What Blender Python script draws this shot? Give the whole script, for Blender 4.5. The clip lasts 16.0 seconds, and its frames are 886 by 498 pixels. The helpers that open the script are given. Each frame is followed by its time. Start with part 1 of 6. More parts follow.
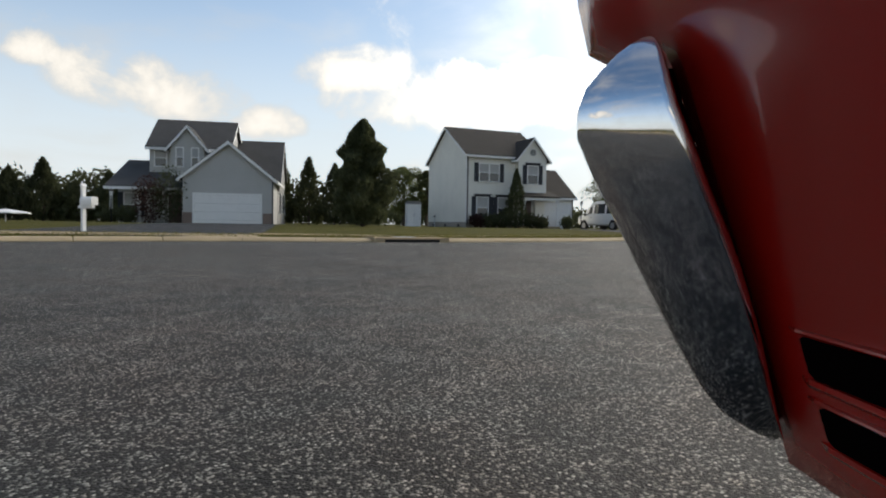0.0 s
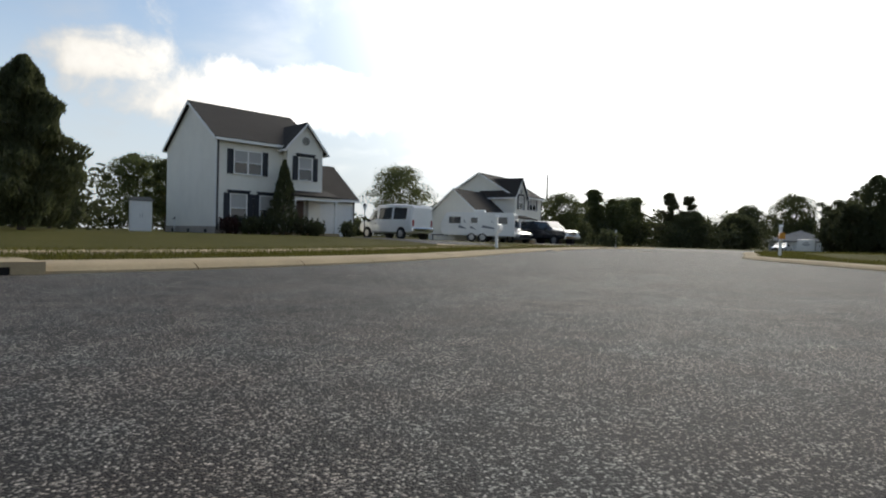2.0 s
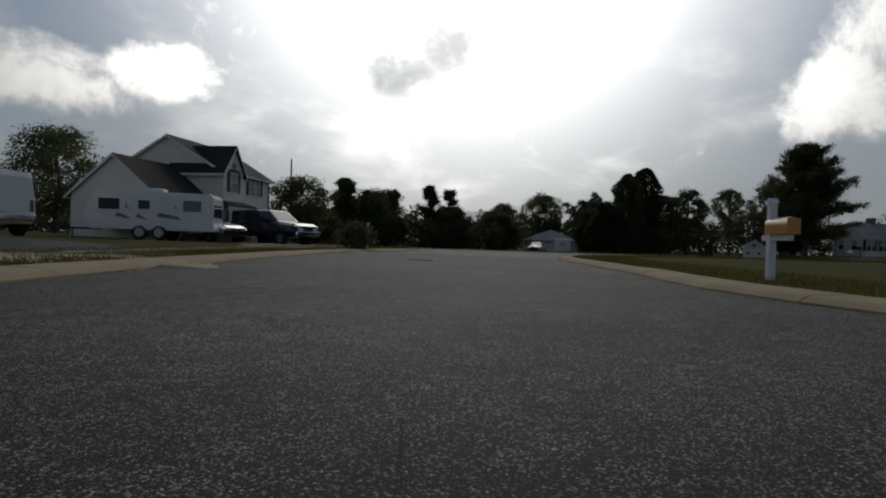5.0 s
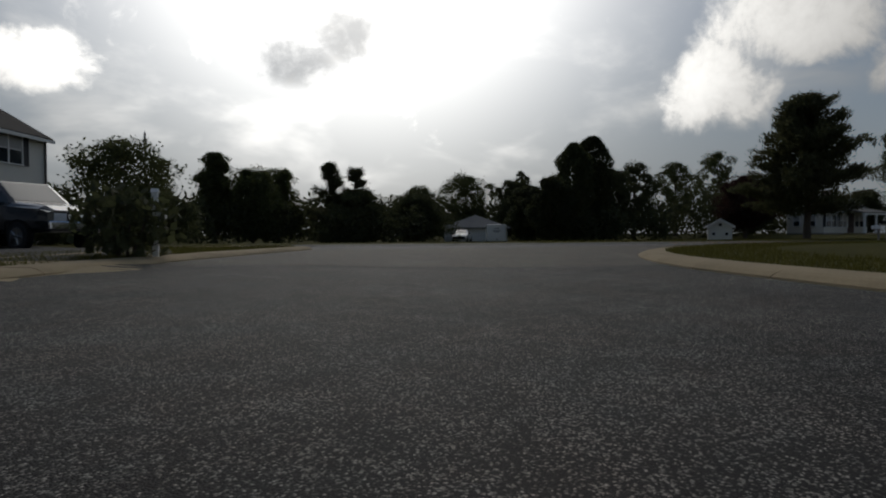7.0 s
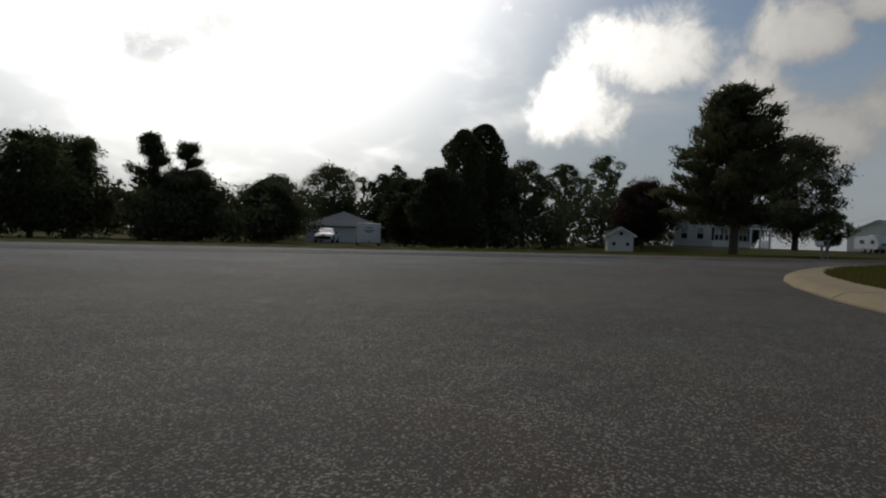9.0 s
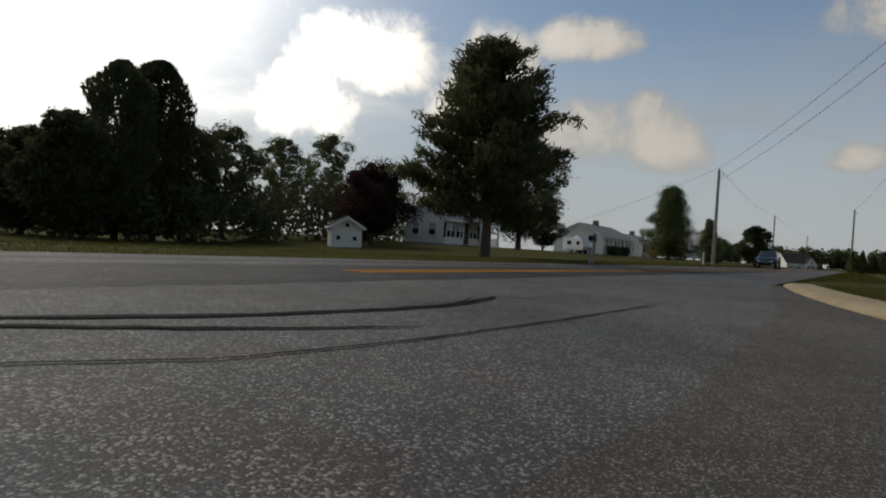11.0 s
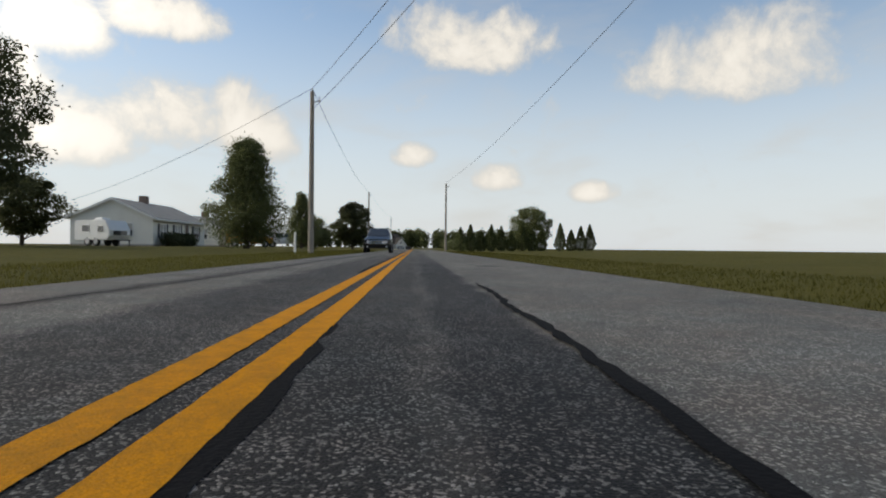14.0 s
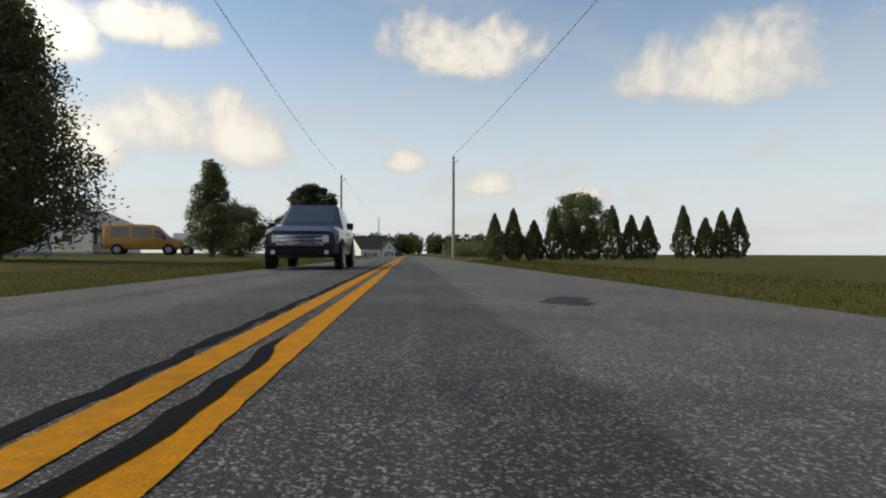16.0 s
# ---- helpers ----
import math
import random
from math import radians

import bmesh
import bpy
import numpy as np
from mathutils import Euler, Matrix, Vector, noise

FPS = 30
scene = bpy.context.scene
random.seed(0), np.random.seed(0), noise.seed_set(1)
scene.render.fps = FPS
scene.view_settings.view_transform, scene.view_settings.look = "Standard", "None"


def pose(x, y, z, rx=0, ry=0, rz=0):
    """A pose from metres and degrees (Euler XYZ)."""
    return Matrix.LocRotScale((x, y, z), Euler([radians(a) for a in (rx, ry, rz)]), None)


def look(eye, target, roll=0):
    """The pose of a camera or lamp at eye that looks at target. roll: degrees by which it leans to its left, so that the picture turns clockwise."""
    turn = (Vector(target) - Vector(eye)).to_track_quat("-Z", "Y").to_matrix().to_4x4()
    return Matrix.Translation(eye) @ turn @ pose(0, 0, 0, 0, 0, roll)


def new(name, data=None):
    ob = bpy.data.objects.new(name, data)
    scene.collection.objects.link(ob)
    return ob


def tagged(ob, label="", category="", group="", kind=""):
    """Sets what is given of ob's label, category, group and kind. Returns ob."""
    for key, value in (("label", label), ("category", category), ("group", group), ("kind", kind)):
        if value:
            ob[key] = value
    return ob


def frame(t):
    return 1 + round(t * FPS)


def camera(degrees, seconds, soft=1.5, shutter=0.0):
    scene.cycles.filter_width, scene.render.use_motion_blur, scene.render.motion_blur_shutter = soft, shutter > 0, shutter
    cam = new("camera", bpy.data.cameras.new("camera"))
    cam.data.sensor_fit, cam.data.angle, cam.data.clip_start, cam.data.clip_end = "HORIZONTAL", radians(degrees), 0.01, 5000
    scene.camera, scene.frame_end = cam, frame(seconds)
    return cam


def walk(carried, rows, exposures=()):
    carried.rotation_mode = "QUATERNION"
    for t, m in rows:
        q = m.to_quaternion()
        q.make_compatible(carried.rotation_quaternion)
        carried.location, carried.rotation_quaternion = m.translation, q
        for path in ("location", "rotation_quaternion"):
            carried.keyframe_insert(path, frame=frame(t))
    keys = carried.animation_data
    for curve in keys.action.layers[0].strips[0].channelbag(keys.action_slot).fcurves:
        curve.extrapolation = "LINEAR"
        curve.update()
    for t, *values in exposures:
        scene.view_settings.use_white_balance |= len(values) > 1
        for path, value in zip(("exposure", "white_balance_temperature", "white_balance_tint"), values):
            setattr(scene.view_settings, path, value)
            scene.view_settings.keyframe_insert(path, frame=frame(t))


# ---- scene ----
cam = camera(73.6, 16.0, soft=2.0)
PATH = [
    (0, (0.005, 0.003, 0.419), (0.019, 2.002, 0.338), 0.9),
    (0.5, (0.237, 2.199, 0.41), (0.346, 4.195, 0.35), 1.8),
    (1, (0.836, 4.253, 0.409), (1.12, 6.232, 0.362), 2.1),
    (1.5, (0.963, 6.555, 0.425), (1.486, 8.485, 0.4), 2.1),
    (2, (1.531, 8.343, 0.414), (2.273, 10.2, 0.374), 1.6),
    (2.5, (2.532, 10.088, 0.417), (3.472, 11.853, 0.39), 1.1),
    (3, (3.637, 11.629, 0.425), (4.764, 13.281, 0.405), 1.2),
    (3.5, (4.918, 13.223, 0.423), (6.147, 14.801, 0.389), 1.2),
    (4, (6.752, 15.333, 0.428), (8.047, 16.856, 0.393), 0.9),
    (4.2, (7.499, 16.145, 0.435), (8.816, 17.649, 0.403), 1.2),
    (6.5, (17.982, 27.493, 0.413), (19.553, 28.73, 0.379), 0.4),
    (7, (20.577, 29.751, 0.416), (22.19, 30.932, 0.367), -0.2),
    (7.5, (22.998, 31.654, 0.421), (24.653, 32.777, 0.378), 0.0),
    (8, (25.092, 33.106, 0.421), (26.789, 34.164, 0.382), 0.6),
    (8.2, (25.9, 33.6, 0.419), (27.621, 34.618, 0.383), 0.9),
    (10.5, (36.773, 36.325, 0.438), (38.765, 36.505, 0.402), 3.4),
    (11, (40.28, 36.443, 0.428), (42.278, 36.361, 0.41), 3.7),
    (11.5, (43.656, 36.086, 0.408), (45.62, 35.712, 0.386), 4.3),
    (12, (47.227, 35.345, 0.408), (49.108, 34.668, 0.403), 4.5),
    (12.5, (50.535, 33.86, 0.430), (52.283, 32.887, 0.415), 2.5),
    (13, (53.969, 31.657, 0.43), (55.601, 30.501, 0.409), 1.5),
    (13.5, (57.803, 28.854, 0.415), (59.359, 27.598, 0.395), 0.8),
    (14, (61.988, 25.717, 0.411), (63.521, 24.433, 0.407), 0.6),
    (14.5, (66.687, 22.242, 0.405), (68.216, 20.952, 0.41), 0.2),
    (15, (71.799, 18.42, 0.43), (73.329, 17.131, 0.443), -0.7),
    (15.5, (77.237, 14.244, 0.425), (78.763, 12.952, 0.458), -1.7),
    (16, (83.028, 9.686, 0.42), (84.545, 8.383, 0.436), 0.2),
]
EXPOSURE = [
    (0.0, -0.5, 7500, 10), (1.5, -0.6, 7400, 10), (2.5, -0.95, 7200, 10), (3.5, -1.6, 7100, 10), (4.2, -2.05, 6950, 10), (6.3, -2.5, 7000, 10),
    (7.5, -2.45, 7050, 10), (8.2, -2.3, 7100, 10), (10.3, -1.65, 7350, 10), (11.0, -1.5, 7500, 10), (11.8, -1.15, 7550, 10), (12.5, -0.85, 7600, 10),
    (13.0, -0.8, 7600, 10), (13.5, -0.62, 7600, 10), (14.2, -0.7, 7600, 10), (15.0, -0.7, 7650, 10), (16.0, -0.7, 7700, 10),
]
walk(cam, [(t, look(eye, target, roll)) for t, eye, target, roll in PATH], EXPOSURE)

# ---- sky, sun ----
SUN_BEARING, SUN_HEIGHT = 50.0, 41.0


def aim(bearing, height):
    b, h = radians(bearing), radians(height)
    return Vector((math.sin(b) * math.cos(h), math.cos(b) * math.cos(h), math.sin(h)))


def node(tree, kind, **values):
    n = tree.nodes.new(kind)
    for key, value in values.items():
        if key in n.inputs:
            n.inputs[key].default_value = value
    return n


def make_world():
    w = bpy.data.worlds.new("sky")
    scene.world = w
    w.use_nodes = True
    t = w.node_tree
    t.nodes.clear()
    L = t.links.new
    sky = t.nodes.new("ShaderNodeTexSky")
    sky.sky_type = "NISHITA"
    sky.sun_disc = False
    sky.sun_elevation = radians(SUN_HEIGHT)
    sky.sun_rotation = radians(SUN_BEARING)
    sky.dust_density = 0.5
    sky.air_density = 1.0
    sky.ozone_density = 0.8
    co = t.nodes.new("ShaderNodeTexCoord")
    sep = t.nodes.new("ShaderNodeSeparateXYZ")
    L(co.outputs["Generated"], sep.inputs[0])

    def math_node(op, a, b=None, clamp=False):
        n = t.nodes.new("ShaderNodeMath")
        n.operation, n.use_clamp = op, clamp
        for i, v in enumerate((a, b)):
            if v is None:
                continue
            if isinstance(v, (int, float)):
                n.inputs[i].default_value = v
            else:
                L(v, n.inputs[i])
        return n.outputs[0]

    def ramp(x, lo, hi):
        n = t.nodes.new("ShaderNodeMapRange")
        n.interpolation_type = "SMOOTHSTEP"
        L(x, n.inputs["Value"])
        n.inputs["From Min"].default_value, n.inputs["From Max"].default_value = lo, hi
        return n.outputs["Result"]

    # stretch the noise flat towards the horizon, like a cloud deck seen from below
    lift = math_node("ADD", math_node("MAXIMUM", sep.outputs[2], 0.0), 0.25)
    px, py = math_node("DIVIDE", sep.outputs[0], lift), math_node("DIVIDE", sep.outputs[1], lift)
    comb = t.nodes.new("ShaderNodeCombineXYZ")
    L(px, comb.inputs[0])
    L(py, comb.inputs[1])
    L(math_node("MULTIPLY", sep.outputs[2], 2.4), comb.inputs[2])
    big = node(t, "ShaderNodeTexNoise", Scale=1.6, Detail=9.0, Roughness=0.55, Distortion=0.3)
    L(comb.outputs[0], big.inputs["Vector"])
    puff = node(t, "ShaderNodeTexNoise", Scale=10.0, Detail=8.0, Roughness=0.62, Distortion=0.35)
    L(co.outputs["Generated"], puff.inputs["Vector"])
    haze = ramp(sep.outputs[2], 0.46, 0.0)
    # cumulus heaps: bearing, height, half width, half height in degrees
    heaps = [
        (132.6, 18.9, 6.6, 3.3), (111.6, 10.4, 3.8, 4.0), (104.9, 10.6, 5.6, 3.4), (126.9, 8.6, 2.0, 1.3), (135.4, 6.5, 2.6, 1.5), (144.1, 5.3, 2.0, 1.2),
        (96.6, 17.3, 3.3, 3.3), (104.4, 19.1, 4.6, 2.2), (98.2, 8.8, 6.0, 3.2), (85.0, 16.2, 6.0, 4.4), (79.0, 11.9, 5.0, 4.2), (93.0, 12.5, 3.4, 3.4),
        (-34.1, 12.9, 2.2, 1.4), (-25.7, 10.6, 6.0, 2.7), (-30.7, 11.4, 2.8, 2.7), (-7.1, 13.5, 5.4, 2.4), (2.7, 11.7, 12.0, 3.4), (-15.8, 8.7, 3.0, 1.6),
        (19.6, 13.0, 4.0, 2.8), (156.0, 16.0, 8.0, 4.0), (182.0, 20.0, 9.0, 4.5), (-58.0, 16.0, 9.0, 5.0), (-90.0, 20.0, 9.0, 5.0), (-130.0, 14.0, 9.0, 4.0),
    ]
    total = None
    for bearing, height, wide, tall in heaps:
        v = aim(bearing, height)
        right = Vector((math.cos(radians(bearing)), -math.sin(radians(bearing)), 0))
        up = right.cross(v)
        da = t.nodes.new("ShaderNodeVectorMath")
        db = t.nodes.new("ShaderNodeVectorMath")
        dc = t.nodes.new("ShaderNodeVectorMath")
        for n, axis in ((da, right), (db, up), (dc, v)):
            n.operation = "DOT_PRODUCT"
            L(co.outputs["Generated"], n.inputs[0])
            n.inputs[1].default_value = axis
        a = math_node("DIVIDE", da.outputs["Value"], math.tan(radians(wide)))
        b = math_node("DIVIDE", db.outputs["Value"], math.tan(radians(tall)))
        b = math_node("MAXIMUM", b, math_node("MULTIPLY", b, -1.5))
        r2 = math_node("ADD", math_node("MULTIPLY", a, a), math_node("MULTIPLY", b, b))
        g = math_node("MULTIPLY", math_node("SUBTRACT", 1.0, math_node("MULTIPLY", r2, 0.5)), ramp(dc.outputs["Value"], 0.5, 0.7))
        g = math_node("MAXIMUM", g, 0.0)
        total = g if total is None else math_node("MAXIMUM", total, g)
    fine = node(t, "ShaderNodeTexNoise", Scale=26.0, Detail=5.0, Roughness=0.6)
    L(co.outputs["Generated"], fine.inputs["Vector"])
    ragged = math_node("ADD", math_node("MULTIPLY", puff.outputs["Fac"], 1.7), math_node("MULTIPLY", fine.outputs["Fac"], 0.6))
    billow = math_node("ADD", math_node("MULTIPLY", math_node("SUBTRACT", puff.outputs["Fac"], 0.5), 2.2), math_node("MULTIPLY", math_node("SUBTRACT", fine.outputs["Fac"], 0.5), 0.7))
    shape = math_node("ADD", math_node("MULTIPLY", total, 1.1), billow)
    heap_mask = ramp(shape, 0.15, 1.0)
    veil = math_node("MULTIPLY", ramp(big.outputs["Fac"], 0.46, 0.78), 0.5)
    cover = math_node("MAXIMUM", heap_mask, veil)
    # a bright thin cloud sheet, lit from behind, below and beside the sun
    toward = t.nodes.new("ShaderNodeVectorMath")
    toward.operation = "DOT_PRODUCT"
    L(co.outputs["Generated"], toward.inputs[0])
    toward.inputs[1].default_value = aim(46.0, 31.0)
    near = math_node("POWER", math_node("MAXIMUM", toward.outputs["Value"], 0.0), 8.5)
    glare = math_node("ADD", 8.4, math_node("MULTIPLY", near, 125.0))
    # thin grey clouds that stand before the glare
    grey = None
    for bearing, height, wide, tall in ((45.2, 18.4, 3.4, 2.3), (39.8, 15.9, 3.4, 1.9)):
        v = aim(bearing, height)
        right = Vector((math.cos(radians(bearing)), -math.sin(radians(bearing)), 0))
        pair = []
        for axis, size in ((right, wide), (right.cross(v), tall)):
            n = t.nodes.new("ShaderNodeVectorMath")
            n.operation = "DOT_PRODUCT"
            L(co.outputs["Generated"], n.inputs[0])
            n.inputs[1].default_value = axis
            k = math_node("DIVIDE", n.outputs["Value"], math.tan(radians(size)))
            pair.append(math_node("MULTIPLY", k, k))
        g = math_node("SUBTRACT", 1.0, math_node("MULTIPLY", math_node("ADD", pair[0], pair[1]), 0.5))
        g = math_node("MAXIMUM", g, -1.0)
        grey = g if grey is None else math_node("MAXIMUM", grey, g)
    grey = ramp(math_node("ADD", math_node("MULTIPLY", grey, 0.8), math_node("MULTIPLY", math_node("SUBTRACT", ragged, 1.15), 1.3)), 0.0, 0.95)
    glare = math_node("MULTIPLY", glare, math_node("SUBTRACT", 1.0, math_node("MULTIPLY", grey, 0.6)))
    shade = math_node("ADD", 0.74, math_node("MULTIPLY", ramp(shape, 0.2, 1.35), 0.40))
    cloud = t.nodes.new("ShaderNodeVectorMath")
    cloud.operation = "SCALE"
    cloud.inputs[0].default_value = (0.965, 0.995, 1.03)
    L(math_node("MULTIPLY", glare, shade), cloud.inputs["Scale"])
    mix = t.nodes.new("ShaderNodeMix")
    mix.data_type = "RGBA"
    L(math_node("MINIMUM", math_node("ADD", cover, math_node("MULTIPLY", near, 0.9)), 1.0), mix.inputs["Factor"])
    deep = node(t, "ShaderNodeHueSaturation", Saturation=1.15, Value=1.7)
    L(sky.outputs[0], deep.inputs["Color"])
    # bluish white haze over the horizon
    hazy = t.nodes.new("ShaderNodeMix")
    hazy.data_type = "RGBA"
    L(math_node("MULTIPLY", haze, 0.92), hazy.inputs["Factor"])
    L(deep.outputs[0], hazy.inputs["A"])
    hazy.inputs["B"].default_value = (6.6, 7.7, 9.3, 1)
    L(hazy.outputs["Result"], mix.inputs["A"])
    L(cloud.outputs[0], mix.inputs["B"])
    bg = t.nodes.new("ShaderNodeBackground")
    bg.inputs["Strength"].default_value = 0.15
    L(mix.outputs["Result"], bg.inputs["Color"])
    out = t.nodes.new("ShaderNodeOutputWorld")
    L(bg.outputs[0], out.inputs[0])


make_world()
sun = new("sun", bpy.data.lights.new("sun", "SUN"))
sun.data.energy, sun.data.angle, sun.data.color = 0.85, radians(1.2), (1.0, 0.93, 0.82)
sun.matrix_basis = look((0, 0, 60), Vector((0, 0, 60)) - aim(SUN_BEARING, SUN_HEIGHT))

# ---- materials ----
def material(name, color, rough=0.8, metal=0.0, grain=0.0, grain_scale=40.0, stain=0.0, stain_scale=1.5, bump=0.0, bump_scale=60.0, spread=0.0, tint=None, coat=0.0, spec=0.5, clear=0.0):
    """A surface with two scales of colour change (grain, stain), fine relief, and a change from piece to piece (spread)."""
    m = bpy.data.materials.new(name)
    m.use_nodes = True
    t = m.node_tree
    L = t.links.new
    b = t.nodes["Principled BSDF"]
    b.inputs["Roughness"].default_value = rough
    b.inputs["Metallic"].default_value = metal
    b.inputs["Coat Weight"].default_value = coat
    b.inputs["Specular IOR Level"].default_value = spec
    b.inputs["Transmission Weight"].default_value = clear
    co = t.nodes.new("ShaderNodeTexCoord")
    where = co.outputs["Object"]
    col = t.nodes.new("ShaderNodeRGB")
    col.outputs[0].default_value = (*color, 1)
    out = col.outputs[0]
    dark = tint or tuple(c * 0.55 for c in color)

    def blend(fac, a, c, amount):
        k = t.nodes.new("ShaderNodeMath")
        k.operation, k.use_clamp = "MULTIPLY", True
        L(fac, k.inputs[0])
        k.inputs[1].default_value = amount
        mx = t.nodes.new("ShaderNodeMix")
        mx.data_type = "RGBA"
        L(k.outputs[0], mx.inputs["Factor"])
        L(a, mx.inputs["A"])
        mx.inputs["B"].default_value = (*c, 1)
        return mx.outputs["Result"]

    if stain:
        n = node(t, "ShaderNodeTexNoise", Scale=stain_scale, Detail=5.0, Roughness=0.6)
        L(where, n.inputs["Vector"])
        r = node(t, "ShaderNodeMapRange", **{"From Min": 0.42, "From Max": 0.7})
        L(n.outputs["Fac"], r.inputs["Value"])
        out = blend(r.outputs["Result"], out, dark, stain)
    if grain:
        n = node(t, "ShaderNodeTexNoise", Scale=grain_scale, Detail=4.0, Roughness=0.7)
        L(where, n.inputs["Vector"])
        r = node(t, "ShaderNodeMapRange", **{"From Min": 0.4, "From Max": 0.65})
        L(n.outputs["Fac"], r.inputs["Value"])
        out = blend(r.outputs["Result"], out, dark, grain)
    if spread:
        info = t.nodes.new("ShaderNodeObjectInfo")
        geo = t.nodes.new("ShaderNodeNewGeometry")
        add = t.nodes.new("ShaderNodeMath")
        add.operation = "ADD"
        L(info.outputs["Random"], add.inputs[0])
        L(geo.outputs["Random Per Island"], add.inputs[1])
        half = t.nodes.new("ShaderNodeMapRange")
        half.inputs["From Max"].default_value = 2.0
        half.inputs["To Min"].default_value, half.inputs["To Max"].default_value = 1.0 - spread, 1.0 + spread
        L(add.outputs[0], half.inputs["Value"])
        hsv = t.nodes.new("ShaderNodeHueSaturation")
        L(half.outputs["Result"], hsv.inputs["Value"])
        L(out, hsv.inputs["Color"])
        out = hsv.outputs[0]
    L(out, b.inputs["Base Color"])
    if bump:
        n = node(t, "ShaderNodeTexNoise", Scale=bump_scale, Detail=3.0)
        L(where, n.inputs["Vector"])
        bp = node(t, "ShaderNodeBump", Strength=bump, Distance=0.02)
        L(n.outputs["Fac"], bp.inputs["Height"])
        L(bp.outputs[0], b.inputs["Normal"])
    return m


def asphalt(name, base, stone, amount, size=110.0, patch=0.35):
    """Worn asphalt: pale aggregate stones in dark binder, with broad worn and stained patches."""
    m = bpy.data.materials.new(name)
    m.use_nodes = True
    t = m.node_tree
    L = t.links.new
    b = t.nodes["Principled BSDF"]
    co = t.nodes.new("ShaderNodeTexCoord")
    v = node(t, "ShaderNodeTexVoronoi", Scale=size, Randomness=1.0)
    L(co.outputs["Object"], v.inputs["Vector"])
    pick = t.nodes.new("ShaderNodeSeparateColor")
    L(v.outputs["Color"], pick.inputs[0])
    clump = node(t, "ShaderNodeTexNoise", Scale=5.0, Detail=4.0, Roughness=0.65)
    L(co.outputs["Object"], clump.inputs["Vector"])
    sway = node(t, "ShaderNodeMath")
    sway.operation = "MULTIPLY_ADD"
    L(clump.outputs["Fac"], sway.inputs[0])
    sway.inputs[1].default_value = 0.5
    L(pick.outputs[0], sway.inputs[2])
    tone = node(t, "ShaderNodeMapRange", **{"From Min": 1.25 - amount, "From Max": 1.25})
    L(sway.outputs[0], tone.inputs["Value"])
    mx = t.nodes.new("ShaderNodeMix")
    mx.data_type = "RGBA"
    L(tone.outputs["Result"], mx.inputs["Factor"])
    mx.inputs["A"].default_value = (*base, 1)
    mx.inputs["B"].default_value = (*stone, 1)
    v2 = node(t, "ShaderNodeTexVoronoi", Scale=size * 2.6)
    L(co.outputs["Object"], v2.inputs["Vector"])
    p2 = t.nodes.new("ShaderNodeSeparateColor")
    L(v2.outputs["Color"], p2.inputs[0])
    fine = node(t, "ShaderNodeMapRange", **{"To Min": 0.6, "To Max": 1.35})
    L(p2.outputs[1], fine.inputs["Value"])
    n = node(t, "ShaderNodeTexNoise", Scale=0.55, Detail=8.0, Roughness=0.62)
    L(co.outputs["Object"], n.inputs["Vector"])
    worn = node(t, "ShaderNodeMapRange", **{"From Min": 0.35, "From Max": 0.68, "To Min": 1.0 - patch, "To Max": 1.0 + patch})
    L(n.outputs["Fac"], worn.inputs["Value"])
    k = t.nodes.new("ShaderNodeMath")
    k.operation = "MULTIPLY"
    L(fine.outputs["Result"], k.inputs[0])
    L(worn.outputs["Result"], k.inputs[1])
    hsv = t.nodes.new("ShaderNodeHueSaturation")
    L(k.outputs[0], hsv.inputs["Value"])
    L(mx.outputs["Result"], hsv.inputs["Color"])
    # scattered large quartz stones, and warm and cool tinted ground
    v3 = node(t, "ShaderNodeTexVoronoi", Scale=size * 0.62)
    L(co.outputs["Object"], v3.inputs["Vector"])
    p3 = t.nodes.new("ShaderNodeSeparateColor")
    L(v3.outputs["Color"], p3.inputs[0])
    rare = node(t, "ShaderNodeMapRange", **{"From Min": 0.90, "From Max": 1.0, "To Max": 0.75})
    L(p3.outputs[2], rare.inputs["Value"])
    core = node(t, "ShaderNodeMapRange", **{"From Min": 0.42, "From Max": 0.25})
    L(v3.outputs["Distance"], core.inputs["Value"])
    both = t.nodes.new("ShaderNodeMath")
    both.operation = "MULTIPLY"
    L(rare.outputs["Result"], both.inputs[0])
    L(core.outputs["Result"], both.inputs[1])
    bright = t.nodes.new("ShaderNodeMix")
    bright.data_type = "RGBA"
    L(both.outputs[0], bright.inputs["Factor"])
    L(hsv.outputs[0], bright.inputs["A"])
    bright.inputs["B"].default_value = (*(min(0.75, c * 2.1) for c in stone), 1)
    hue = node(t, "ShaderNodeTexNoise", Scale=1.6, Detail=5.0, Roughness=0.7)
    L(co.outputs["Object"], hue.inputs["Vector"])
    tinted = t.nodes.new("ShaderNodeMix")
    tinted.data_type, tinted.blend_type = "RGBA", "MULTIPLY"
    tinted.inputs["Factor"].default_value = 1.0
    shift = t.nodes.new("ShaderNodeValToRGB")
    shift.color_ramp.elements[0].position, shift.color_ramp.elements[0].color = 0.38, (0.97, 1.0, 0.99, 1)
    shift.color_ramp.elements[1].position, shift.color_ramp.elements[1].color = 0.62, (1.10, 1.0, 0.94, 1)
    L(hue.outputs["Fac"], shift.inputs["Fac"])
    L(bright.outputs["Result"], tinted.inputs["A"])
    L(shift.outputs["Color"], tinted.inputs["B"])
    L(tinted.outputs["Result"], b.inputs["Base Color"])
    b.inputs["Roughness"].default_value = 0.68
    b.inputs["Specular IOR Level"].default_value = 0.1
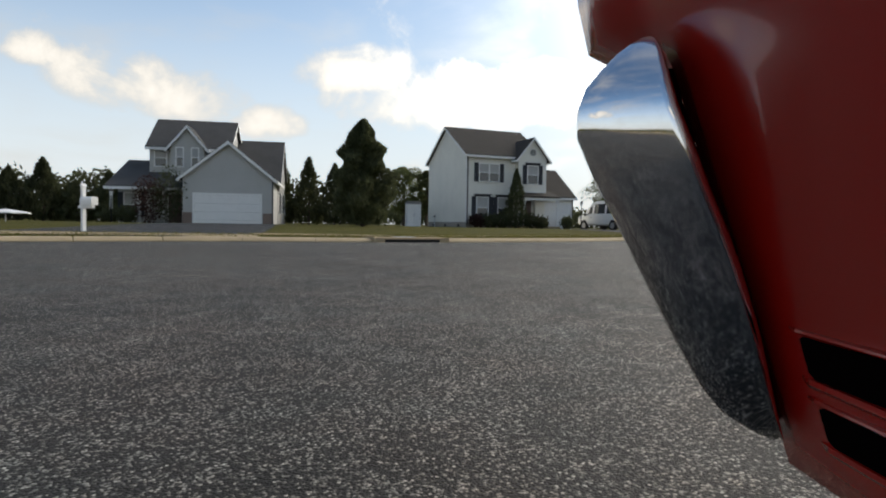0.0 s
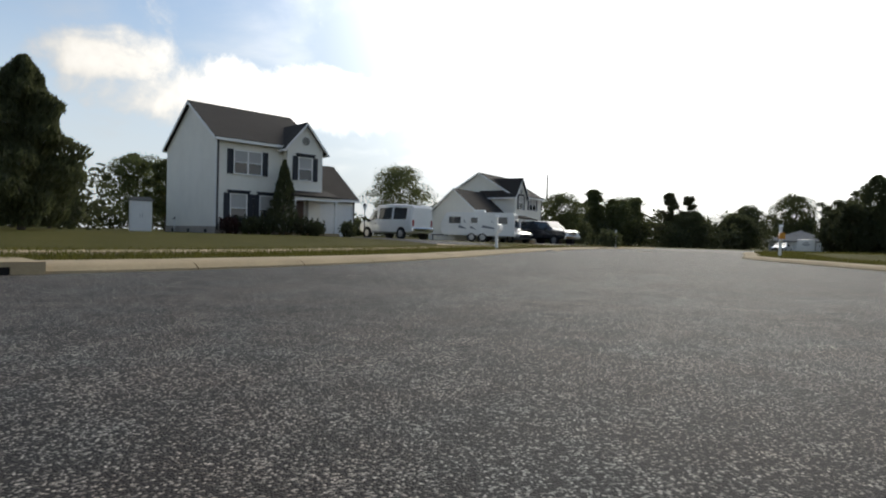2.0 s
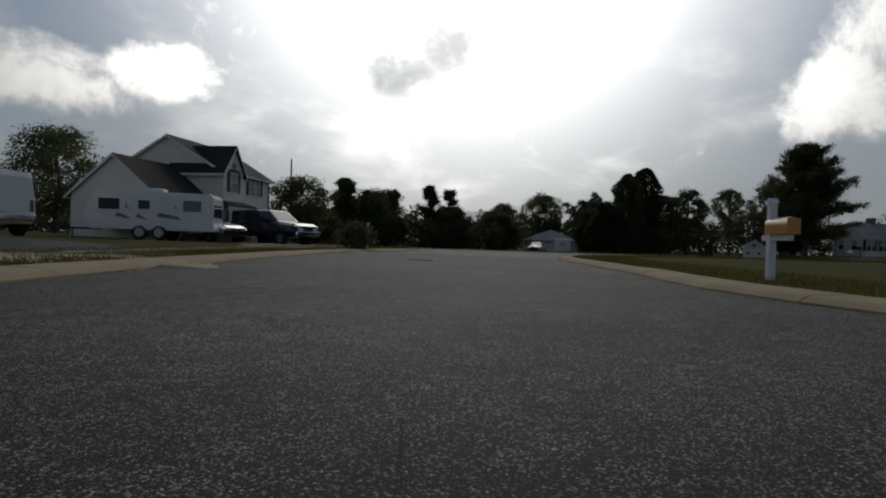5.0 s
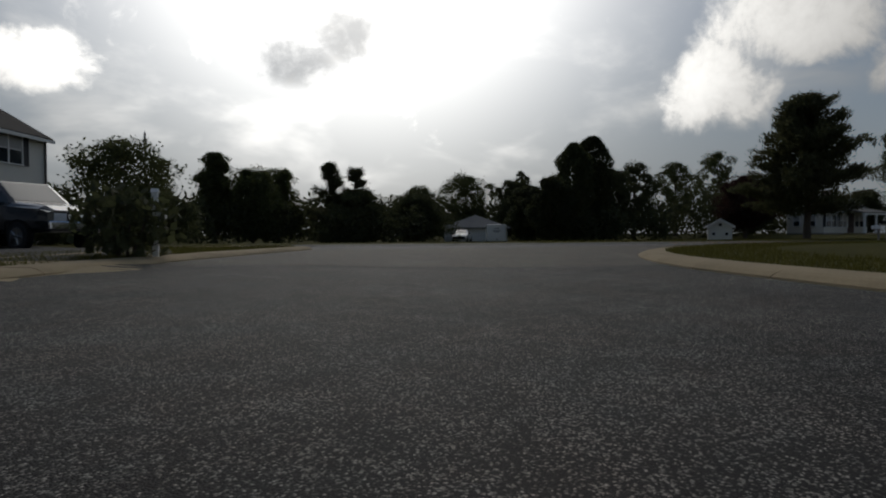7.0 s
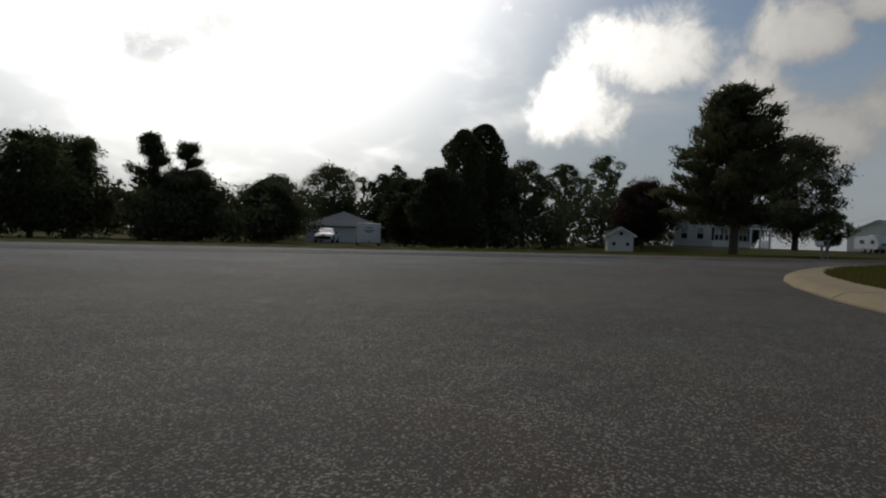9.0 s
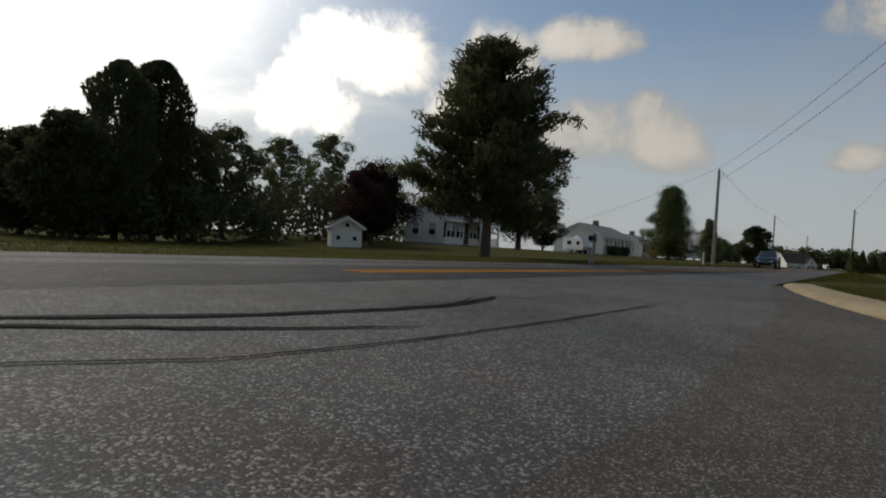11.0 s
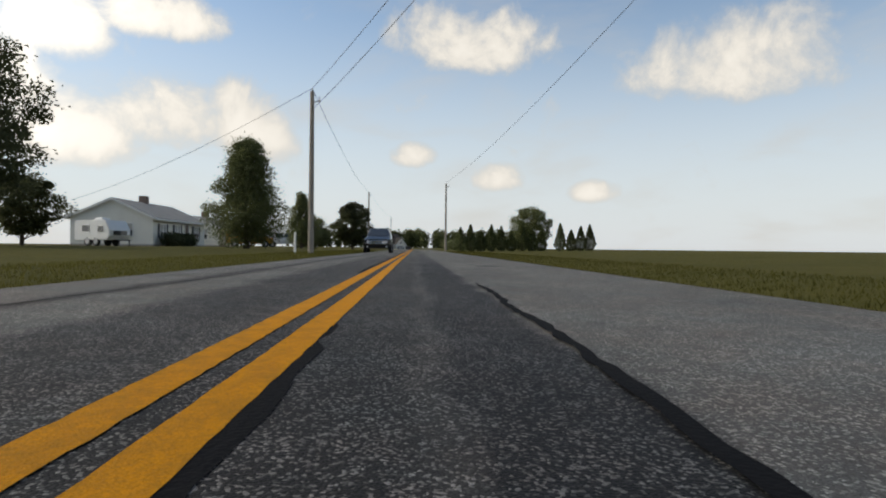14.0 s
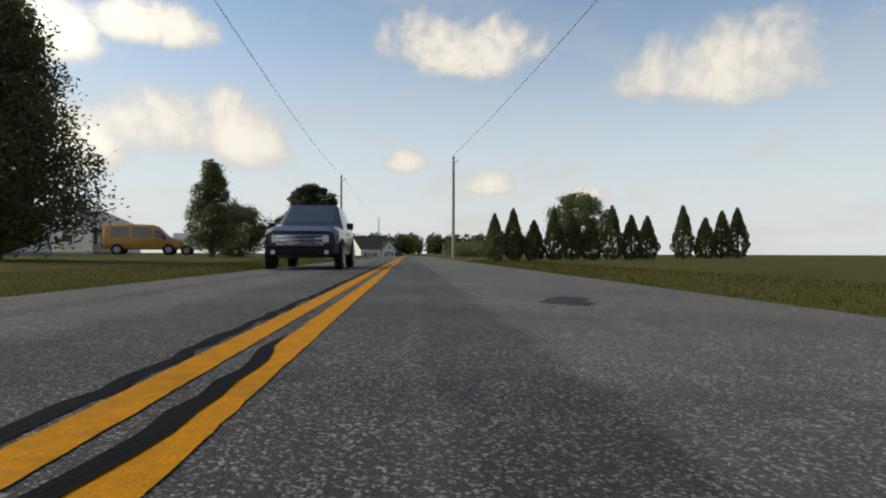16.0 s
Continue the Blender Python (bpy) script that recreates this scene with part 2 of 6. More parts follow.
    bp = node(t, "ShaderNodeBump", Strength=0.55, Distance=0.006)
    L(v.outputs["Distance"], bp.inputs["Height"])
    bp.invert = True
    L(bp.outputs[0], b.inputs["Normal"])
    return m


def striped(name, color, pitch, depth, axis=2, rough=0.6, stain=0.15, shade=0.75, spread=0.0):
    """Courses along an axis: lapped siding or rows of shingles, with a shadow line of relief at each lap."""
    m = material(name, color, rough=rough, stain=stain, stain_scale=0.8, grain=0.12, grain_scale=25.0, spread=spread, spec=0.2)
    t = m.node_tree
    L = t.links.new
    b = t.nodes["Principled BSDF"]
    co = t.nodes.new("ShaderNodeTexCoord")
    sep = t.nodes.new("ShaderNodeSeparateXYZ")
    L(co.outputs["Object"], sep.inputs[0])
    d = t.nodes.new("ShaderNodeMath")
    d.operation = "DIVIDE"
    L(sep.outputs[axis], d.inputs[0])
    d.inputs[1].default_value = pitch
    f = t.nodes.new("ShaderNodeMath")
    f.operation = "FRACT"
    L(d.outputs[0], f.inputs[0])
    inv = t.nodes.new("ShaderNodeMath")
    inv.operation = "SUBTRACT"
    inv.inputs[0].default_value = 1.0
    L(f.outputs[0], inv.inputs[1])
    bp = node(t, "ShaderNodeBump", Strength=0.8, Distance=depth)
    L(inv.outputs[0], bp.inputs["Height"])
    L(bp.outputs[0], b.inputs["Normal"])
    return m


M_STREET = asphalt("street_asphalt", (0.026, 0.0242, 0.0218), (0.30, 0.283, 0.252), 0.26, 185.0, 0.3)
M_END = asphalt("end_asphalt", (0.078, 0.068, 0.055), (0.31, 0.28, 0.235), 0.3, 190.0, 0.16)
M_ROAD = asphalt("road_asphalt", (0.017, 0.017, 0.017), (0.17, 0.165, 0.155), 0.2, 120.0, 0.25)
M_LANE = asphalt("lane_asphalt", (0.0085, 0.009, 0.010), (0.17, 0.165, 0.16), 0.13, 105.0, 0.35)


def worn_road():
    """Road surface across its width: a dark sealed lane, a dark strip beyond the centre line, paler worn shoulders; soft ragged borders."""
    m = asphalt("worn_road", (0.082, 0.080, 0.074), (0.31, 0.30, 0.28), 0.3, 125.0, 0.22)
    t = m.node_tree
    L = t.links.new
    mx = next(n for n in t.nodes if n.bl_idname == "ShaderNodeMix")
    co = next(n for n in t.nodes if n.bl_idname == "ShaderNodeTexCoord")
    dot = t.nodes.new("ShaderNodeVectorMath")
    dot.operation = "DOT_PRODUCT"
    L(co.outputs["Object"], dot.inputs[0])
    dot.inputs[1].default_value = (0.60519, 0.79608, 0.0)
    n = node(t, "ShaderNodeTexNoise", Scale=1.3, Detail=7.0, Roughness=0.6)
    L(co.outputs["Object"], n.inputs["Vector"])
    k = t.nodes.new("ShaderNodeMath")
    k.operation = "MULTIPLY_ADD"
    L(n.outputs["Fac"], k.inputs[0])
    k.inputs[1].default_value = 0.4
    L(dot.outputs["Value"], k.inputs[2])

    def between(lo, hi, soft):
        a = node(t, "ShaderNodeMapRange", **{"From Min": lo - soft, "From Max": lo + soft})
        b = node(t, "ShaderNodeMapRange", **{"From Min": hi + soft, "From Max": hi - soft})
        for x in (a, b):
            L(k.outputs[0], x.inputs["Value"])
        c = t.nodes.new("ShaderNodeMath")
        c.operation = "MULTIPLY"
        L(a.outputs["Result"], c.inputs[0])
        L(b.outputs["Result"], c.inputs[1])
        return c.outputs[0]

    mid = 58.4855 + 0.2
    base, stone = (0.082, 0.080, 0.074, 1), (0.31, 0.30, 0.28, 1)
    for lo, hi, soft, dark, pale in ((0.35, 1.3, 0.14, (0.020, 0.020, 0.020, 1), (0.18, 0.175, 0.165, 1)), (-0.62, 0.4, 0.16, (0.0155, 0.0153, 0.0148, 1), (0.20, 0.195, 0.185, 1)), (-1.14, -0.6, 0.05, (0.0115, 0.0118, 0.0125, 1), (0.15, 0.147, 0.142, 1)),
                                     (2.05, 2.3, 0.12, (0.022, 0.022, 0.021, 1), (0.15, 0.145, 0.135, 1))):
        mask = between(mid + lo, mid + hi, soft)
        # the seal coat wears off further along the road
        away = t.nodes.new("ShaderNodeVectorMath")
        away.operation = "DOT_PRODUCT"
        L(co.outputs["Object"], away.inputs[0])
        away.inputs[1].default_value = (0.79608, -0.60519, 0.0)
        kept = node(t, "ShaderNodeMapRange", **{"From Min": 44.0, "From Max": 66.0, "To Min": 1.0, "To Max": 0.5})
        L(away.outputs["Value"], kept.inputs["Value"])
        less = t.nodes.new("ShaderNodeMath")
        less.operation = "MULTIPLY"
        L(mask, less.inputs[0])
        L(kept.outputs["Result"], less.inputs[1])
        mask = less.outputs[0]
        for socket, first, colour in (("A", base, dark), ("B", stone, pale)):
            z = t.nodes.new("ShaderNodeMix")
            z.data_type = "RGBA"
            L(mask, z.inputs["Factor"])
            if mx.inputs[socket].links:
                L(mx.inputs[socket].links[0].from_socket, z.inputs["A"])
            else:
                z.inputs["A"].default_value = first
            z.inputs["B"].default_value = colour
            L(z.outputs["Result"], mx.inputs[socket])
    return m


M_SHOULDER = worn_road()
M_TAR = material("crack_tar", (0.008, 0.008, 0.009), spec=0.06, rough=0.9, grain=0.4, grain_scale=60, bump=0.3)
M_YELLOW = material("yellow_paint", (0.60, 0.235, 0.003), spec=0.08, rough=0.8, grain=0.5, grain_scale=70, stain=0.5, stain_scale=9, bump=0.3, bump_scale=120, tint=(0.24, 0.115, 0.014))
M_KERB = material("kerb_concrete", (0.40, 0.31, 0.19), spec=0.15, rough=0.9, grain=0.3, grain_scale=30, stain=0.45, stain_scale=1.2, bump=0.3)
M_GRASS = material("lawn_grass", (0.088, 0.078, 0.020), rough=0.95, grain=0.55, grain_scale=22, stain=0.6, stain_scale=0.5, bump=1.0, bump_scale=50, tint=(0.046, 0.047, 0.012), spec=0.05)
M_BLADE = material("grass_blade", (0.100, 0.094, 0.024), rough=0.9, spread=0.4, spec=0.05)
M_SIDING = striped("white_vinyl_siding", (0.78, 0.75, 0.67), 0.115, 0.012)
M_SIDING_GREY = striped("pale_grey_siding", (0.46, 0.45, 0.42), 0.115, 0.012)
M_SHINGLE = striped("brown_shingle", (0.040, 0.034, 0.029), 0.09, 0.012, rough=0.9, stain=0.4)
M_SHINGLE_GREY = striped("grey_shingle", (0.075, 0.072, 0.068), 0.09, 0.012, rough=0.9, stain=0.4)
M_SHINGLE_PALE = striped("pale_shingle", (0.25, 0.24, 0.225), 0.09, 0.012, rough=0.9, stain=0.3)
M_TRIM = material("white_trim", (0.78, 0.77, 0.74), rough=0.5, stain=0.12, stain_scale=3)
M_GUTTER = material("dark_downspout", (0.06, 0.055, 0.05), rough=0.5, stain=0.2)
M_SHUTTER = striped("dark_shutter", (0.035, 0.037, 0.042), 0.06, 0.012, rough=0.55)
M_GLASS = material("window_glass", (0.03, 0.035, 0.04), rough=0.05, spec=0.8, stain=0.2, stain_scale=2)
M_BLIND = striped("window_blind", (0.42, 0.41, 0.39), 0.05, 0.01)
M_BLOCK = striped("foundation_block", (0.36, 0.32, 0.28), 0.2, 0.008, rough=0.95, stain=0.4)
M_BRICK = striped("brick_veneer", (0.23, 0.17, 0.14), 0.075, 0.006, rough=0.95, stain=0.45)
M_DOOR = material("entrance_door", (0.10, 0.06, 0.045), rough=0.5, stain=0.2)
M_BARK = material("tree_bark", (0.085, 0.066, 0.05), rough=0.95, grain=0.5, grain_scale=14, bump=0.8, bump_scale=18)
M_LEAF = material("leaf_green", (0.100, 0.114, 0.044), rough=0.6, spread=0.5, spec=0.35)
M_LEAF_PALE = material("leaf_pale", (0.125, 0.138, 0.058), rough=0.6, spread=0.45, spec=0.35)
M_LEAF_DARK = material("leaf_dark", (0.074, 0.082, 0.038), rough=0.65, spread=0.5, spec=0.3)
M_LEAF_RED = material("leaf_red", (0.062, 0.03, 0.024), rough=0.65, spread=0.5, spec=0.3)
M_NEEDLE = material("pine_needle", (0.078, 0.080, 0.038), rough=0.65, spread=0.5, spec=0.3)
M_WHITE_PAINT = material("white_vehicle_paint", (0.74, 0.74, 0.72), rough=0.3, coat=0.6, stain=0.1, stain_scale=2)
M_TYRE = material("tyre_rubber", (0.018, 0.018, 0.019), rough=0.85, grain=0.3, bump=0.3)
M_STEEL = material("steel", (0.45, 0.45, 0.46), rough=0.35, metal=1.0, grain=0.2)
M_CHROME = material("chrome", (0.80, 0.80, 0.81), rough=0.06, metal=1.0, grain=0.06, grain_scale=90, stain=0.08, stain_scale=12, tint=(0.45, 0.44, 0.42))
M_RED = material("red_vehicle_paint", (0.29, 0.006, 0.003), rough=0.26, coat=0.45, stain=0.12, stain_scale=5, spec=0.5)
M_RUBBER = material("black_trim", (0.014, 0.013, 0.013), spec=0.15, rough=0.6, grain=0.3, bump=0.15)
# near-black colour painted as shade in the truck's recess and air slots
M_GAP_SHADE = material("gap_shade_black", (0.003, 0.002, 0.002), rough=1.0, spec=0.0, grain=0.3)
M_DARK_PAINT = material("dark_vehicle_paint", (0.022, 0.024, 0.027), rough=0.25, coat=0.8, stain=0.15, stain_scale=3)
M_SILVER = material("silver_vehicle_paint", (0.42, 0.43, 0.44), rough=0.3, metal=0.4, coat=0.6, stain=0.1)
M_BLUE_PAINT = material("blue_vehicle_paint", (0.008, 0.012, 0.022), rough=0.25, coat=0.5, stain=0.15)
M_BUS_YELLOW = material("yellow_vehicle_paint", (0.55, 0.22, 0.01), rough=0.35, coat=0.5, stain=0.15)
M_LAMP = material("lamp_glass", (0.65, 0.66, 0.68), rough=0.12, spec=0.8, stain=0.2, stain_scale=20)
M_TAIL = material("tail_lamp", (0.30, 0.012, 0.01), rough=0.15, spec=0.7)
M_WOOD = material("weathered_pole", (0.34, 0.29, 0.24), rough=0.95, grain=0.45, grain_scale=20, stain=0.4, stain_scale=1.5, bump=0.5)
M_RUST = material("rusty_iron", (0.075, 0.045, 0.03), rough=0.85, grain=0.5, grain_scale=50, stain=0.4, stain_scale=6, bump=0.4)
M_WIRE = material("power_wire", (0.02, 0.02, 0.022), rough=0.6)
M_GREEN_SIGN = material("green_sign", (0.03, 0.10, 0.06), rough=0.5)
M_CANVAS = material("white_canvas", (0.66, 0.66, 0.64), rough=0.8, stain=0.25, stain_scale=2.5)
M_DECAL = material("grey_decal", (0.16, 0.17, 0.19), rough=0.5)


def let_through(m, share=0.52):
    """Leaves pass part of the light that falls on their far side."""
    t = m.node_tree
    b, out = t.nodes["Principled BSDF"], t.nodes["Material Output"]
    tr = t.nodes.new("ShaderNodeBsdfTranslucent")
    t.links.new(b.inputs["Base Color"].links[0].from_socket, tr.inputs["Color"])
    mx = t.nodes.new("ShaderNodeMixShader")
    mx.inputs[0].default_value = share
    t.links.new(b.outputs[0], mx.inputs[1])
    t.links.new(tr.outputs[0], mx.inputs[2])
    t.links.new(mx.outputs[0], out.inputs["Surface"])


for leafy in (M_LEAF, M_LEAF_PALE, M_LEAF_DARK, M_LEAF_RED, M_NEEDLE, M_BLADE):
    let_through(leafy)

# ---- builders ----
def put(bm, name, mat, parent=None, label="", smooth=False):
    me = bpy.data.meshes.new(name)
    bmesh.ops.recalc_face_normals(bm, faces=bm.faces[:])
    bm.to_mesh(me)
    bm.free()
    for m in mat if isinstance(mat, (list, tuple)) else (mat,):
        me.materials.append(m)
    if smooth:
        for p in me.polygons:
            p.use_smooth = True
    ob = new(name, me)
    if parent is not None:
        ob.parent = parent
    if label:
        ob["label"] = label
    return ob


def part(name, bm, mat, parent, label="", smooth=False):
    return put(bm, name, mat, parent, label, smooth)


def thing(name, x, y, z=0.0, turn=0.0, label="", category="", group="", kind=""):
    ob = new(name)
    ob.empty_display_size = 0.3
    ob.matrix_basis = pose(x, y, z, 0, 0, turn)
    return tagged(ob, label, category, group, kind)


def box(bm, x0, x1, y0, y1, z0, z1, bevel=0.0):
    v = [bm.verts.new((x, y, z)) for x in (x0, x1) for y in (y0, y1) for z in (z0, z1)]
    f = [bm.faces.new([v[i] for i in q]) for q in ((0, 1, 3, 2), (4, 6, 7, 5), (0, 4, 5, 1), (2, 3, 7, 6), (0, 2, 6, 4), (1, 5, 7, 3))]
    if bevel:
        edges = list({e for g in f for e in g.edges})
        bmesh.ops.bevel(bm, geom=edges, offset=bevel, segments=2, affect="EDGES", profile=0.5)
    return bm


def boxed(*a, bevel=0.0):
    return box(bmesh.new(), *a, bevel=bevel)


def prism(bm, outline, axis, lo, hi):
    """A flat outline of (a, b) pairs drawn out along an axis: 'x' takes (y, z), 'y' (x, z), 'z' (x, y)."""
    def at(a, b, c):
        return {"x": (c, a, b), "y": (a, c, b), "z": (a, b, c)}[axis]
    one = [bm.verts.new(at(a, b, lo)) for a, b in outline]
    two = [bm.verts.new(at(a, b, hi)) for a, b in outline]
    bm.faces.new(one)
    bm.faces.new(two[::-1])
    n = len(outline)
    for i in range(n):
        bm.faces.new((one[i], one[(i + 1) % n], two[(i + 1) % n], two[i]))
    return bm


def rod(bm, a, b, r0, r1=None, sides=8):
    a, b = Vector(a), Vector(b)
    r1 = r0 if r1 is None else r1
    d = b - a
    if d.length < 1e-6:
        return bm
    m = d.to_track_quat("Z", "Y").to_matrix()
    rings = []
    for c, r in ((a, r0), (b, r1)):
        rings.append([bm.verts.new(c + m @ Vector((r * math.cos(i * math.tau / sides), r * math.sin(i * math.tau / sides), 0))) for i in range(sides)])
    for i in range(sides):
        bm.faces.new((rings[0][i], rings[0][(i + 1) % sides], rings[1][(i + 1) % sides], rings[1][i]))
    bm.faces.new(rings[0][::-1])
    bm.faces.new(rings[1])
    return bm


def rodded(*a, **k):
    return rod(bmesh.new(), *a, **k)


def loft(bm, rings, caps=True):
    """Skin through rings of equally many points."""
    made = [[bm.verts.new(p) for p in ring] for ring in rings]
    n = len(rings[0])
    for a, b in zip(made, made[1:]):
        for i in range(n):
            bm.faces.new((a[i], a[(i + 1) % n], b[(i + 1) % n], b[i]))
    if caps:
        bm.faces.new(made[0][::-1])
        bm.faces.new(made[-1])
    return bm


def strip(name, left, right, z, mat, label="", thick=0.0):
    """A ribbon between two equally long lists of plan points."""
    bm = bmesh.new()
    a = [bm.verts.new((*p, z)) for p in left]
    b = [bm.verts.new((*p, z)) for p in right]
    for i in range(len(a) - 1):
        bm.faces.new((a[i], b[i], b[i + 1], a[i + 1]))
    return put(bm, name, mat)


# ---- plan of the two roads ----
RN, RU = Vector((0.60519, 0.79608)), Vector((0.79608, -0.60519))
RO = RN * 58.4855


def road_at(s, q):
    """A place on the main road: s along it, q to its left of the double line."""
    p = RO + RU * s + RN * q
    return (p.x, p.y)


def smooth_line(points, step=0.6):
    """Points set evenly along a rounded line through the given ones."""
    pts = [Vector(p) for p in points]
    out = []
    for i in range(len(pts) - 1):
        p0, p1, p2, p3 = pts[max(i - 1, 0)], pts[i], pts[i + 1], pts[min(i + 2, len(pts) - 1)]
        n = max(1, int((p2 - p1).length / step))
        for k in range(n):
            u = k / n
            out.append(0.5 * ((2 * p1) + (p2 - p0) * u + (2 * p0 - 5 * p1 + 4 * p2 - p3) * u * u + (3 * p1 - p0 - 3 * p2 + p3) * u**3))
    out.append(pts[-1])
    return out


KERB_LEFT = smooth_line([(-13.5, -2.0), (-12.5, 4.0), (-9.5, 9.0), (-5.0, 12.3), (-1.7, 13.55), (0.9, 14.75), (3.4, 16.6), (5.2, 18.35), (7.1, 20.4), (9.4, 23.2), (13.9, 28.1),
                         (18.9, 33.2), (23.3, 37.0), (28.2, 40.4), (30.6, 41.8), (32.4, 43.2), (32.6, 45.0), (31.2, 46.8), (28.8, 48.6)])
SEAM = smooth_line([(24.3, 38.2), (25.4, 37.0), (26.0, 36.1), (26.12, 35.72), (26.22, 35.09), (26.37, 34.48), (26.56, 34.11), (26.84, 33.75), (27.18, 33.44), (27.9, 32.7), (28.8, 31.8)], 0.25)
KERB_RIGHT = smooth_line([(-9.0, -8.5), (-1.0, -11.0), (7.0, -6.0), (9.5, 2.0), (11.0, 10.0), (16.3, 20.8), (20.4, 24.8), (27.1, 30.8), (29.7, 32.5),
                          (32.6, 33.6), (36.0, 34.1), (39.4, 33.9), (42.8, 33.1), (46.2, 31.9), (49.4, 30.4), (52.3, 28.8)])

# ---- ground, street, road ----
EDGE_L, EDGE_R, ROAD_START = 3.2, -3.7, -7.0


def tight(line, n):
    """n points spread evenly over a line."""
    lens = [0.0]
    for a, b in zip(line, line[1:]):
        lens.append(lens[-1] + (b - a).length)
    out = []
    j = 0
    for k in range(n):
        want = lens[-1] * k / (n - 1)
        while j < len(lens) - 2 and lens[j + 1] < want:
            j += 1
        u = (want - lens[j]) / max(lens[j + 1] - lens[j], 1e-6)
        out.append(line[j].lerp(line[j + 1], min(max(u, 0), 1)))
    return out


def inside(px, py, poly):
    hit = np.zeros(px.shape, bool)
    n = len(poly)
    for i in range(n):
        (x0, y0), (x1, y1) = poly[i], poly[(i + 1) % n]
        if y0 == y1:
            continue
        cross = ((y0 > py) != (y1 > py)) & (px < (x1 - x0) * (py - y0) / (y1 - y0) + x0)
        hit ^= cross
    return hit


def gap_to(px, py, line):
    best = np.full(px.shape, 1e9)
    for a, b in zip(line, line[1:]):
        d = b - a
        u = np.clip(((px - a[0]) * d[0] + (py - a[1]) * d[1]) / max(d.length_squared, 1e-9), 0, 1)
        best = np.minimum(best, np.hypot(px - a[0] - u * d[0], py - a[1] - u * d[1]))
    return best


STREET_AREA = [tuple(p) for p in KERB_LEFT] + [road_at(-6.8, 0.0), road_at(24, 0.0)] + [tuple(p) for p in reversed(KERB_RIGHT)]


def ground_height(px, py):
    """Lawn level over the plan: level with the road's edge, a step up behind the kerb, rising a little towards the houses."""
    px, py = np.asarray(px, float), np.asarray(py, float)
    q = (px - RO.x) * RN.x + (py - RO.y) * RN.y
    kerbs = np.minimum(gap_to(px, py, KERB_LEFT), gap_to(px, py, KERB_RIGHT))
    street = inside(px, py, STREET_AREA)
    along = (px - RO.x) * RU.x + (py - RO.y) * RU.y
    off_road = np.maximum(np.maximum(q - EDGE_L, EDGE_R - q), ROAD_START - along)
    far = np.minimum(np.where(street, 0, kerbs), np.maximum(off_road, 0))
    z = -0.05 + 0.13 * np.clip((np.where(street, 0, kerbs) - 0.05) / 0.35, 0, 1) * np.clip(off_road / 1.2, 0, 1)
    z = z + 0.2 * np.clip((far - 2) / 14, 0, 1)
    # beyond the main road the land falls away a little opposite the street
    u = (px - RO.x) * RU.x + (py - RO.y) * RU.y
    falls = np.clip((50 - u) / 20, 0, 1) * np.clip((q - EDGE_L - 1) / 14, 0, 1)
    z = z - 0.75 * falls * np.clip((u + 45) / 20, 0, 1)
    z = np.where(street | (off_road < 0.0), -0.06, z)
    z = np.where((off_road >= 0) & (off_road < 1.2) & ~street, np.maximum(z, -0.06 + 0.075 * np.clip(off_road / 0.3, 0, 1)), z)
    return z


GROUND = {}


def levels(px, py):
    """The built ground's height, by its own grid."""
    xs, ys, gz = GROUND["x"], GROUND["y"], GROUND["z"]
    i = np.clip(np.searchsorted(xs, px) - 1, 0, len(xs) - 2)
    j = np.clip(np.searchsorted(ys, py) - 1, 0, len(ys) - 2)
    u, v = (px - xs[i]) / (xs[i + 1] - xs[i]), (py - ys[j]) / (ys[j + 1] - ys[j])
    return gz[i, j] * (1 - u) * (1 - v) + gz[i + 1, j] * u * (1 - v) + gz[i, j + 1] * (1 - u) * v + gz[i + 1, j + 1] * u * v


def level(x, y):
    return float(levels(np.array([x]), np.array([y]))[0])


def make_ground():
    def axis(lo, hi, fine):
        core = np.arange(lo, hi + 0.01, fine)
        out = [hi + fine * 1.5**k for k in range(4, 22)]
        return np.concatenate([np.array([lo - fine * 1.5**k for k in range(4, 22)])[::-1], core, out])
    xs, ys = axis(-45.0, 130.0, 0.5), axis(-50.0, 75.0, 0.5)
    gx, gy = np.meshgrid(xs, ys, indexing="ij")
    gz = ground_height(gx.ravel(), gy.ravel()).reshape(gx.shape)
    GROUND.update(x=xs, y=ys, z=gz)
    verts = np.stack([gx, gy, gz], -1).reshape(-1, 3)
    n, m = len(xs), len(ys)
    i, j = np.meshgrid(np.arange(n - 1), np.arange(m - 1), indexing="ij")
    a = (i * m + j).ravel()
    faces = np.stack([a, a + m, a + m + 1, a + 1], -1)
    me = bpy.data.meshes.new("ground")
    me.from_pydata(verts.tolist(), [], faces.tolist())
    me.materials.append(M_GRASS)
    me.polygons.foreach_set("use_smooth", np.ones(len(me.polygons), bool))
    tagged(new("ground", me), "dry mown lawn grass running to the horizon", "ground", kind="structure")


make_ground()


def make_roads():
    n = 120
    street = strip("street", tight(KERB_LEFT + [Vector(road_at(-6.8, -2.4))], n), tight(KERB_RIGHT + [Vector(road_at(23.5, -3.2))], n), 0.0, M_STREET)
    tagged(street, "worn grey asphalt street with pale aggregate", "street", kind="structure")
    s = [ROAD_START + k * 7 for k in range(90)]
    road = strip("road", [road_at(k, EDGE_L) for k in s], [road_at(k, EDGE_R) for k in s], 0.004, M_SHOULDER)
    tagged(road, "weathered two-lane asphalt road with pale worn edges", "road", kind="structure")


make_roads()


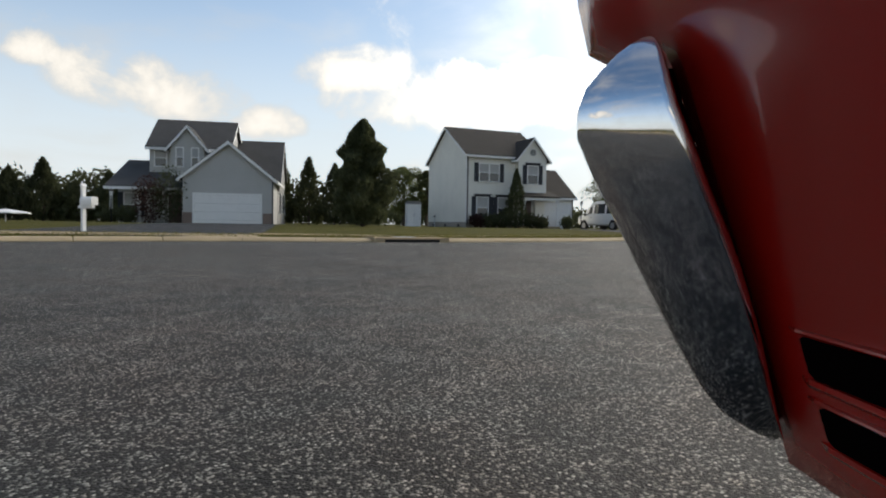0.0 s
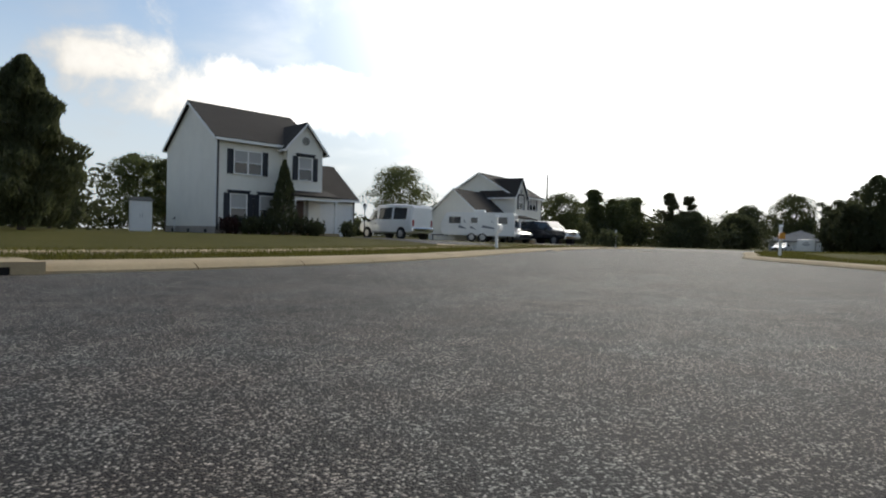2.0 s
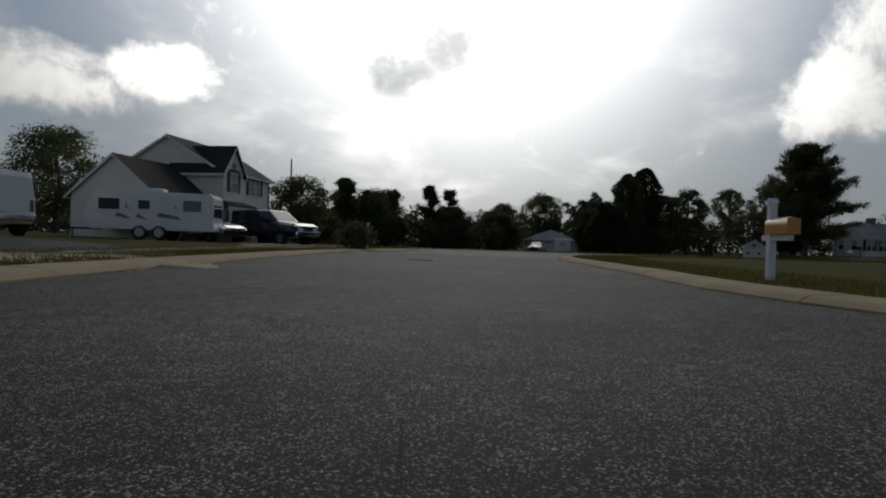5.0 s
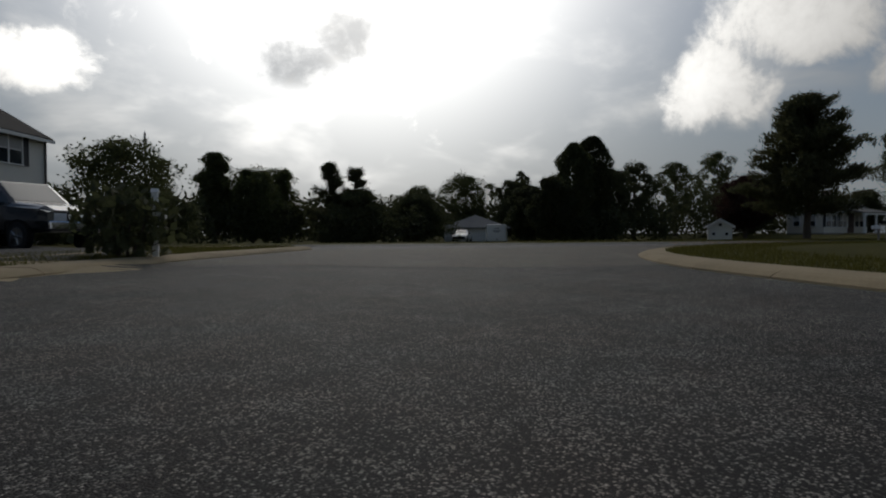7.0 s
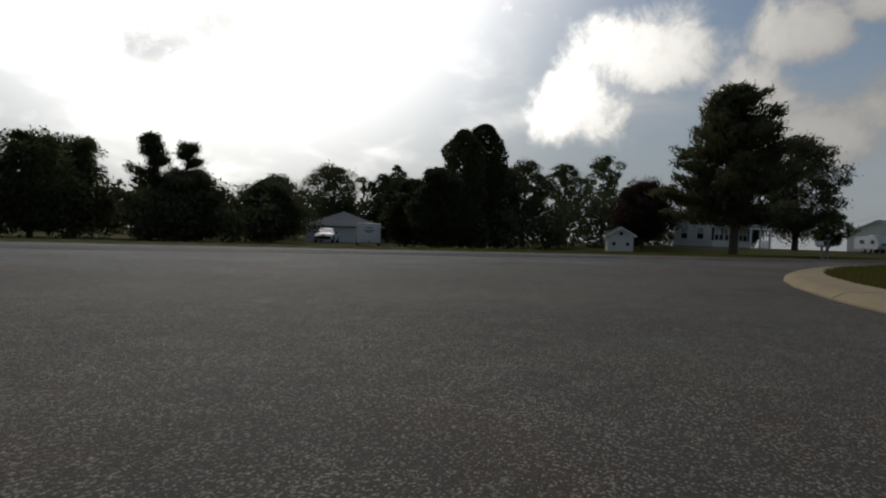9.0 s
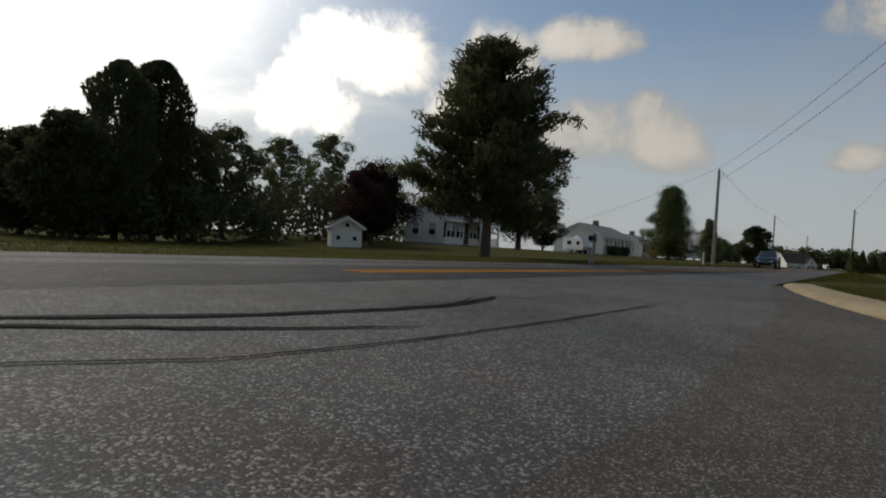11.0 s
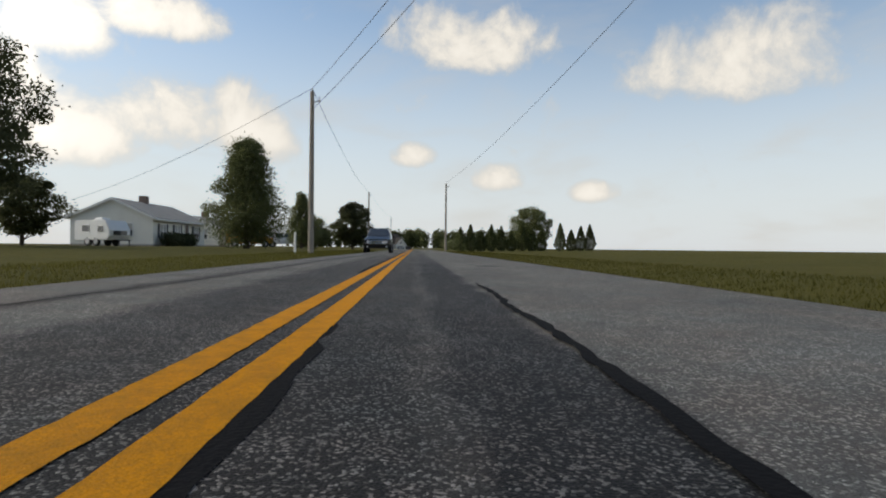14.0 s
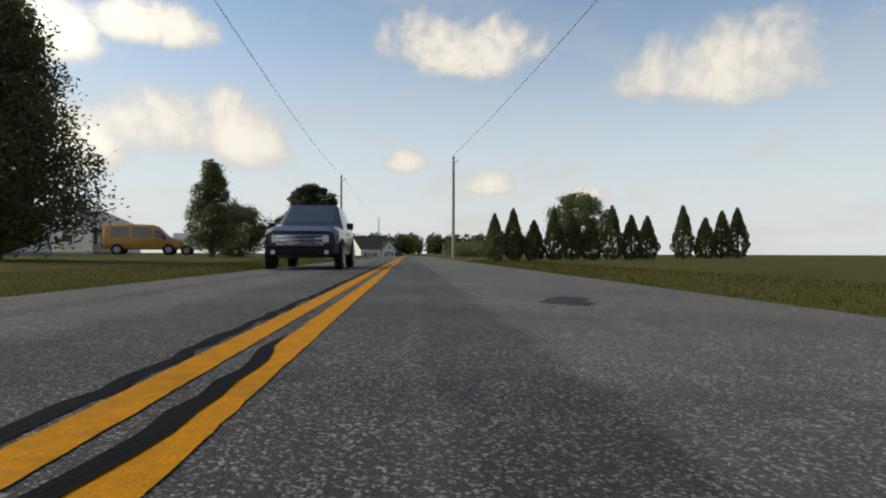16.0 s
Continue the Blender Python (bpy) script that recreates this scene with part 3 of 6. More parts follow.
def make_street_end():
    """Newer, browner asphalt from the cross seam to the main road."""
    a = [p for p in KERB_LEFT if p.x > 24.7 and p.y > 36] + [Vector(road_at(-6.8, -2.4))]
    b = [p for p in KERB_RIGHT if p.x > 29.3] + [Vector(road_at(23.5, -3.2))]
    a, b = tight([SEAM[0]] + a, 50), tight([SEAM[-1]] + b, 50)
    first = tight(SEAM, 25)
    bm = bmesh.new()
    rows = [[bm.verts.new((*p, 0.003)) for p in first]]
    for k in range(1, 50):
        keep = max(0.0, 1 - k / 10)
        rows.append([bm.verts.new((*(a[k].lerp(b[k], u / 24) + (first[u] - a[0].lerp(b[0], u / 24)) * keep), 0.003)) for u in range(25)])
    for p, q in zip(rows, rows[1:]):
        for u in range(24):
            bm.faces.new((p[u], p[u + 1], q[u + 1], q[u]))
    end = put(bm, "street_end", M_END)
    tagged(end, "browner newer asphalt at the end of the street", "street", kind="structure")


make_street_end()


MOUTH = ((-6.5, -4.6), (2.0, -5.6), (6.2, -5.9), (7.1, -5.1), (7.85, -4.48), (8.46, -4.02), (9.15, -4.41), (10.0, -4.55), (11.88, -4.7), (13.7, -4.62), (16.5, -4.5), (20.0, -4.1), (23.0, -3.75))


def make_mouth():
    """The main road's asphalt, laid out into the street's mouth as far as a bowed seam."""
    seam = tight([Vector(road_at(s, q)) for s, q in MOUTH], 90)
    back = tight([Vector(road_at(s, -3.5)) for s in (-6.5, 23.0)], 90)
    tagged(strip("street_mouth", back, seam, 0.0035, M_SHOULDER), "worn grey road asphalt laid into the street mouth", "street", kind="structure")


make_mouth()


def ribbon(name, line, width, z, mat, label, category, rng=None, wobble=0.0, taper=False):
    pts = [Vector(p) for p in line]
    a, b = [], []
    for i, p in enumerate(pts):
        d = (pts[min(i + 1, len(pts) - 1)] - pts[max(i - 1, 0)]).normalized()
        nrm = Vector((-d.y, d.x))
        thin = min(1.0, 0.15 + 0.22 * min(i, len(pts) - 1 - i)) if taper else 1.0
        w = width * thin / 2 + (rng.uniform(-wobble, wobble) if rng else 0)
        a.append(p + nrm * w)
        w = width * thin / 2 + (rng.uniform(-wobble, wobble) if rng else 0)
        b.append(p - nrm * w)
    return tagged(strip(name, a, b, z, mat), label, category, kind="structure")


def make_lines():
    rng = random.Random(8)
    for q, name in ((-0.01, "line_right"), (0.245, "line_left")):
        pts = [road_at(15.5 + 0.07 * k, q + 0.004 * math.sin(k * 0.03 + q * 9)) for k in range(1100)] + [road_at(91.6 + 10 * k, q) for k in range(33)]
        ribbon(name, pts, 0.145, 0.0085, M_YELLOW, "worn yellow painted centre line on the road", "road line", rng, 0.004)


make_lines()


def make_kerb(name, line, label):
    """Concrete kerb in cast lengths with joints, its face standing above the street."""
    rng = random.Random(len(line))
    holder = thing(name, 0, 0, 0, 0, label, "kerb", kind="structure")
    pts = tight(line, max(2, int(sum((b - a).length for a, b in zip(line, line[1:])) / 1.5)))
    side = 1 if name == "kerb_left" else -1
    for a, b in zip(pts, pts[1:]):
        d = (b - a).normalized()
        out = Vector((-d.y, d.x)) * side
        a2, b2 = a + d * 0.008, b - d * 0.008
        h = 0.08 + rng.uniform(-0.004, 0.004)
        bm = bmesh.new()
        rings = []
        for p in (a2, b2):
            rings.append([Vector((*(p + out * o), zz)) for o, zz in ((-0.04, -0.05), (-0.03, 0.02), (0.04, h - 0.018), (0.10, h), (0.5, h + 0.012), (0.5, -0.05))])
        loft(bm, rings)
        part("kerb_stone", bm, M_KERB, holder)


make_kerb("kerb_left", KERB_LEFT, "tan concrete kerb in cast lengths beside the street")
make_kerb("kerb_right", KERB_RIGHT, "tan concrete kerb in cast lengths beside the street")

# ---- houses ----
def gable_walls(parent, x0, x1, y0, y1, z0, ze, zr, axis, mat, label=""):
    bm = bmesh.new()
    if axis == "x":
        mid = (y0 + y1) / 2
        prism(bm, [(y0, z0), (y1, z0), (y1, ze), (mid, zr), (y0, ze)], "x", x0, x1)
    else:
        mid = (x0 + x1) / 2
        prism(bm, [(x0, z0), (x1, z0), (x1, ze), (mid, zr), (x0, ze)], "y", y0, y1)
    return part("wall", bm, mat, parent, label)


def gable_roof(parent, x0, x1, y0, y1, ze, zr, axis, mat, over=0.28, rake=0.22, thick=0.14, label=""):
    bm = bmesh.new()
    if axis == "x":
        lo, hi, a, b = x0 - rake, x1 + rake, y0, y1
    else:
        lo, hi, a, b = y0 - rake, y1 + rake, x0, x1
    mid = (a + b) / 2
    slope = (zr - ze) / (mid - a)
    ea, eb, ez = a - over, b + over, ze - over * slope
    up = 0.03
    prism(bm, [(ea, ez + up), (mid, zr + up), (eb, ez + up), (eb, ez + up + thick), (mid, zr + up + thick), (ea, ez + up + thick)], axis, lo, hi)
    roof = part("roof", bm, mat, parent, label)
    # fascia and rake boards
    for p in (lo - 0.025, hi):
        trim = bmesh.new()
        prism(trim, [(ea, ez - 0.06), (mid, zr - 0.06), (eb, ez - 0.06), (eb, ez + thick), (mid, zr + thick), (ea, ez + thick)], axis, p, p + 0.025)
        part("rake_board", trim, M_TRIM, roof)
    for e in (ea, eb):
        g = bmesh.new()
        o = 0.0 if e == eb else -0.1
        prism(g, [(e + o, ez - 0.06), (e + o + 0.1, ez - 0.06), (e + o + 0.1, ez + 0.1), (e + o, ez + 0.1)], axis, lo, hi)
        part("gutter", g, M_TRIM, roof)
    return roof


def on_face(face, plane):
    """Maps (along, out, z) of a wall to the house's own axes."""
    return {
        "front": lambda u, d, z: (u, plane - d, z),
        "back": lambda u, d, z: (u, plane + d, z),
        "left": lambda u, d, z: (plane - d, u, z),
        "right": lambda u, d, z: (plane + d, u, z),
    }[face]


def slab(bm, at, u0, u1, d0, d1, z0, z1):
    v = [bm.verts.new(at(u, d, z)) for u in (u0, u1) for d in (d0, d1) for z in (z0, z1)]
    for q in ((0, 1, 3, 2), (4, 6, 7, 5), (0, 4, 5, 1), (2, 3, 7, 6), (0, 2, 6, 4), (1, 5, 7, 3)):
        bm.faces.new([v[i] for i in q])
    return bm


def house_window(parent, face, plane, u, z, w, h, shutters=True, crown=True, sashes=1, blind=0.5):
    at = on_face(face, plane)
    bm = bmesh.new()
    t = 0.07
    loops = []
    for grow, out in ((t, 0.0), (t, 0.06), (0.0, 0.06), (0.0, 0.0)):
        loops.append([bm.verts.new(at(u + i * (w / 2 + grow), out, zz)) for i, zz in ((-1, z - grow), (1, z - grow), (1, z + h + grow), (-1, z + h + grow))])
    for p, q in zip(loops, loops[1:]):
        for k in range(4):
            bm.faces.new((p[k], p[(k + 1) % 4], q[(k + 1) % 4], q[k]))
    bmesh.ops.recalc_face_normals(bm, faces=bm.faces[:])
    win = part("window", bm, M_TRIM, parent)
    part("sill", slab(bmesh.new(), at, u - w / 2 - t, u + w / 2 + t, 0.062, 0.095, z - t, z - 0.01), M_TRIM, win)
    part("meeting_rail", slab(bmesh.new(), at, u - w / 2, u + w / 2, 0.024, 0.045, z + h / 2 - 0.025, z + h / 2 + 0.025), M_TRIM, win)
    for k in range(1, sashes):
        c = u - w / 2 + w * k / sashes
        part("mullion", slab(bmesh.new(), at, c - 0.045, c + 0.045, 0.023, 0.05, z, z + h), M_TRIM, win)
    for k in range(sashes):
        a, b = u - w / 2 + w * k / sashes, u - w / 2 + w * (k + 1) / sashes
        part("pane", slab(bmesh.new(), at, a, b, 0.008, 0.016, z, z + h / 2), M_GLASS, win)
        part("pane", slab(bmesh.new(), at, a, b, 0.014, 0.022, z + h / 2, z + h), M_BLIND if blind > 0.4 else M_GLASS, win)
    if shutters:
        for sgn in (-1, 1):
            c = u + sgn * (w / 2 + t + 0.2)
            sh = bmesh.new()
            slab(sh, at, c - 0.18, c + 0.18, 0.0, 0.035, z - 0.05, z + h + 0.08)
            slab(sh, at, c - 0.18, c - 0.13, 0.035, 0.05, z - 0.05, z + h + 0.08)
            slab(sh, at, c + 0.13, c + 0.18, 0.035, 0.05, z - 0.05, z + h + 0.08)
            part("shutter", sh, M_SHUTTER, win, "dark louvred shutter")
    if crown:
        cr = bmesh.new()
        slab(cr, at, u - w / 2 - 0.2, u + w / 2 + 0.2, 0, 0.1, z + h + t, z + h + t + 0.14)
        slab(cr, at, u - w / 2 - 0.26, u + w / 2 + 0.26, 0, 0.14, z + h + t + 0.14, z + h + t + 0.2)
        part("crown_moulding", cr, M_SHUTTER, win, "dark moulded window head")
    return win


def garage_door(parent, face, plane, u, z0, w, h):
    at = on_face(face, plane)
    bm = bmesh.new()
    slab(bm, at, u - w / 2 - 0.14, u - w / 2, 0, 0.05, z0, z0 + h + 0.14)
    slab(bm, at, u + w / 2, u + w / 2 + 0.14, 0, 0.05, z0, z0 + h + 0.14)
    slab(bm, at, u - w / 2, u + w / 2, 0, 0.05, z0 + h, z0 + h + 0.14)
    door = part("garage_door", bm, M_TRIM, parent, "white sectional garage door in a trimmed frame")
    for r in range(4):
        p = bmesh.new()
        a, b = z0 + h * r / 4 + 0.008, z0 + h * (r + 1) / 4 - 0.008
        slab(p, at, u - w / 2 + 0.01, u + w / 2 - 0.01, 0.0, 0.02, a, b)
        n = max(4, int(w / 0.6))
        for k in range(n):
            c0 = u - w / 2 + w * (k + 0.14) / n
            c1 = u - w / 2 + w * (k + 0.86) / n
            slab(p, at, c0, c1, 0.02, 0.032, a + 0.1, b - 0.1)
        part("door_section", p, M_TRIM, door)
    return door


def downspout(parent, x, y, z0, z1):
    part("downspout", boxed(x - 0.05, x + 0.05, y - 0.06, y + 0.0, z0, z1), M_GUTTER, parent, "dark metal downspout")


def foundation(parent, x0, x1, y0, y1, z1):
    f = part("foundation", boxed(x0 - 0.02, x1 + 0.02, y0 - 0.02, y1 + 0.02, -0.4, z1), M_BLOCK, parent, "bare concrete block foundation")
    for k in range(3):
        c = y0 + (y1 - y0) * (k + 0.5) / 3
        part("foundation_vent", boxed(x0 - 0.04, x0 - 0.018, c - 0.2, c + 0.2, 0.12, 0.32), M_RUBBER, f, "black foundation vent")


def round_vent(parent, x, y, z, r):
    bm = bmesh.new()
    rod(bm, (x, y - 0.05, z), (x, y, z), r, sides=20)
    v = part("gable_vent", bm, M_SIDING_GREY, parent, "round louvred gable vent")
    for k in range(5):
        zz = z - r * 0.7 + k * r * 0.35
        half = math.sqrt(max(r * r * 0.8 - (zz - z) ** 2, 0.001))
        part("slat", boxed(x - half, x + half, y - 0.075, y - 0.05, zz - 0.02, zz + 0.02), M_GUTTER, v)


def porch_post(parent, x, y, z0, z1, r=0.07):
    bm = boxed(x - r, x + r, y - r, y + r, z0, z1)
    box(bm, x - r * 1.5, x + r * 1.5, y - r * 1.5, y + r * 1.5, z0, z0 + 0.15)
    box(bm, x - r * 1.5, x + r * 1.5, y - r * 1.5, y + r * 1.5, z1 - 0.12, z1)
    part("porch_post", bm, M_TRIM, parent)


def entrance(parent, face, plane, u, z0, w=0.95, h=2.05, mat=None):
    at = on_face(face, plane)
    bm = bmesh.new()
    slab(bm, at, u - w / 2 - 0.12, u - w / 2, 0, 0.06, z0, z0 + h + 0.12)
    slab(bm, at, u + w / 2, u + w / 2 + 0.12, 0, 0.06, z0, z0 + h + 0.12)
    slab(bm, at, u - w / 2, u + w / 2, 0, 0.06, z0 + h, z0 + h + 0.12)
    fr = part("door_frame", bm, M_TRIM, parent)
    leaf = bmesh.new()
    slab(leaf, at, u - w / 2, u + w / 2, 0, 0.03, z0, z0 + h)
    for r in range(3):
        for c in (-1, 1):
            slab(leaf, at, u + c * w / 4 - w * 0.17, u + c * w / 4 + w * 0.17, 0.03, 0.04, z0 + 0.15 + r * 0.63, z0 + 0.65 + r * 0.63)
    part("door", leaf, mat or M_DOOR, fr, "dark panelled front door")


def two_storey(name, x, y, turn, label, k=1.0, mirrored=False, z=0.2, W=6.8, ze=5.8, zr=8.35, bay=(4.25, 6.8), gx1=10.05, gzr=5.1, roof=None):
    """White two-storey house: gabled main block, a gabled bay over the porch, a lower garage wing beside it."""
    h = thing(name, x, y, z, turn, label, "house")
    D = 8.4
    sgn = -1 if mirrored else 1
    tiles = roof or M_SHINGLE
    foundation(h, 0, W, 0, D, 0.5)
    gable_walls(h, 0, W, 0, D, 0.5, ze, zr, "x", M_SIDING)
    gable_roof(h, 0, W, 0, D, ze, zr, "x", tiles)
    for px in (-0.02, W - 0.1):
        part("corner_board", boxed(px, px + 0.12, -0.03, 0.1, 0.5, ze - 0.1), M_TRIM, h)
    # bay over the porch
    b0, b1 = bay
    mid, top = (b0 + b1) / 2, 7.2 if ze > 5.5 else 7.0
    gable_walls(h, b0, b1, -0.65, 3.6, 2.95, ze - 0.1, top, "y", M_SIDING)
    gable_roof(h, b0, b1, -0.65, 3.8, ze - 0.1, top, "y", tiles)
    round_vent(h, mid, -0.65, ze + 0.35, 0.27)
    house_window(h, "front", -0.65, mid, 3.65, 0.9, 1.4)
    house_window(h, "front", 0, b0 * 0.46, 3.75, 1.7, 1.35, sashes=2, crown=False)
    house_window(h, "front", 0, b0 * 0.33, 0.85, 0.95, 1.6)
    house_window(h, "front", 0, b0 * 0.76, 0.85, 0.85, 1.6)
    # porch roof, posts, steps, entrance
    p0, p1 = b0 - 0.15, b1 + 0.7
    bm = bmesh.new()
    prism(bm, [(-1.75, 2.5), (0.0, 3.0), (0.0, 3.12), (-1.75, 2.62)], "x", p0, p1)
    part("porch_roof", bm, tiles, h)
    part("porch_beam", boxed(p0 + 0.05, p1 - 0.05, -1.66, -1.5, 2.3, 2.5), M_TRIM, h)
    for px in (p0 + 0.2, p1 - 0.2):
        porch_post(h, px, -1.58, 0.25, 2.3)
    part("porch_floor", boxed(p0, p1, -1.8, 0.0, -0.3, 0.25), M_KERB, h, "concrete porch floor with a step")
    entrance(h, "front", 0, b0 + 1.1, 0.27)
    part("porch_side_wall", boxed(b1 - 0.85, b1 + 0.02, -0.45, -0.02, 0.25, 2.9), M_SIDING, h)
    # garage wing
    gx0, gy0, gy1 = max(W, b1) + 0.02, 0.3, 6.6
    gable_walls(h, gx0, gx1, gy0, gy1, -0.3, 2.75, gzr, "x", M_SIDING)
    gable_roof(h, gx0, gx1, gy0, gy1, 2.75, gzr, "x", tiles)
    garage_door(h, "front", gy0, (gx0 + gx1) / 2 + 0.15, 0.0, 2.5, 2.1)
    downspout(h, 0.08, -0.03, 0.3, ze)
    downspout(h, gx1 - 0.06, gy0 - 0.02, 0.0, 2.7)
    h.scale = (k * sgn, k, k)
    return h


two_storey("house", 1.95, 43.6, 21.5, "white vinyl-sided two-storey house with dark shutters and brown roof", 0.94)
two_storey("house", 30.0, 55.6, 34.5, "white two-storey house with brown shingle roof behind parked vehicles", 0.75, True, W=8.0, ze=5.25, zr=7.7, bay=(5.5, 8.3), gx1=14.4, gzr=5.3)


def split_level(x, y, turn):
    """Grey-sided house: gabled garage in front, long cross roof behind, an upper storey and a porch wing."""
    h = thing("house", x, y, 0.0, turn, "pale grey sided house with white garage door and brick base", "house")
    gable_walls(h, 0, 6.2, 0, 5, -0.3, 3.05, 5.15, "y", M_SIDING_GREY)
    gable_roof(h, 0, 6.2, 0, 5.5, 3.05, 5.15, "y", M_SHINGLE_GREY)
    garage_door(h, "front", 0, 3.05, 0.0, 4.5, 2.0)
    for a, b in ((-0.03, 0.62), (5.5, 6.23)):
        part("brick_base", boxed(a, b, -0.06, 0.0, -0.3, 0.95), M_BRICK, h, "brown brick veneer at the base")
    gable_walls(h, -1.5, 6.25, 4.0, 11.5, -0.3, 3.1, 6.2, "x", M_SIDING_GREY)
    gable_roof(h, -1.5, 6.25, 4.0, 11.5, 3.1, 6.2, "x", M_SHINGLE_GREY)
    house_window(h, "right", 6.25, 9.5, 1.1, 0.9, 1.3, crown=False)
    house_window(h, "right", 6.25, 6.0, 1.1, 0.9, 1.3, crown=False)
    gable_walls(h, -3.2, 2.6, 3.2, 8.8, 2.2, 5.2, 7.2, "x", M_SIDING_GREY)
    gable_roof(h, -3.2, 2.6, 3.2, 8.8, 5.2, 7.2, "x", M_SHINGLE_GREY)
    gable_walls(h, -1.5, 0.9, 2.5, 5.2, 3.3, 5.15, 6.35, "y", M_SIDING_GREY)
    gable_roof(h, -1.5, 0.9, 2.5, 5.2, 5.15, 6.35, "y", M_SHINGLE_GREY)
    house_window(h, "front", 2.5, -0.85, 3.9, 0.45, 1.15, shutters=False, crown=False)
    house_window(h, "front", 2.5, 0.25, 3.9, 0.45, 1.15, shutters=False, crown=False)
    house_window(h, "front", 3.2, -2.4, 3.95, 0.8, 1.0, shutters=False, crown=False)
    gable_walls(h, -5.2, -0.02, 2.6, 9.5, -0.3, 2.5, 4.3, "x", M_SIDING_GREY)
    gable_roof(h, -5.2, -0.02, 1.0, 9.8, 2.45, 4.3, "x", M_SHINGLE_GREY)
    for px in (-5.1, -3.2, -1.6):
        porch_post(h, px, 1.1, 0.0, 2.3)
    house_window(h, "front", 2.6, -4.3, 0.7, 0.9, 1.4, crown=False)
    entrance(h, "front", 2.6, -1.2, 0.05)
    part("porch_floor", boxed(-5.2, 0.0, 1.0, 2.6, -0.3, 0.05), M_KERB, h)
    downspout(h, 6.2, -0.02, 0.0, 2.9)
    h.scale = (0.84, 1.0, 1.0)


split_level(-15.4, 35.7, 11.0)


def ranch(name, x, y, turn, label, W=11.0, D=7.5, ze=2.75, zr=4.5, roof=None, porch=False, wall=None):
    h = thing(name, x, y, 0.1, turn, label, "house")
    part("foundation", boxed(-0.02, W + 0.02, -0.02, D + 0.02, -0.4, 0.35), M_BLOCK, h)
    gable_walls(h, 0, W, 0, D, 0.35, ze, zr, "x", wall or M_SIDING)
    gable_roof(h, 0, W, 0, D, ze, zr, "x", roof or M_SHINGLE_PALE, over=0.4)
    for u in (0.16, 0.42, 0.8):
        house_window(h, "front", 0, W * u, 1.0, 1.3, 1.2, crown=False, sashes=2, shutters=True)
    house_window(h, "left", 0, D * 0.72, 1.1, 0.75, 1.1, crown=False, shutters=False)
    house_window(h, "left", 0, D * 0.3, 1.1, 0.75, 1.1, crown=False, shutters=False)
    entrance(h, "front", 0, W * 0.6, 0.36)
    part("chimney", boxed(W * 0.45, W * 0.45 + 0.7, D * 0.45, D * 0.45 + 0.7, zr - 0.8, zr + 0.8), M_BRICK, h, "brick chimney")
    if porch:
        bm = bmesh.new()
        prism(bm, [(-2.3, 2.35), (0.1, 2.85), (0.1, 2.97), (-2.3, 2.47)], "x", W * 0.45, W + 0.2)
        part("porch_roof", bm, roof or M_SHINGLE_PALE, h)
        part("porch_beam", boxed(W * 0.45, W + 0.15, -2.25, -2.12, 2.18, 2.36), M_TRIM, h)
        for px in (W * 0.47, W * 0.73, W):
            porch_post(h, px, -2.18, 0.3, 2.2, 0.08)
        part("porch_floor", boxed(W * 0.45, W + 0.1, -2.3, -0.03, -0.3, 0.3), M_KERB, h)
        rail = bmesh.new()
        box(rail, W * 0.75, W, -2.21, -2.15, 1.05, 1.1)
        for k in range(14):
            c = W * 0.75 + W * 0.25 * (k + 0.5) / 14
            box(rail, c - 0.015, c + 0.015, -2.195, -2.165, 0.3, 1.05)
        part("porch_rail", rail, M_TRIM, h)
    return h

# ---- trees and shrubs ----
def leaf_cards(centres, ways, lengths, widths, rng):
    """Leaf cards: one small flat quad for each leaf or needle spray, at the given places and along the given ways."""
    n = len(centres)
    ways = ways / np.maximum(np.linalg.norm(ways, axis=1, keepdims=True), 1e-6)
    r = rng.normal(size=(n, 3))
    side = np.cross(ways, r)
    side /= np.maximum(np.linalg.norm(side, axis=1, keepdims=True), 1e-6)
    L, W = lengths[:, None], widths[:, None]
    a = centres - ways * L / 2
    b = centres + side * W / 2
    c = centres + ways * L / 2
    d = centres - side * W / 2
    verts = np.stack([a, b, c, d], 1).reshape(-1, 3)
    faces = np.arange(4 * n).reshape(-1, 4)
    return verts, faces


def quick_mesh(name, verts, faces, mat):
    me = bpy.data.meshes.new(name)
    k = faces.shape[1]
    me.vertices.add(len(verts))
    me.vertices.foreach_set("co", np.ascontiguousarray(verts, np.float32).ravel())
    me.loops.add(faces.size)
    me.loops.foreach_set("vertex_index", np.ascontiguousarray(faces, np.int32).ravel())
    me.polygons.add(len(faces))
    me.polygons.foreach_set("loop_start", np.arange(0, faces.size, k, dtype=np.int32))
    me.update(calc_edges=True)
    me.materials.append(mat)
    return me


def leaf_mesh(name, verts, faces, mat, parent, label=""):
    ob = new(name, quick_mesh(name, verts, faces, mat))
    ob.parent = parent
    if label:
        ob["label"] = label
    return ob


def ball_points(rng, n, shell=0.3):
    v = rng.normal(size=(n, 3))
    v /= np.linalg.norm(v, axis=1, keepdims=True)
    return v * (shell + (1 - shell) * rng.random((n, 1)) ** 0.6)


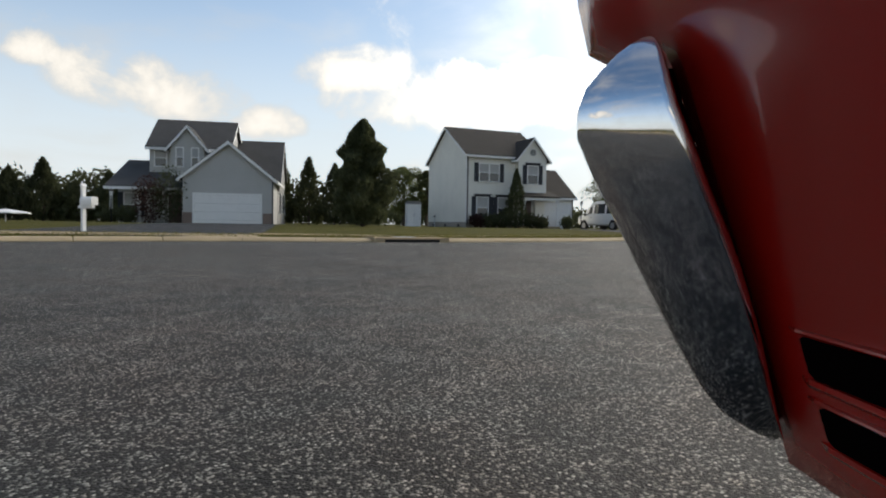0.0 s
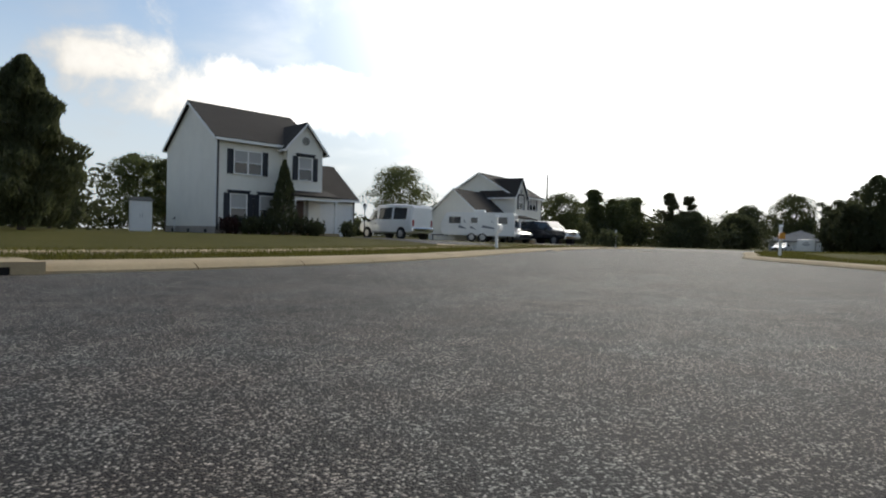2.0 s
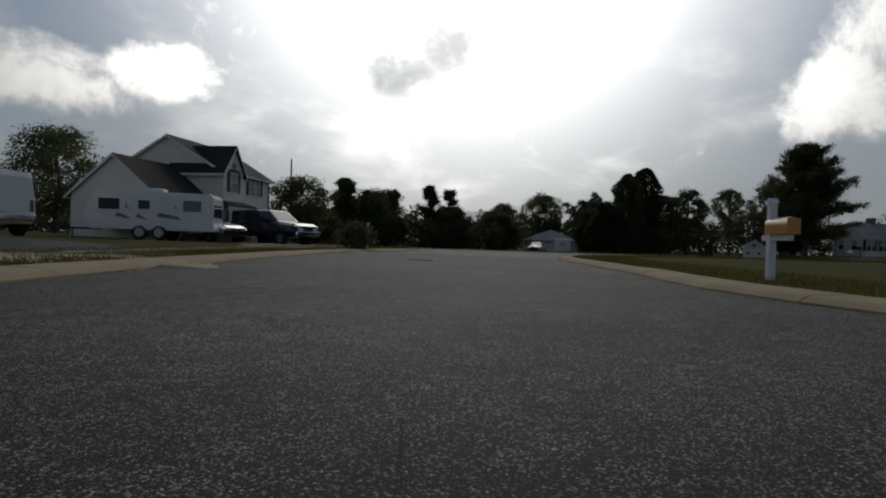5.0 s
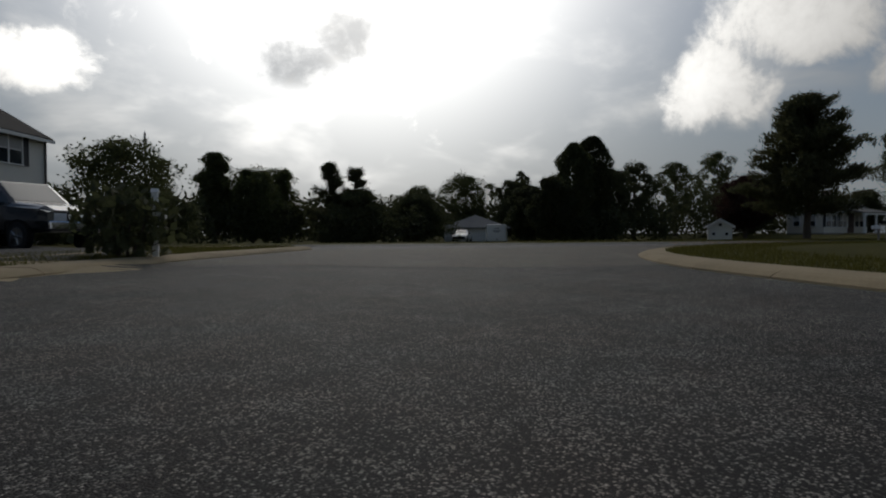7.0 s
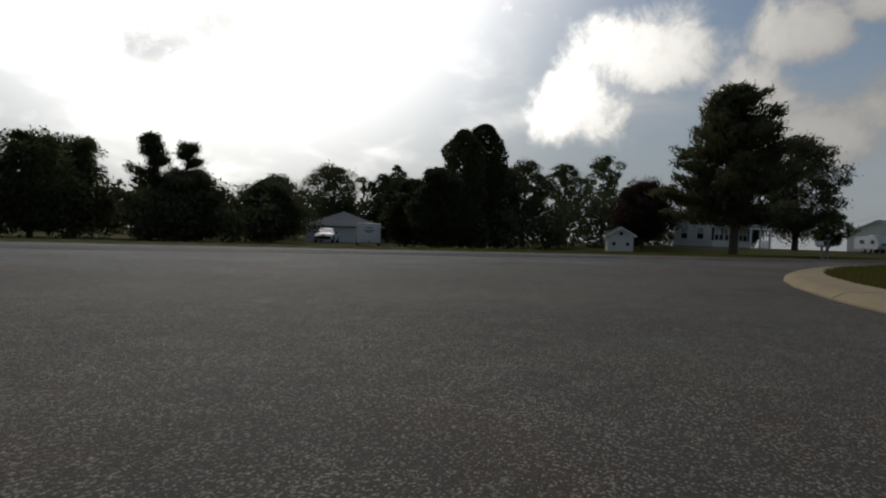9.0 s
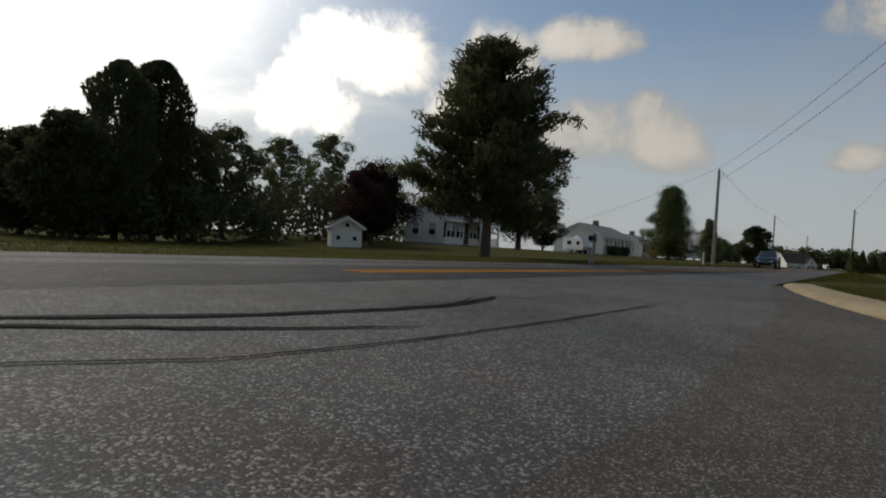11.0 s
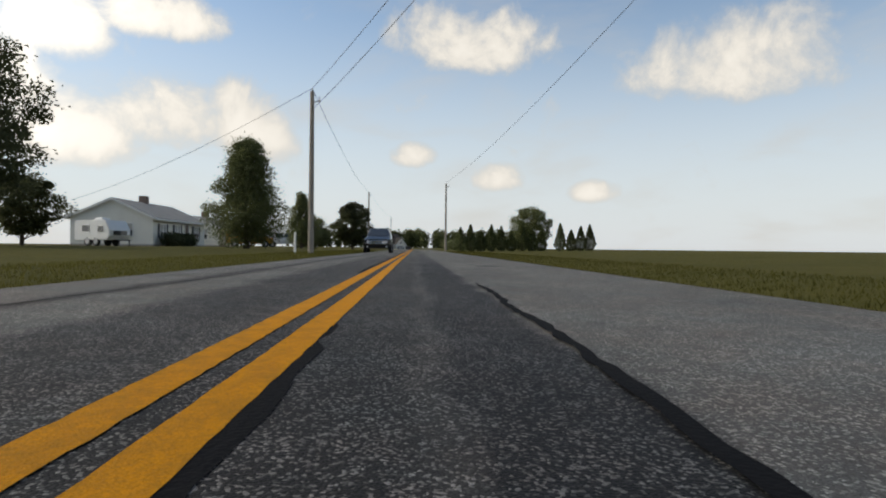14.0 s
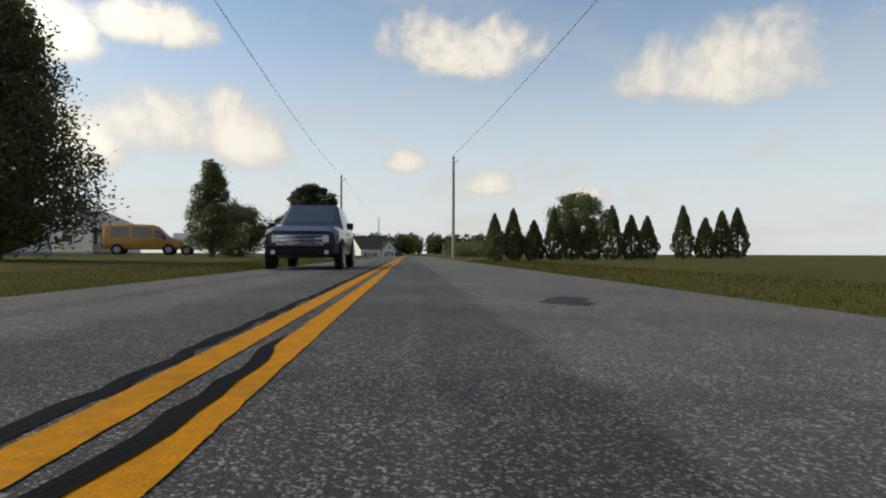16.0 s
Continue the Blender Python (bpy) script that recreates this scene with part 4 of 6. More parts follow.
def trunk_mesh(parent, h, r, limbs, rng, bend=0.15):
    bm = bmesh.new()
    pts = [Vector((0, 0, -0.3))]
    for k in range(1, 6):
        pts.append(Vector((rng.normal() * bend * k / 5, rng.normal() * bend * k / 5, h * k / 5)))
    rad = [r * (1.25 if k == 0 else 1 - 0.15 * k) for k in range(6)]
    for k in range(5):
        rod(bm, pts[k], pts[k + 1], rad[k], rad[k + 1], 9)
    for start, end, rr in limbs:
        mid = (Vector(start) + Vector(end)) / 2 + Vector((0, 0, -0.08 * (Vector(end) - Vector(start)).length))
        rod(bm, start, mid, rr, rr * 0.7, 6)
        rod(bm, mid, end, rr * 0.7, rr * 0.25, 6)
    return part("trunk", bm, M_BARK, parent)


def broadleaf(x, y, h, r, label, mat=None, seed=1, base=0.25, clumps=34, leaves=170, size=0.3, name="tree", z=None, peak=0.0, squash=1.0):
    """A leafy tree: trunk, limbs and a crown of leaf clumps with an uneven outline; peak narrows the crown towards its top."""
    rng = np.random.default_rng(seed)
    t = thing(name, x, y, level(x, y) if z is None else z, rng.uniform(0, 360), label, "tree")
    mat = mat or M_LEAF
    c, limbs = [], []
    z0 = h * base
    clumps = int(clumps * 1.9)
    lobe = rng.uniform(0, math.tau, 3)
    for k in range(clumps):
        zz = (k + 0.5) / clumps
        wide = math.sqrt(max(1 - (2 * zz - 1) ** 2, 0.12)) if not peak else (1 - zz * peak) * min(1.0, 0.55 + 2.2 * zz)
        a = k * 2.4 + rng.uniform(-0.5, 0.5)
        rr = r * wide * rng.uniform(0.3, 0.95) * (1 + 0.1 * math.sin(2 * a + lobe[0] + 3 * zz) + 0.1 * math.sin(3 * a + lobe[1] - 5 * zz))
        p = np.array([rr * math.cos(a), rr * math.sin(a) * squash, z0 + (h - z0) * (0.06 + 0.88 * zz)])
        size_c = r * rng.uniform(0.15, 0.34) * (1 - 0.3 * zz)
        c.append((p, size_c))
        if k % 2 == 0:
            limbs.append(((0, 0, max(0.4 * h * base, p[2] - 0.8 * rr - 0.3)), tuple(p), max(0.02, 0.28 * 0.02 * h)))
    trunk_mesh(t, h * 0.82, 0.022 * h + 0.03, limbs, rng, 0.02 * h)
    vs, fs, off = [], [], 0
    for p, s in c:
        n = int(leaves * 2.3 * rng.uniform(0.7, 1.3))
        size_l = size * 0.6
        q = ball_points(rng, n) * np.array([s * 1.25, s * 1.25, s * 0.85]) * rng.uniform(0.8, 1.2, size=3) + p
        stray = rng.random(n) < 0.24
        q[stray] = p + (q[stray] - p) * rng.uniform(1.05, 1.55, (int(stray.sum()), 1))
        w = (q - p) + rng.normal(size=q.shape) * s * 0.8 + np.array([0, 0, -0.1 * s])
        v, f = leaf_cards(q, w, size_l * rng.uniform(0.6, 1.3, n), size_l * 0.62 * rng.uniform(0.6, 1.2, n), rng)
        vs.append(v)
        fs.append(f + off)
        off += len(v)
    leaf_mesh("crown", np.concatenate(vs), np.concatenate(fs), mat, t)
    return t


def pine(x, y, h, r, label, seed=1, base=0.18, name="pine_tree", mat=None, tuft=0.42, step=0.75, cone=0.7):
    """A spreading pine: whorls of near-level boughs that carry upturned needle tufts."""
    rng = np.random.default_rng(seed)
    t = thing(name, x, y, level(x, y), rng.uniform(0, 360), label, "tree")
    limbs, vs, fs, off = [], [], [], 0
    zz = h * base
    while zz < h * 0.985:
        u = (zz - h * base) / (h * (1 - base))
        reach = r * (min(1.0, 0.8 + 1.3 * u) if u < 0.15 else (1 - u) ** cone * 1.1) + 0.3
        n = int(rng.integers(5, 8))
        for k in range(n):
            a = rng.uniform(0, math.tau)
            L = reach * rng.uniform(0.55, 1.06)
            lift = L * (0.12 + 0.5 * u)
            end = np.array([L * math.cos(a), L * math.sin(a), zz + lift])
            start = np.array([0, 0, zz - 0.1])
            limbs.append((tuple(start), tuple(end), 0.02 + 0.011 * L))
            m = max(4, int(L * 5.5))
            for j in range(m):
                f = 0.28 + 0.72 * (j + rng.random()) / m
                p = start + (end - start) * f + np.array([0, 0, -0.06 * L * math.sin(f * 3.14)])
                side = rng.normal(size=3) * 0.16 * L * (1.1 - 0.6 * f) * np.array([1, 1, 0.25])
                p = p + side
                cnt = 30
                q = p + rng.normal(size=(cnt, 3)) * tuft * np.array([0.5, 0.5, 0.28])
                w = rng.normal(size=(cnt, 3)) * 0.7 + np.array([math.cos(a), math.sin(a), 0.9])
                v, g = leaf_cards(q, w, tuft * rng.uniform(0.6, 1.2, cnt), tuft * 0.17 * rng.uniform(0.7, 1.3, cnt), rng)
                vs.append(v)
                fs.append(g + off)
                off += len(v)
        zz += step * rng.uniform(0.7, 1.3) * (1.1 - 0.5 * u)
    trunk_mesh(t, h * 0.97, 0.02 * h + 0.03, limbs, rng, 0.01 * h)
    leaf_mesh("crown", np.concatenate(vs), np.concatenate(fs), mat or M_NEEDLE, t)
    return t


def column(x, y, h, r, label, seed=1, count=2600, mat=None, size=0.26, name="cypress", tip=0.55, base=0.03, z=None, category="tree", ragged=0.12, blunt=0.8):
    """A dense upright conifer: close-set upward sprays over a tapering body, open enough at the edge to look feathery."""
    rng = np.random.default_rng(seed)
    t = thing(name, x, y, level(x, y) if z is None else z, rng.uniform(0, 360), label, category)
    trunk_mesh(t, h * 0.9, 0.03 * h * 0.5 + 0.03, [], rng, 0.02)
    count = int(count * 1.6)
    size = size * 0.85
    u = rng.random(count) ** 0.85
    a = rng.random(count) * math.tau
    lump = 1 + ragged * np.sin(3 * a + 7 * u) + ragged * np.sin(5 * a - 13 * u + seed) + ragged * 0.7 * np.sin(31 * u + 2 * a)
    body = np.minimum(1.0, (1 - u) / tip) ** blunt * np.minimum(1.0, 0.62 + 1.6 * u)
    rr = r * body * lump * (0.55 + 0.45 * rng.random(count) ** 0.5)
    q = np.stack([rr * np.cos(a), rr * np.sin(a), h * (base + (1 - base) * u)], -1)
    w = np.stack([np.cos(a) * 0.5, np.sin(a) * 0.5, np.full(count, 1.0)], -1) + rng.normal(size=(count, 3)) * 0.35
    v, f = leaf_cards(q, w, size * 1.7 * rng.uniform(0.6, 1.3, count), size * 0.55 * rng.uniform(0.6, 1.3, count), rng)
    leaf_mesh("crown", v, f, mat or M_LEAF_DARK, t)
    return t


def shrub(x, y, h, r, label, seed=1, mat=None, leaves=900, size=0.13, z=None, name="shrub", stretch=1.0, turn=0.0):
    rng = np.random.default_rng(seed)
    t = thing(name, x, y, level(x, y) if z is None else z, turn, label, "shrub")
    bm = bmesh.new()
    for k in range(7):
        a = k * 0.9
        rod(bm, (0.05 * math.cos(a), 0.05 * math.sin(a), -0.1), (0.55 * r * math.cos(a) * stretch, 0.55 * r * math.sin(a), h * 0.75), 0.02, 0.008, 5)
    part("stem", bm, M_BARK, t)
    q = ball_points(rng, leaves, 0.45)
    bump = 1 + 0.14 * np.sin(4 * q[:, 0] * 3 + seed) + 0.14 * np.sin(9 * q[:, 1] + 2)
    q = q * bump[:, None] * np.array([r * stretch, r, h * 0.52]) + np.array([0, 0, h * 0.5])
    q[:, 2] = np.maximum(q[:, 2], 0.03)
    w = rng.normal(size=q.shape) + np.array([0, 0, 0.4])
    v, f = leaf_cards(q, w, size * 1.4 * rng.uniform(0.6, 1.3, leaves), size * 0.8 * rng.uniform(0.6, 1.3, leaves), rng)
    leaf_mesh("foliage", v, f, mat or M_LEAF_DARK, t)
    return t


def thicket(name, line, h, depth, label, seed=1, mat=None, per=120, size=0.3, jag=0.35):
    """A bank of close bushes that nobody could count, along a line."""
    rng = np.random.default_rng(seed)
    vs, fs, off = [], [], 0
    for p in tight([Vector(q) for q in line], max(2, int(sum((Vector(b) - Vector(a)).length for a, b in zip(line, line[1:])) / 0.8))):
        hh = h * rng.uniform(1 - jag, 1 + jag * 0.5)
        c = np.array([p.x + rng.uniform(-depth, depth) / 2, p.y + rng.uniform(-depth, depth) / 2, level(p.x, p.y)])
        q = ball_points(rng, per, 0.35) * np.array([1.0, 1.0, hh * 0.55]) * np.array([0.9 + depth * 0.2, 0.9 + depth * 0.2, 1]) + c + np.array([0, 0, hh * 0.5])
        q[:, 2] = np.maximum(q[:, 2], c[2])
        v, f = leaf_cards(q, rng.normal(size=q.shape) + np.array([0, 0, 0.4]), size * 1.3 * rng.uniform(0.6, 1.3, per), size * 0.75 * rng.uniform(0.6, 1.3, per), rng)
        vs.append(v)
        fs.append(f + off)
        off += len(v)
    me = quick_mesh(name, np.concatenate(vs), np.concatenate(fs), mat or M_LEAF_DARK)
    tagged(new(name, me), label, "bushes", kind="stuff")


# round the turning place
column(-4.0, 31.0, 5.5, 1.28, "tall dense dark green evergreen tree on the lawn", 3, 13000, M_LEAF_DARK, 0.18, "evergreen_tree", 0.6, ragged=0.26, blunt=0.6)
for k, (tx, ty, th) in enumerate(((-12.6, 47.5, 5.0), (-10.3, 46.9, 5.2), (-8.2, 46.5, 4.7), (-6.4, 46.0, 4.3), (-14.5, 48.2, 4.6))):
    column(tx, ty, th, 1.25, "dark pointed cedar tree in a row behind the house", 20 + k, 1500, M_LEAF_DARK, 0.28, "cedar_tree", 0.8, ragged=0.2)
for k in range(9):
    column(-35.5 + k * 1.9, 39.0 + k * 0.75, 3.6 + 0.9 * math.sin(k * 2.1), 1.35, "dark pointed cedar tree in a hedge row", 40 + k, 1300, M_LEAF_DARK, 0.28, "cedar_tree", 0.8, ragged=0.2)
broadleaf(-3.6, 60.0, 6.0, 2.6, "slim leafy tree behind the white house", None, 61, 0.2, 26, 150, 0.28)
broadleaf(-1.2, 55.5, 5.2, 1.6, "slim leafy tree behind the white house", None, 62, 0.2, 20, 150, 0.28)
broadleaf(21.2, 71.0, 8.2, 3.9, "rounded leafy tree behind the parked van", M_LEAF_PALE, 63, 0.2, 40, 120, 0.3)
thicket("hedge_bank", [(-38, 41), (-18, 50)], 3.8, 1.6, "dark hedge behind the lawn", 5, per=330, jag=0.2)
thicket("hedge_bank", [(-16, 50.5), (-4.5, 48.5)], 4.2, 1.4, "dark hedge between the houses", 6, per=230, jag=0.25)

# beyond the street's end
broadleaf(49.2, 74.2, 8.0, 2.4, "leafy tree with a pointed top in a group", None, 71, 0.12, 36, 190, 0.34, peak=0.75)
broadleaf(53.6, 75.2, 6.9, 3.6, "leafy tree in a dense group", None, 72, 0.1, 38, 190, 0.34, peak=0.6)
broadleaf(57.8, 77.0, 7.4, 3.0, "leafy tree in a dense group", M_LEAF_PALE, 73, 0.1, 30, 190, 0.34, peak=0.6)
pine(60.2, 72.2, 7.6, 2.7, "pointed spruce tree in a group", 74, 0.06, cone=0.95, tuft=0.4)
pine(62.4, 71.0, 7.4, 2.6, "pointed spruce tree in a group", 75, 0.06, cone=0.95, tuft=0.4)
broadleaf(93.0, 78.5, 9.6, 4.6, "rounded leafy tree behind the low garage", None, 76, 0.15, 40, 180, 0.34)
broadleaf(97.0, 71.5, 10.2, 2.0, "thin leafy tree behind the low garage", None, 77, 0.3, 22, 120, 0.3)
broadleaf(100.0, 67.0, 9.4, 4.2, "leafy tree in a dense belt", M_LEAF_DARK, 78, 0.1, 36, 180, 0.34)
broadleaf(84.0, 80.5, 7.4, 4.0, "leafy tree in a dense belt", M_LEAF_DARK, 79, 0.1, 34, 180, 0.34)
broadleaf(62.0, 70.5, 5.2, 3.4, "low spreading leafy tree in a dense belt", M_LEAF_DARK, 80, 0.06, 34, 180, 0.34)
broadleaf(68.5, 68.0, 5.0, 3.4, "low spreading leafy tree in a dense belt", M_LEAF_DARK, 81, 0.06, 34, 180, 0.34)
broadleaf(35.0, 60.0, 5.3, 2.9, "open-branched leafy tree on the corner lawn", None, 82, 0.15, 30, 130, 0.28)
broadleaf(38.2, 63.6, 3.6, 2.4, "low leafy tree on the corner lawn", M_LEAF_DARK, 83, 0.1, 26, 170, 0.3)
thicket("bush_bank", [(44, 72), (58, 76), (70, 74)], 4.4, 3.0, "dark bushes under the tree group", 7, per=150)
thicket("bush_bank", [(56, 69), (65.5, 66)], 3.2, 2.5, "dark bushes under the tree group", 8, per=150)
thicket("bush_bank", [(78, 82), (92, 75), (102, 62), (106, 48)], 5.4, 3.0, "dark bushes under the tree belt", 9, per=150)

# across the main road
column(71.2, 52.0, 9.1, 1.45, "tall dense columnar cypress with a rounded top", 91, 8000, M_LEAF_DARK, 0.24, "cypress", 0.2, ragged=0.15, blunt=0.5)
column(74.1, 51.4, 10.0, 1.6, "tall dense columnar cypress with a rounded top", 92, 9000, M_LEAF_DARK, 0.24, "cypress", 0.2, ragged=0.15, blunt=0.5)
column(72.6, 54.4, 5.6, 2.0, "tall dense columnar cypress with a rounded top", 93, 4200, M_LEAF_DARK, 0.3, "cypress", 0.4, ragged=0.12)
broadleaf(78.5, 51.5, 7.6, 3.0, "leafy tree in a dense dark belt", M_LEAF_DARK, 94, 0.08, 34, 180, 0.32)
broadleaf(84.5, 51.0, 8.4, 2.8, "leafy tree in a dense dark belt", M_LEAF_DARK, 95, 0.12, 30, 150, 0.32)
broadleaf(92.5, 48.7, 8.8, 2.6, "open leafy tree with gaps in its crown", None, 96, 0.25, 26, 130, 0.32)
broadleaf(98.0, 45.6, 10.2, 2.6, "open leafy tree with gaps in its crown", None, 97, 0.25, 26, 130, 0.32)
broadleaf(83.4, 39.9, 6.0, 3.0, "dark red-leaved tree beside the shed", M_LEAF_RED, 98, 0.16, 36, 190, 0.28)
broadleaf(68.2, 52.8, 6.0, 2.4, "leafy tree in a dense dark belt", M_LEAF_DARK, 99, 0.08, 32, 170, 0.32)
broadleaf(72.0, 57.2, 5.6, 2.3, "leafy tree in a dense dark belt", M_LEAF_DARK, 104, 0.05, 34, 180, 0.32)
broadleaf(92.0, 70.0, 8.4, 3.6, "leafy tree in a dense belt", M_LEAF_DARK, 105, 0.06, 36, 180, 0.34)
pine(66.6, 33.5, 9.5, 3.95, "large old pine with a broad ragged crown", 101, 0.22, tuft=0.42, step=0.48)
broadleaf(102.6, 26.0, 12.2, 4.9, "large open-crowned oak tree", M_LEAF_DARK, 102, 0.1, 44, 230, 0.36)
broadleaf(109.0, 22.0, 4.6, 2.4, "small rounded dark tree beside the lawn", M_LEAF_DARK, 103, 0.15, 26, 170, 0.28)
thicket("bush_bank", [(68.5, 52.5), (72, 50.5), (80, 47), (86, 48)], 3.4, 2.0, "dark undergrowth below the trees", 10, per=150)
thicket("bush_bank", [(86, 46), (96, 41.5), (104, 33)], 5.0, 3.0, "dark bushes behind the small house", 16, per=220)
thicket("bush_bank", [(99.5, 40), (106, 31)], 2.6, 1.5, "dark shrubs beside the small house", 11, per=140)

# along the main road
broadleaf(106.0, 8.3, 8.5, 3.5, "tall feathery leafy tree beside the road", None, 111, 0.03, 70, 200, 0.24, peak=0.8)
broadleaf(120.6, -3.5, 6.2, 1.9, "feathery leafy tree beside the road", M_LEAF_PALE, 112, 0.06, 34, 120, 0.26, peak=0.8)
broadleaf(124.6, -6.8, 3.6, 2.6, "low leafy tree beside the road", M_LEAF_PALE, 113, 0.05, 26, 140, 0.28)
broadleaf(126.8, -13.6, 6.0, 2.4, "dense dark rounded tree beside the road", M_LEAF_DARK, 114, 0.08, 34, 220, 0.3)
broadleaf(116.2, -35.2, 5.8, 3.1, "pale green leafy tree behind the evergreen row", M_LEAF_PALE, 115, 0.15, 32, 150, 0.3)

for k in range(13):
    q = -4.7 - 0.95 * k - (0.8 if k > 8 else 0)
    rx, ry = road_at(88.5 + 0.25 * math.sin(k * 1.7), q)
    tagged(column(rx, ry, 2.25 + 0.35 * math.sin(k * 2.3), 0.56, "small pointed arborvitae in a row on the lawn", 130 + k, 1500, M_LEAF, 0.14, "arborvitae", 0.75, ragged=0.08), group="arborvitae row")
thicket("bush_bank", [road_at(118, -6), road_at(135, -9), road_at(150, -16)], 1.6, 2.0, "scrub bushes beside the road", 12, M_LEAF_PALE, 90)
thicket("far_woods", [road_at(330, -60), road_at(330, 0), road_at(330, 60)], 9.0, 8.0, "far wooded ridge on the horizon", 13, M_LEAF, 130, 1.1, 0.2)
thicket("far_woods", [(40, 118), (75, 108), (110, 92), (130, 70)], 6.5, 5.0, "dark far tree belt behind the houses", 14, M_LEAF_DARK, 170, 0.6, 0.3)
thicket("far_woods", [(-60, 60), (-40, 75), (0, 100), (40, 118)], 3.5, 4.0, "dark far tree belt behind the houses", 15, M_LEAF_DARK, 150, 0.5, 0.3)

# planting beside the houses
def beside(x, y, turn, k, u, d):
    a = radians(turn)
    return x + k * (u * math.cos(a) - d * math.sin(a)), y + k * (u * math.sin(a) + d * math.cos(a))


HB = (1.95, 43.6, 21.5, 0.94)
bx, by = beside(*HB, 3.75, -1.25)
column(bx, by, 4.3, 0.9, "tall narrow dark arborvitae in front of the white house", 151, 2200, M_LEAF_DARK, 0.17, "arborvitae", 0.8, ragged=0.08)
for k, (u, d, hh, rr) in enumerate(((0.5, -0.9, 0.95, 0.6), (1.6, -1.0, 1.0, 0.7), (2.7, -1.0, 1.05, 0.7), (4.7, -1.7, 1.1, 0.75), (5.5, -2.2, 0.9, 0.55))):
    bx, by = beside(*HB, u, d)
    shrub(bx, by, hh, rr, "dark shrub along the front of the white house", 160 + k, M_LEAF_RED if k == 0 else M_LEAF_DARK)
bx, by = beside(*HB, 8.1, -1.9)
shrub(bx, by, 0.95, 0.5, "round clipped shrub beside the garage door", 170)
HA = (-15.6, 35.7, 11.0, 1.0)
for k, (u, d, hh, rr) in enumerate(((-0.6, 0.1, 3.3, 0.95), (-1.7, 0.1, 2.8, 0.9), (-3.0, 0.3, 1.0, 0.6), (-4.0, 0.4, 0.8, 0.55))):
    bx, by = beside(*HA, u, d)
    shrub(bx, by, hh, rr, "dark shrub in front of the porch", 180 + k, M_LEAF_RED if k == 1 else M_LEAF_DARK)
shrub(25.1, 39.2, 1.05, 0.75, "dark shrub beside the mailbox at the kerb", 190)
HC = (30.4, 55.4, 34.5, 0.75)
for k, (u, d) in enumerate(((-1.0, -1.1), (-2.4, -1.1))):
    bx, by = beside(*HC, u, d)
    shrub(bx, by, 1.0, 0.6, "dark shrub in front of the house", 192 + k)
sx, sy = beside(119.3, 11.6, -37.2, 1.0, 2.6, -0.9)
for k in range(6):
    sx, sy = beside(119.3, 11.6, -37.2, 1.0, 1.0 + 1.15 * k, -0.9)
    tagged(shrub(sx, sy, 1.25, 0.65, "dark clipped hedge shrub along the house front", 195 + k, M_LEAF_DARK), group="hedge along the house")

broadleaf(92.0, 41.2, 6.2, 3.0, "dense dark tree beside the small house", M_LEAF_DARK, 211, 0.04, 40, 220, 0.3)
broadleaf(103.5, 31.0, 5.0, 2.4, "dense dark tree beside the small house", M_LEAF_DARK, 212, 0.04, 34, 220, 0.3)

# ---- vehicles ----
def wheel(parent, x, y, r, w, side):
    bm = bmesh.new()
    ring = [(-w / 2, r * 0.62), (-w / 2, r * 0.93), (-w * 0.36, r), (w * 0.36, r), (w / 2, r * 0.93), (w / 2, r * 0.62)]
    n = 22
    rows = [[(x + rr * math.cos(k * math.tau / n), y + o, r + rr * math.sin(k * math.tau / n)) for k in range(n)] for o, rr in ring]
    loft(bm, rows)
    tyre = part("tyre", bm, M_TYRE, parent)
    rim = bmesh.new()
    f = y + side * (w / 2 + 0.004)
    rod(rim, (x, f - side * 0.06, r), (x, f, r), r * 0.62, sides=18)
    rod(rim, (x, f, r), (x, f + side * 0.012, r), r * 0.16, sides=10)
    for k in range(5):
        a = k * math.tau / 5
        rod(rim, (x + r * 0.12 * math.cos(a), f, r + r * 0.12 * math.sin(a)), (x + r * 0.55 * math.cos(a), f + side * 0.004, r + r * 0.55 * math.sin(a)), 0.03, 0.022, 6)
    part("rim", rim, M_STEEL, tyre, "grey metal wheel rim")


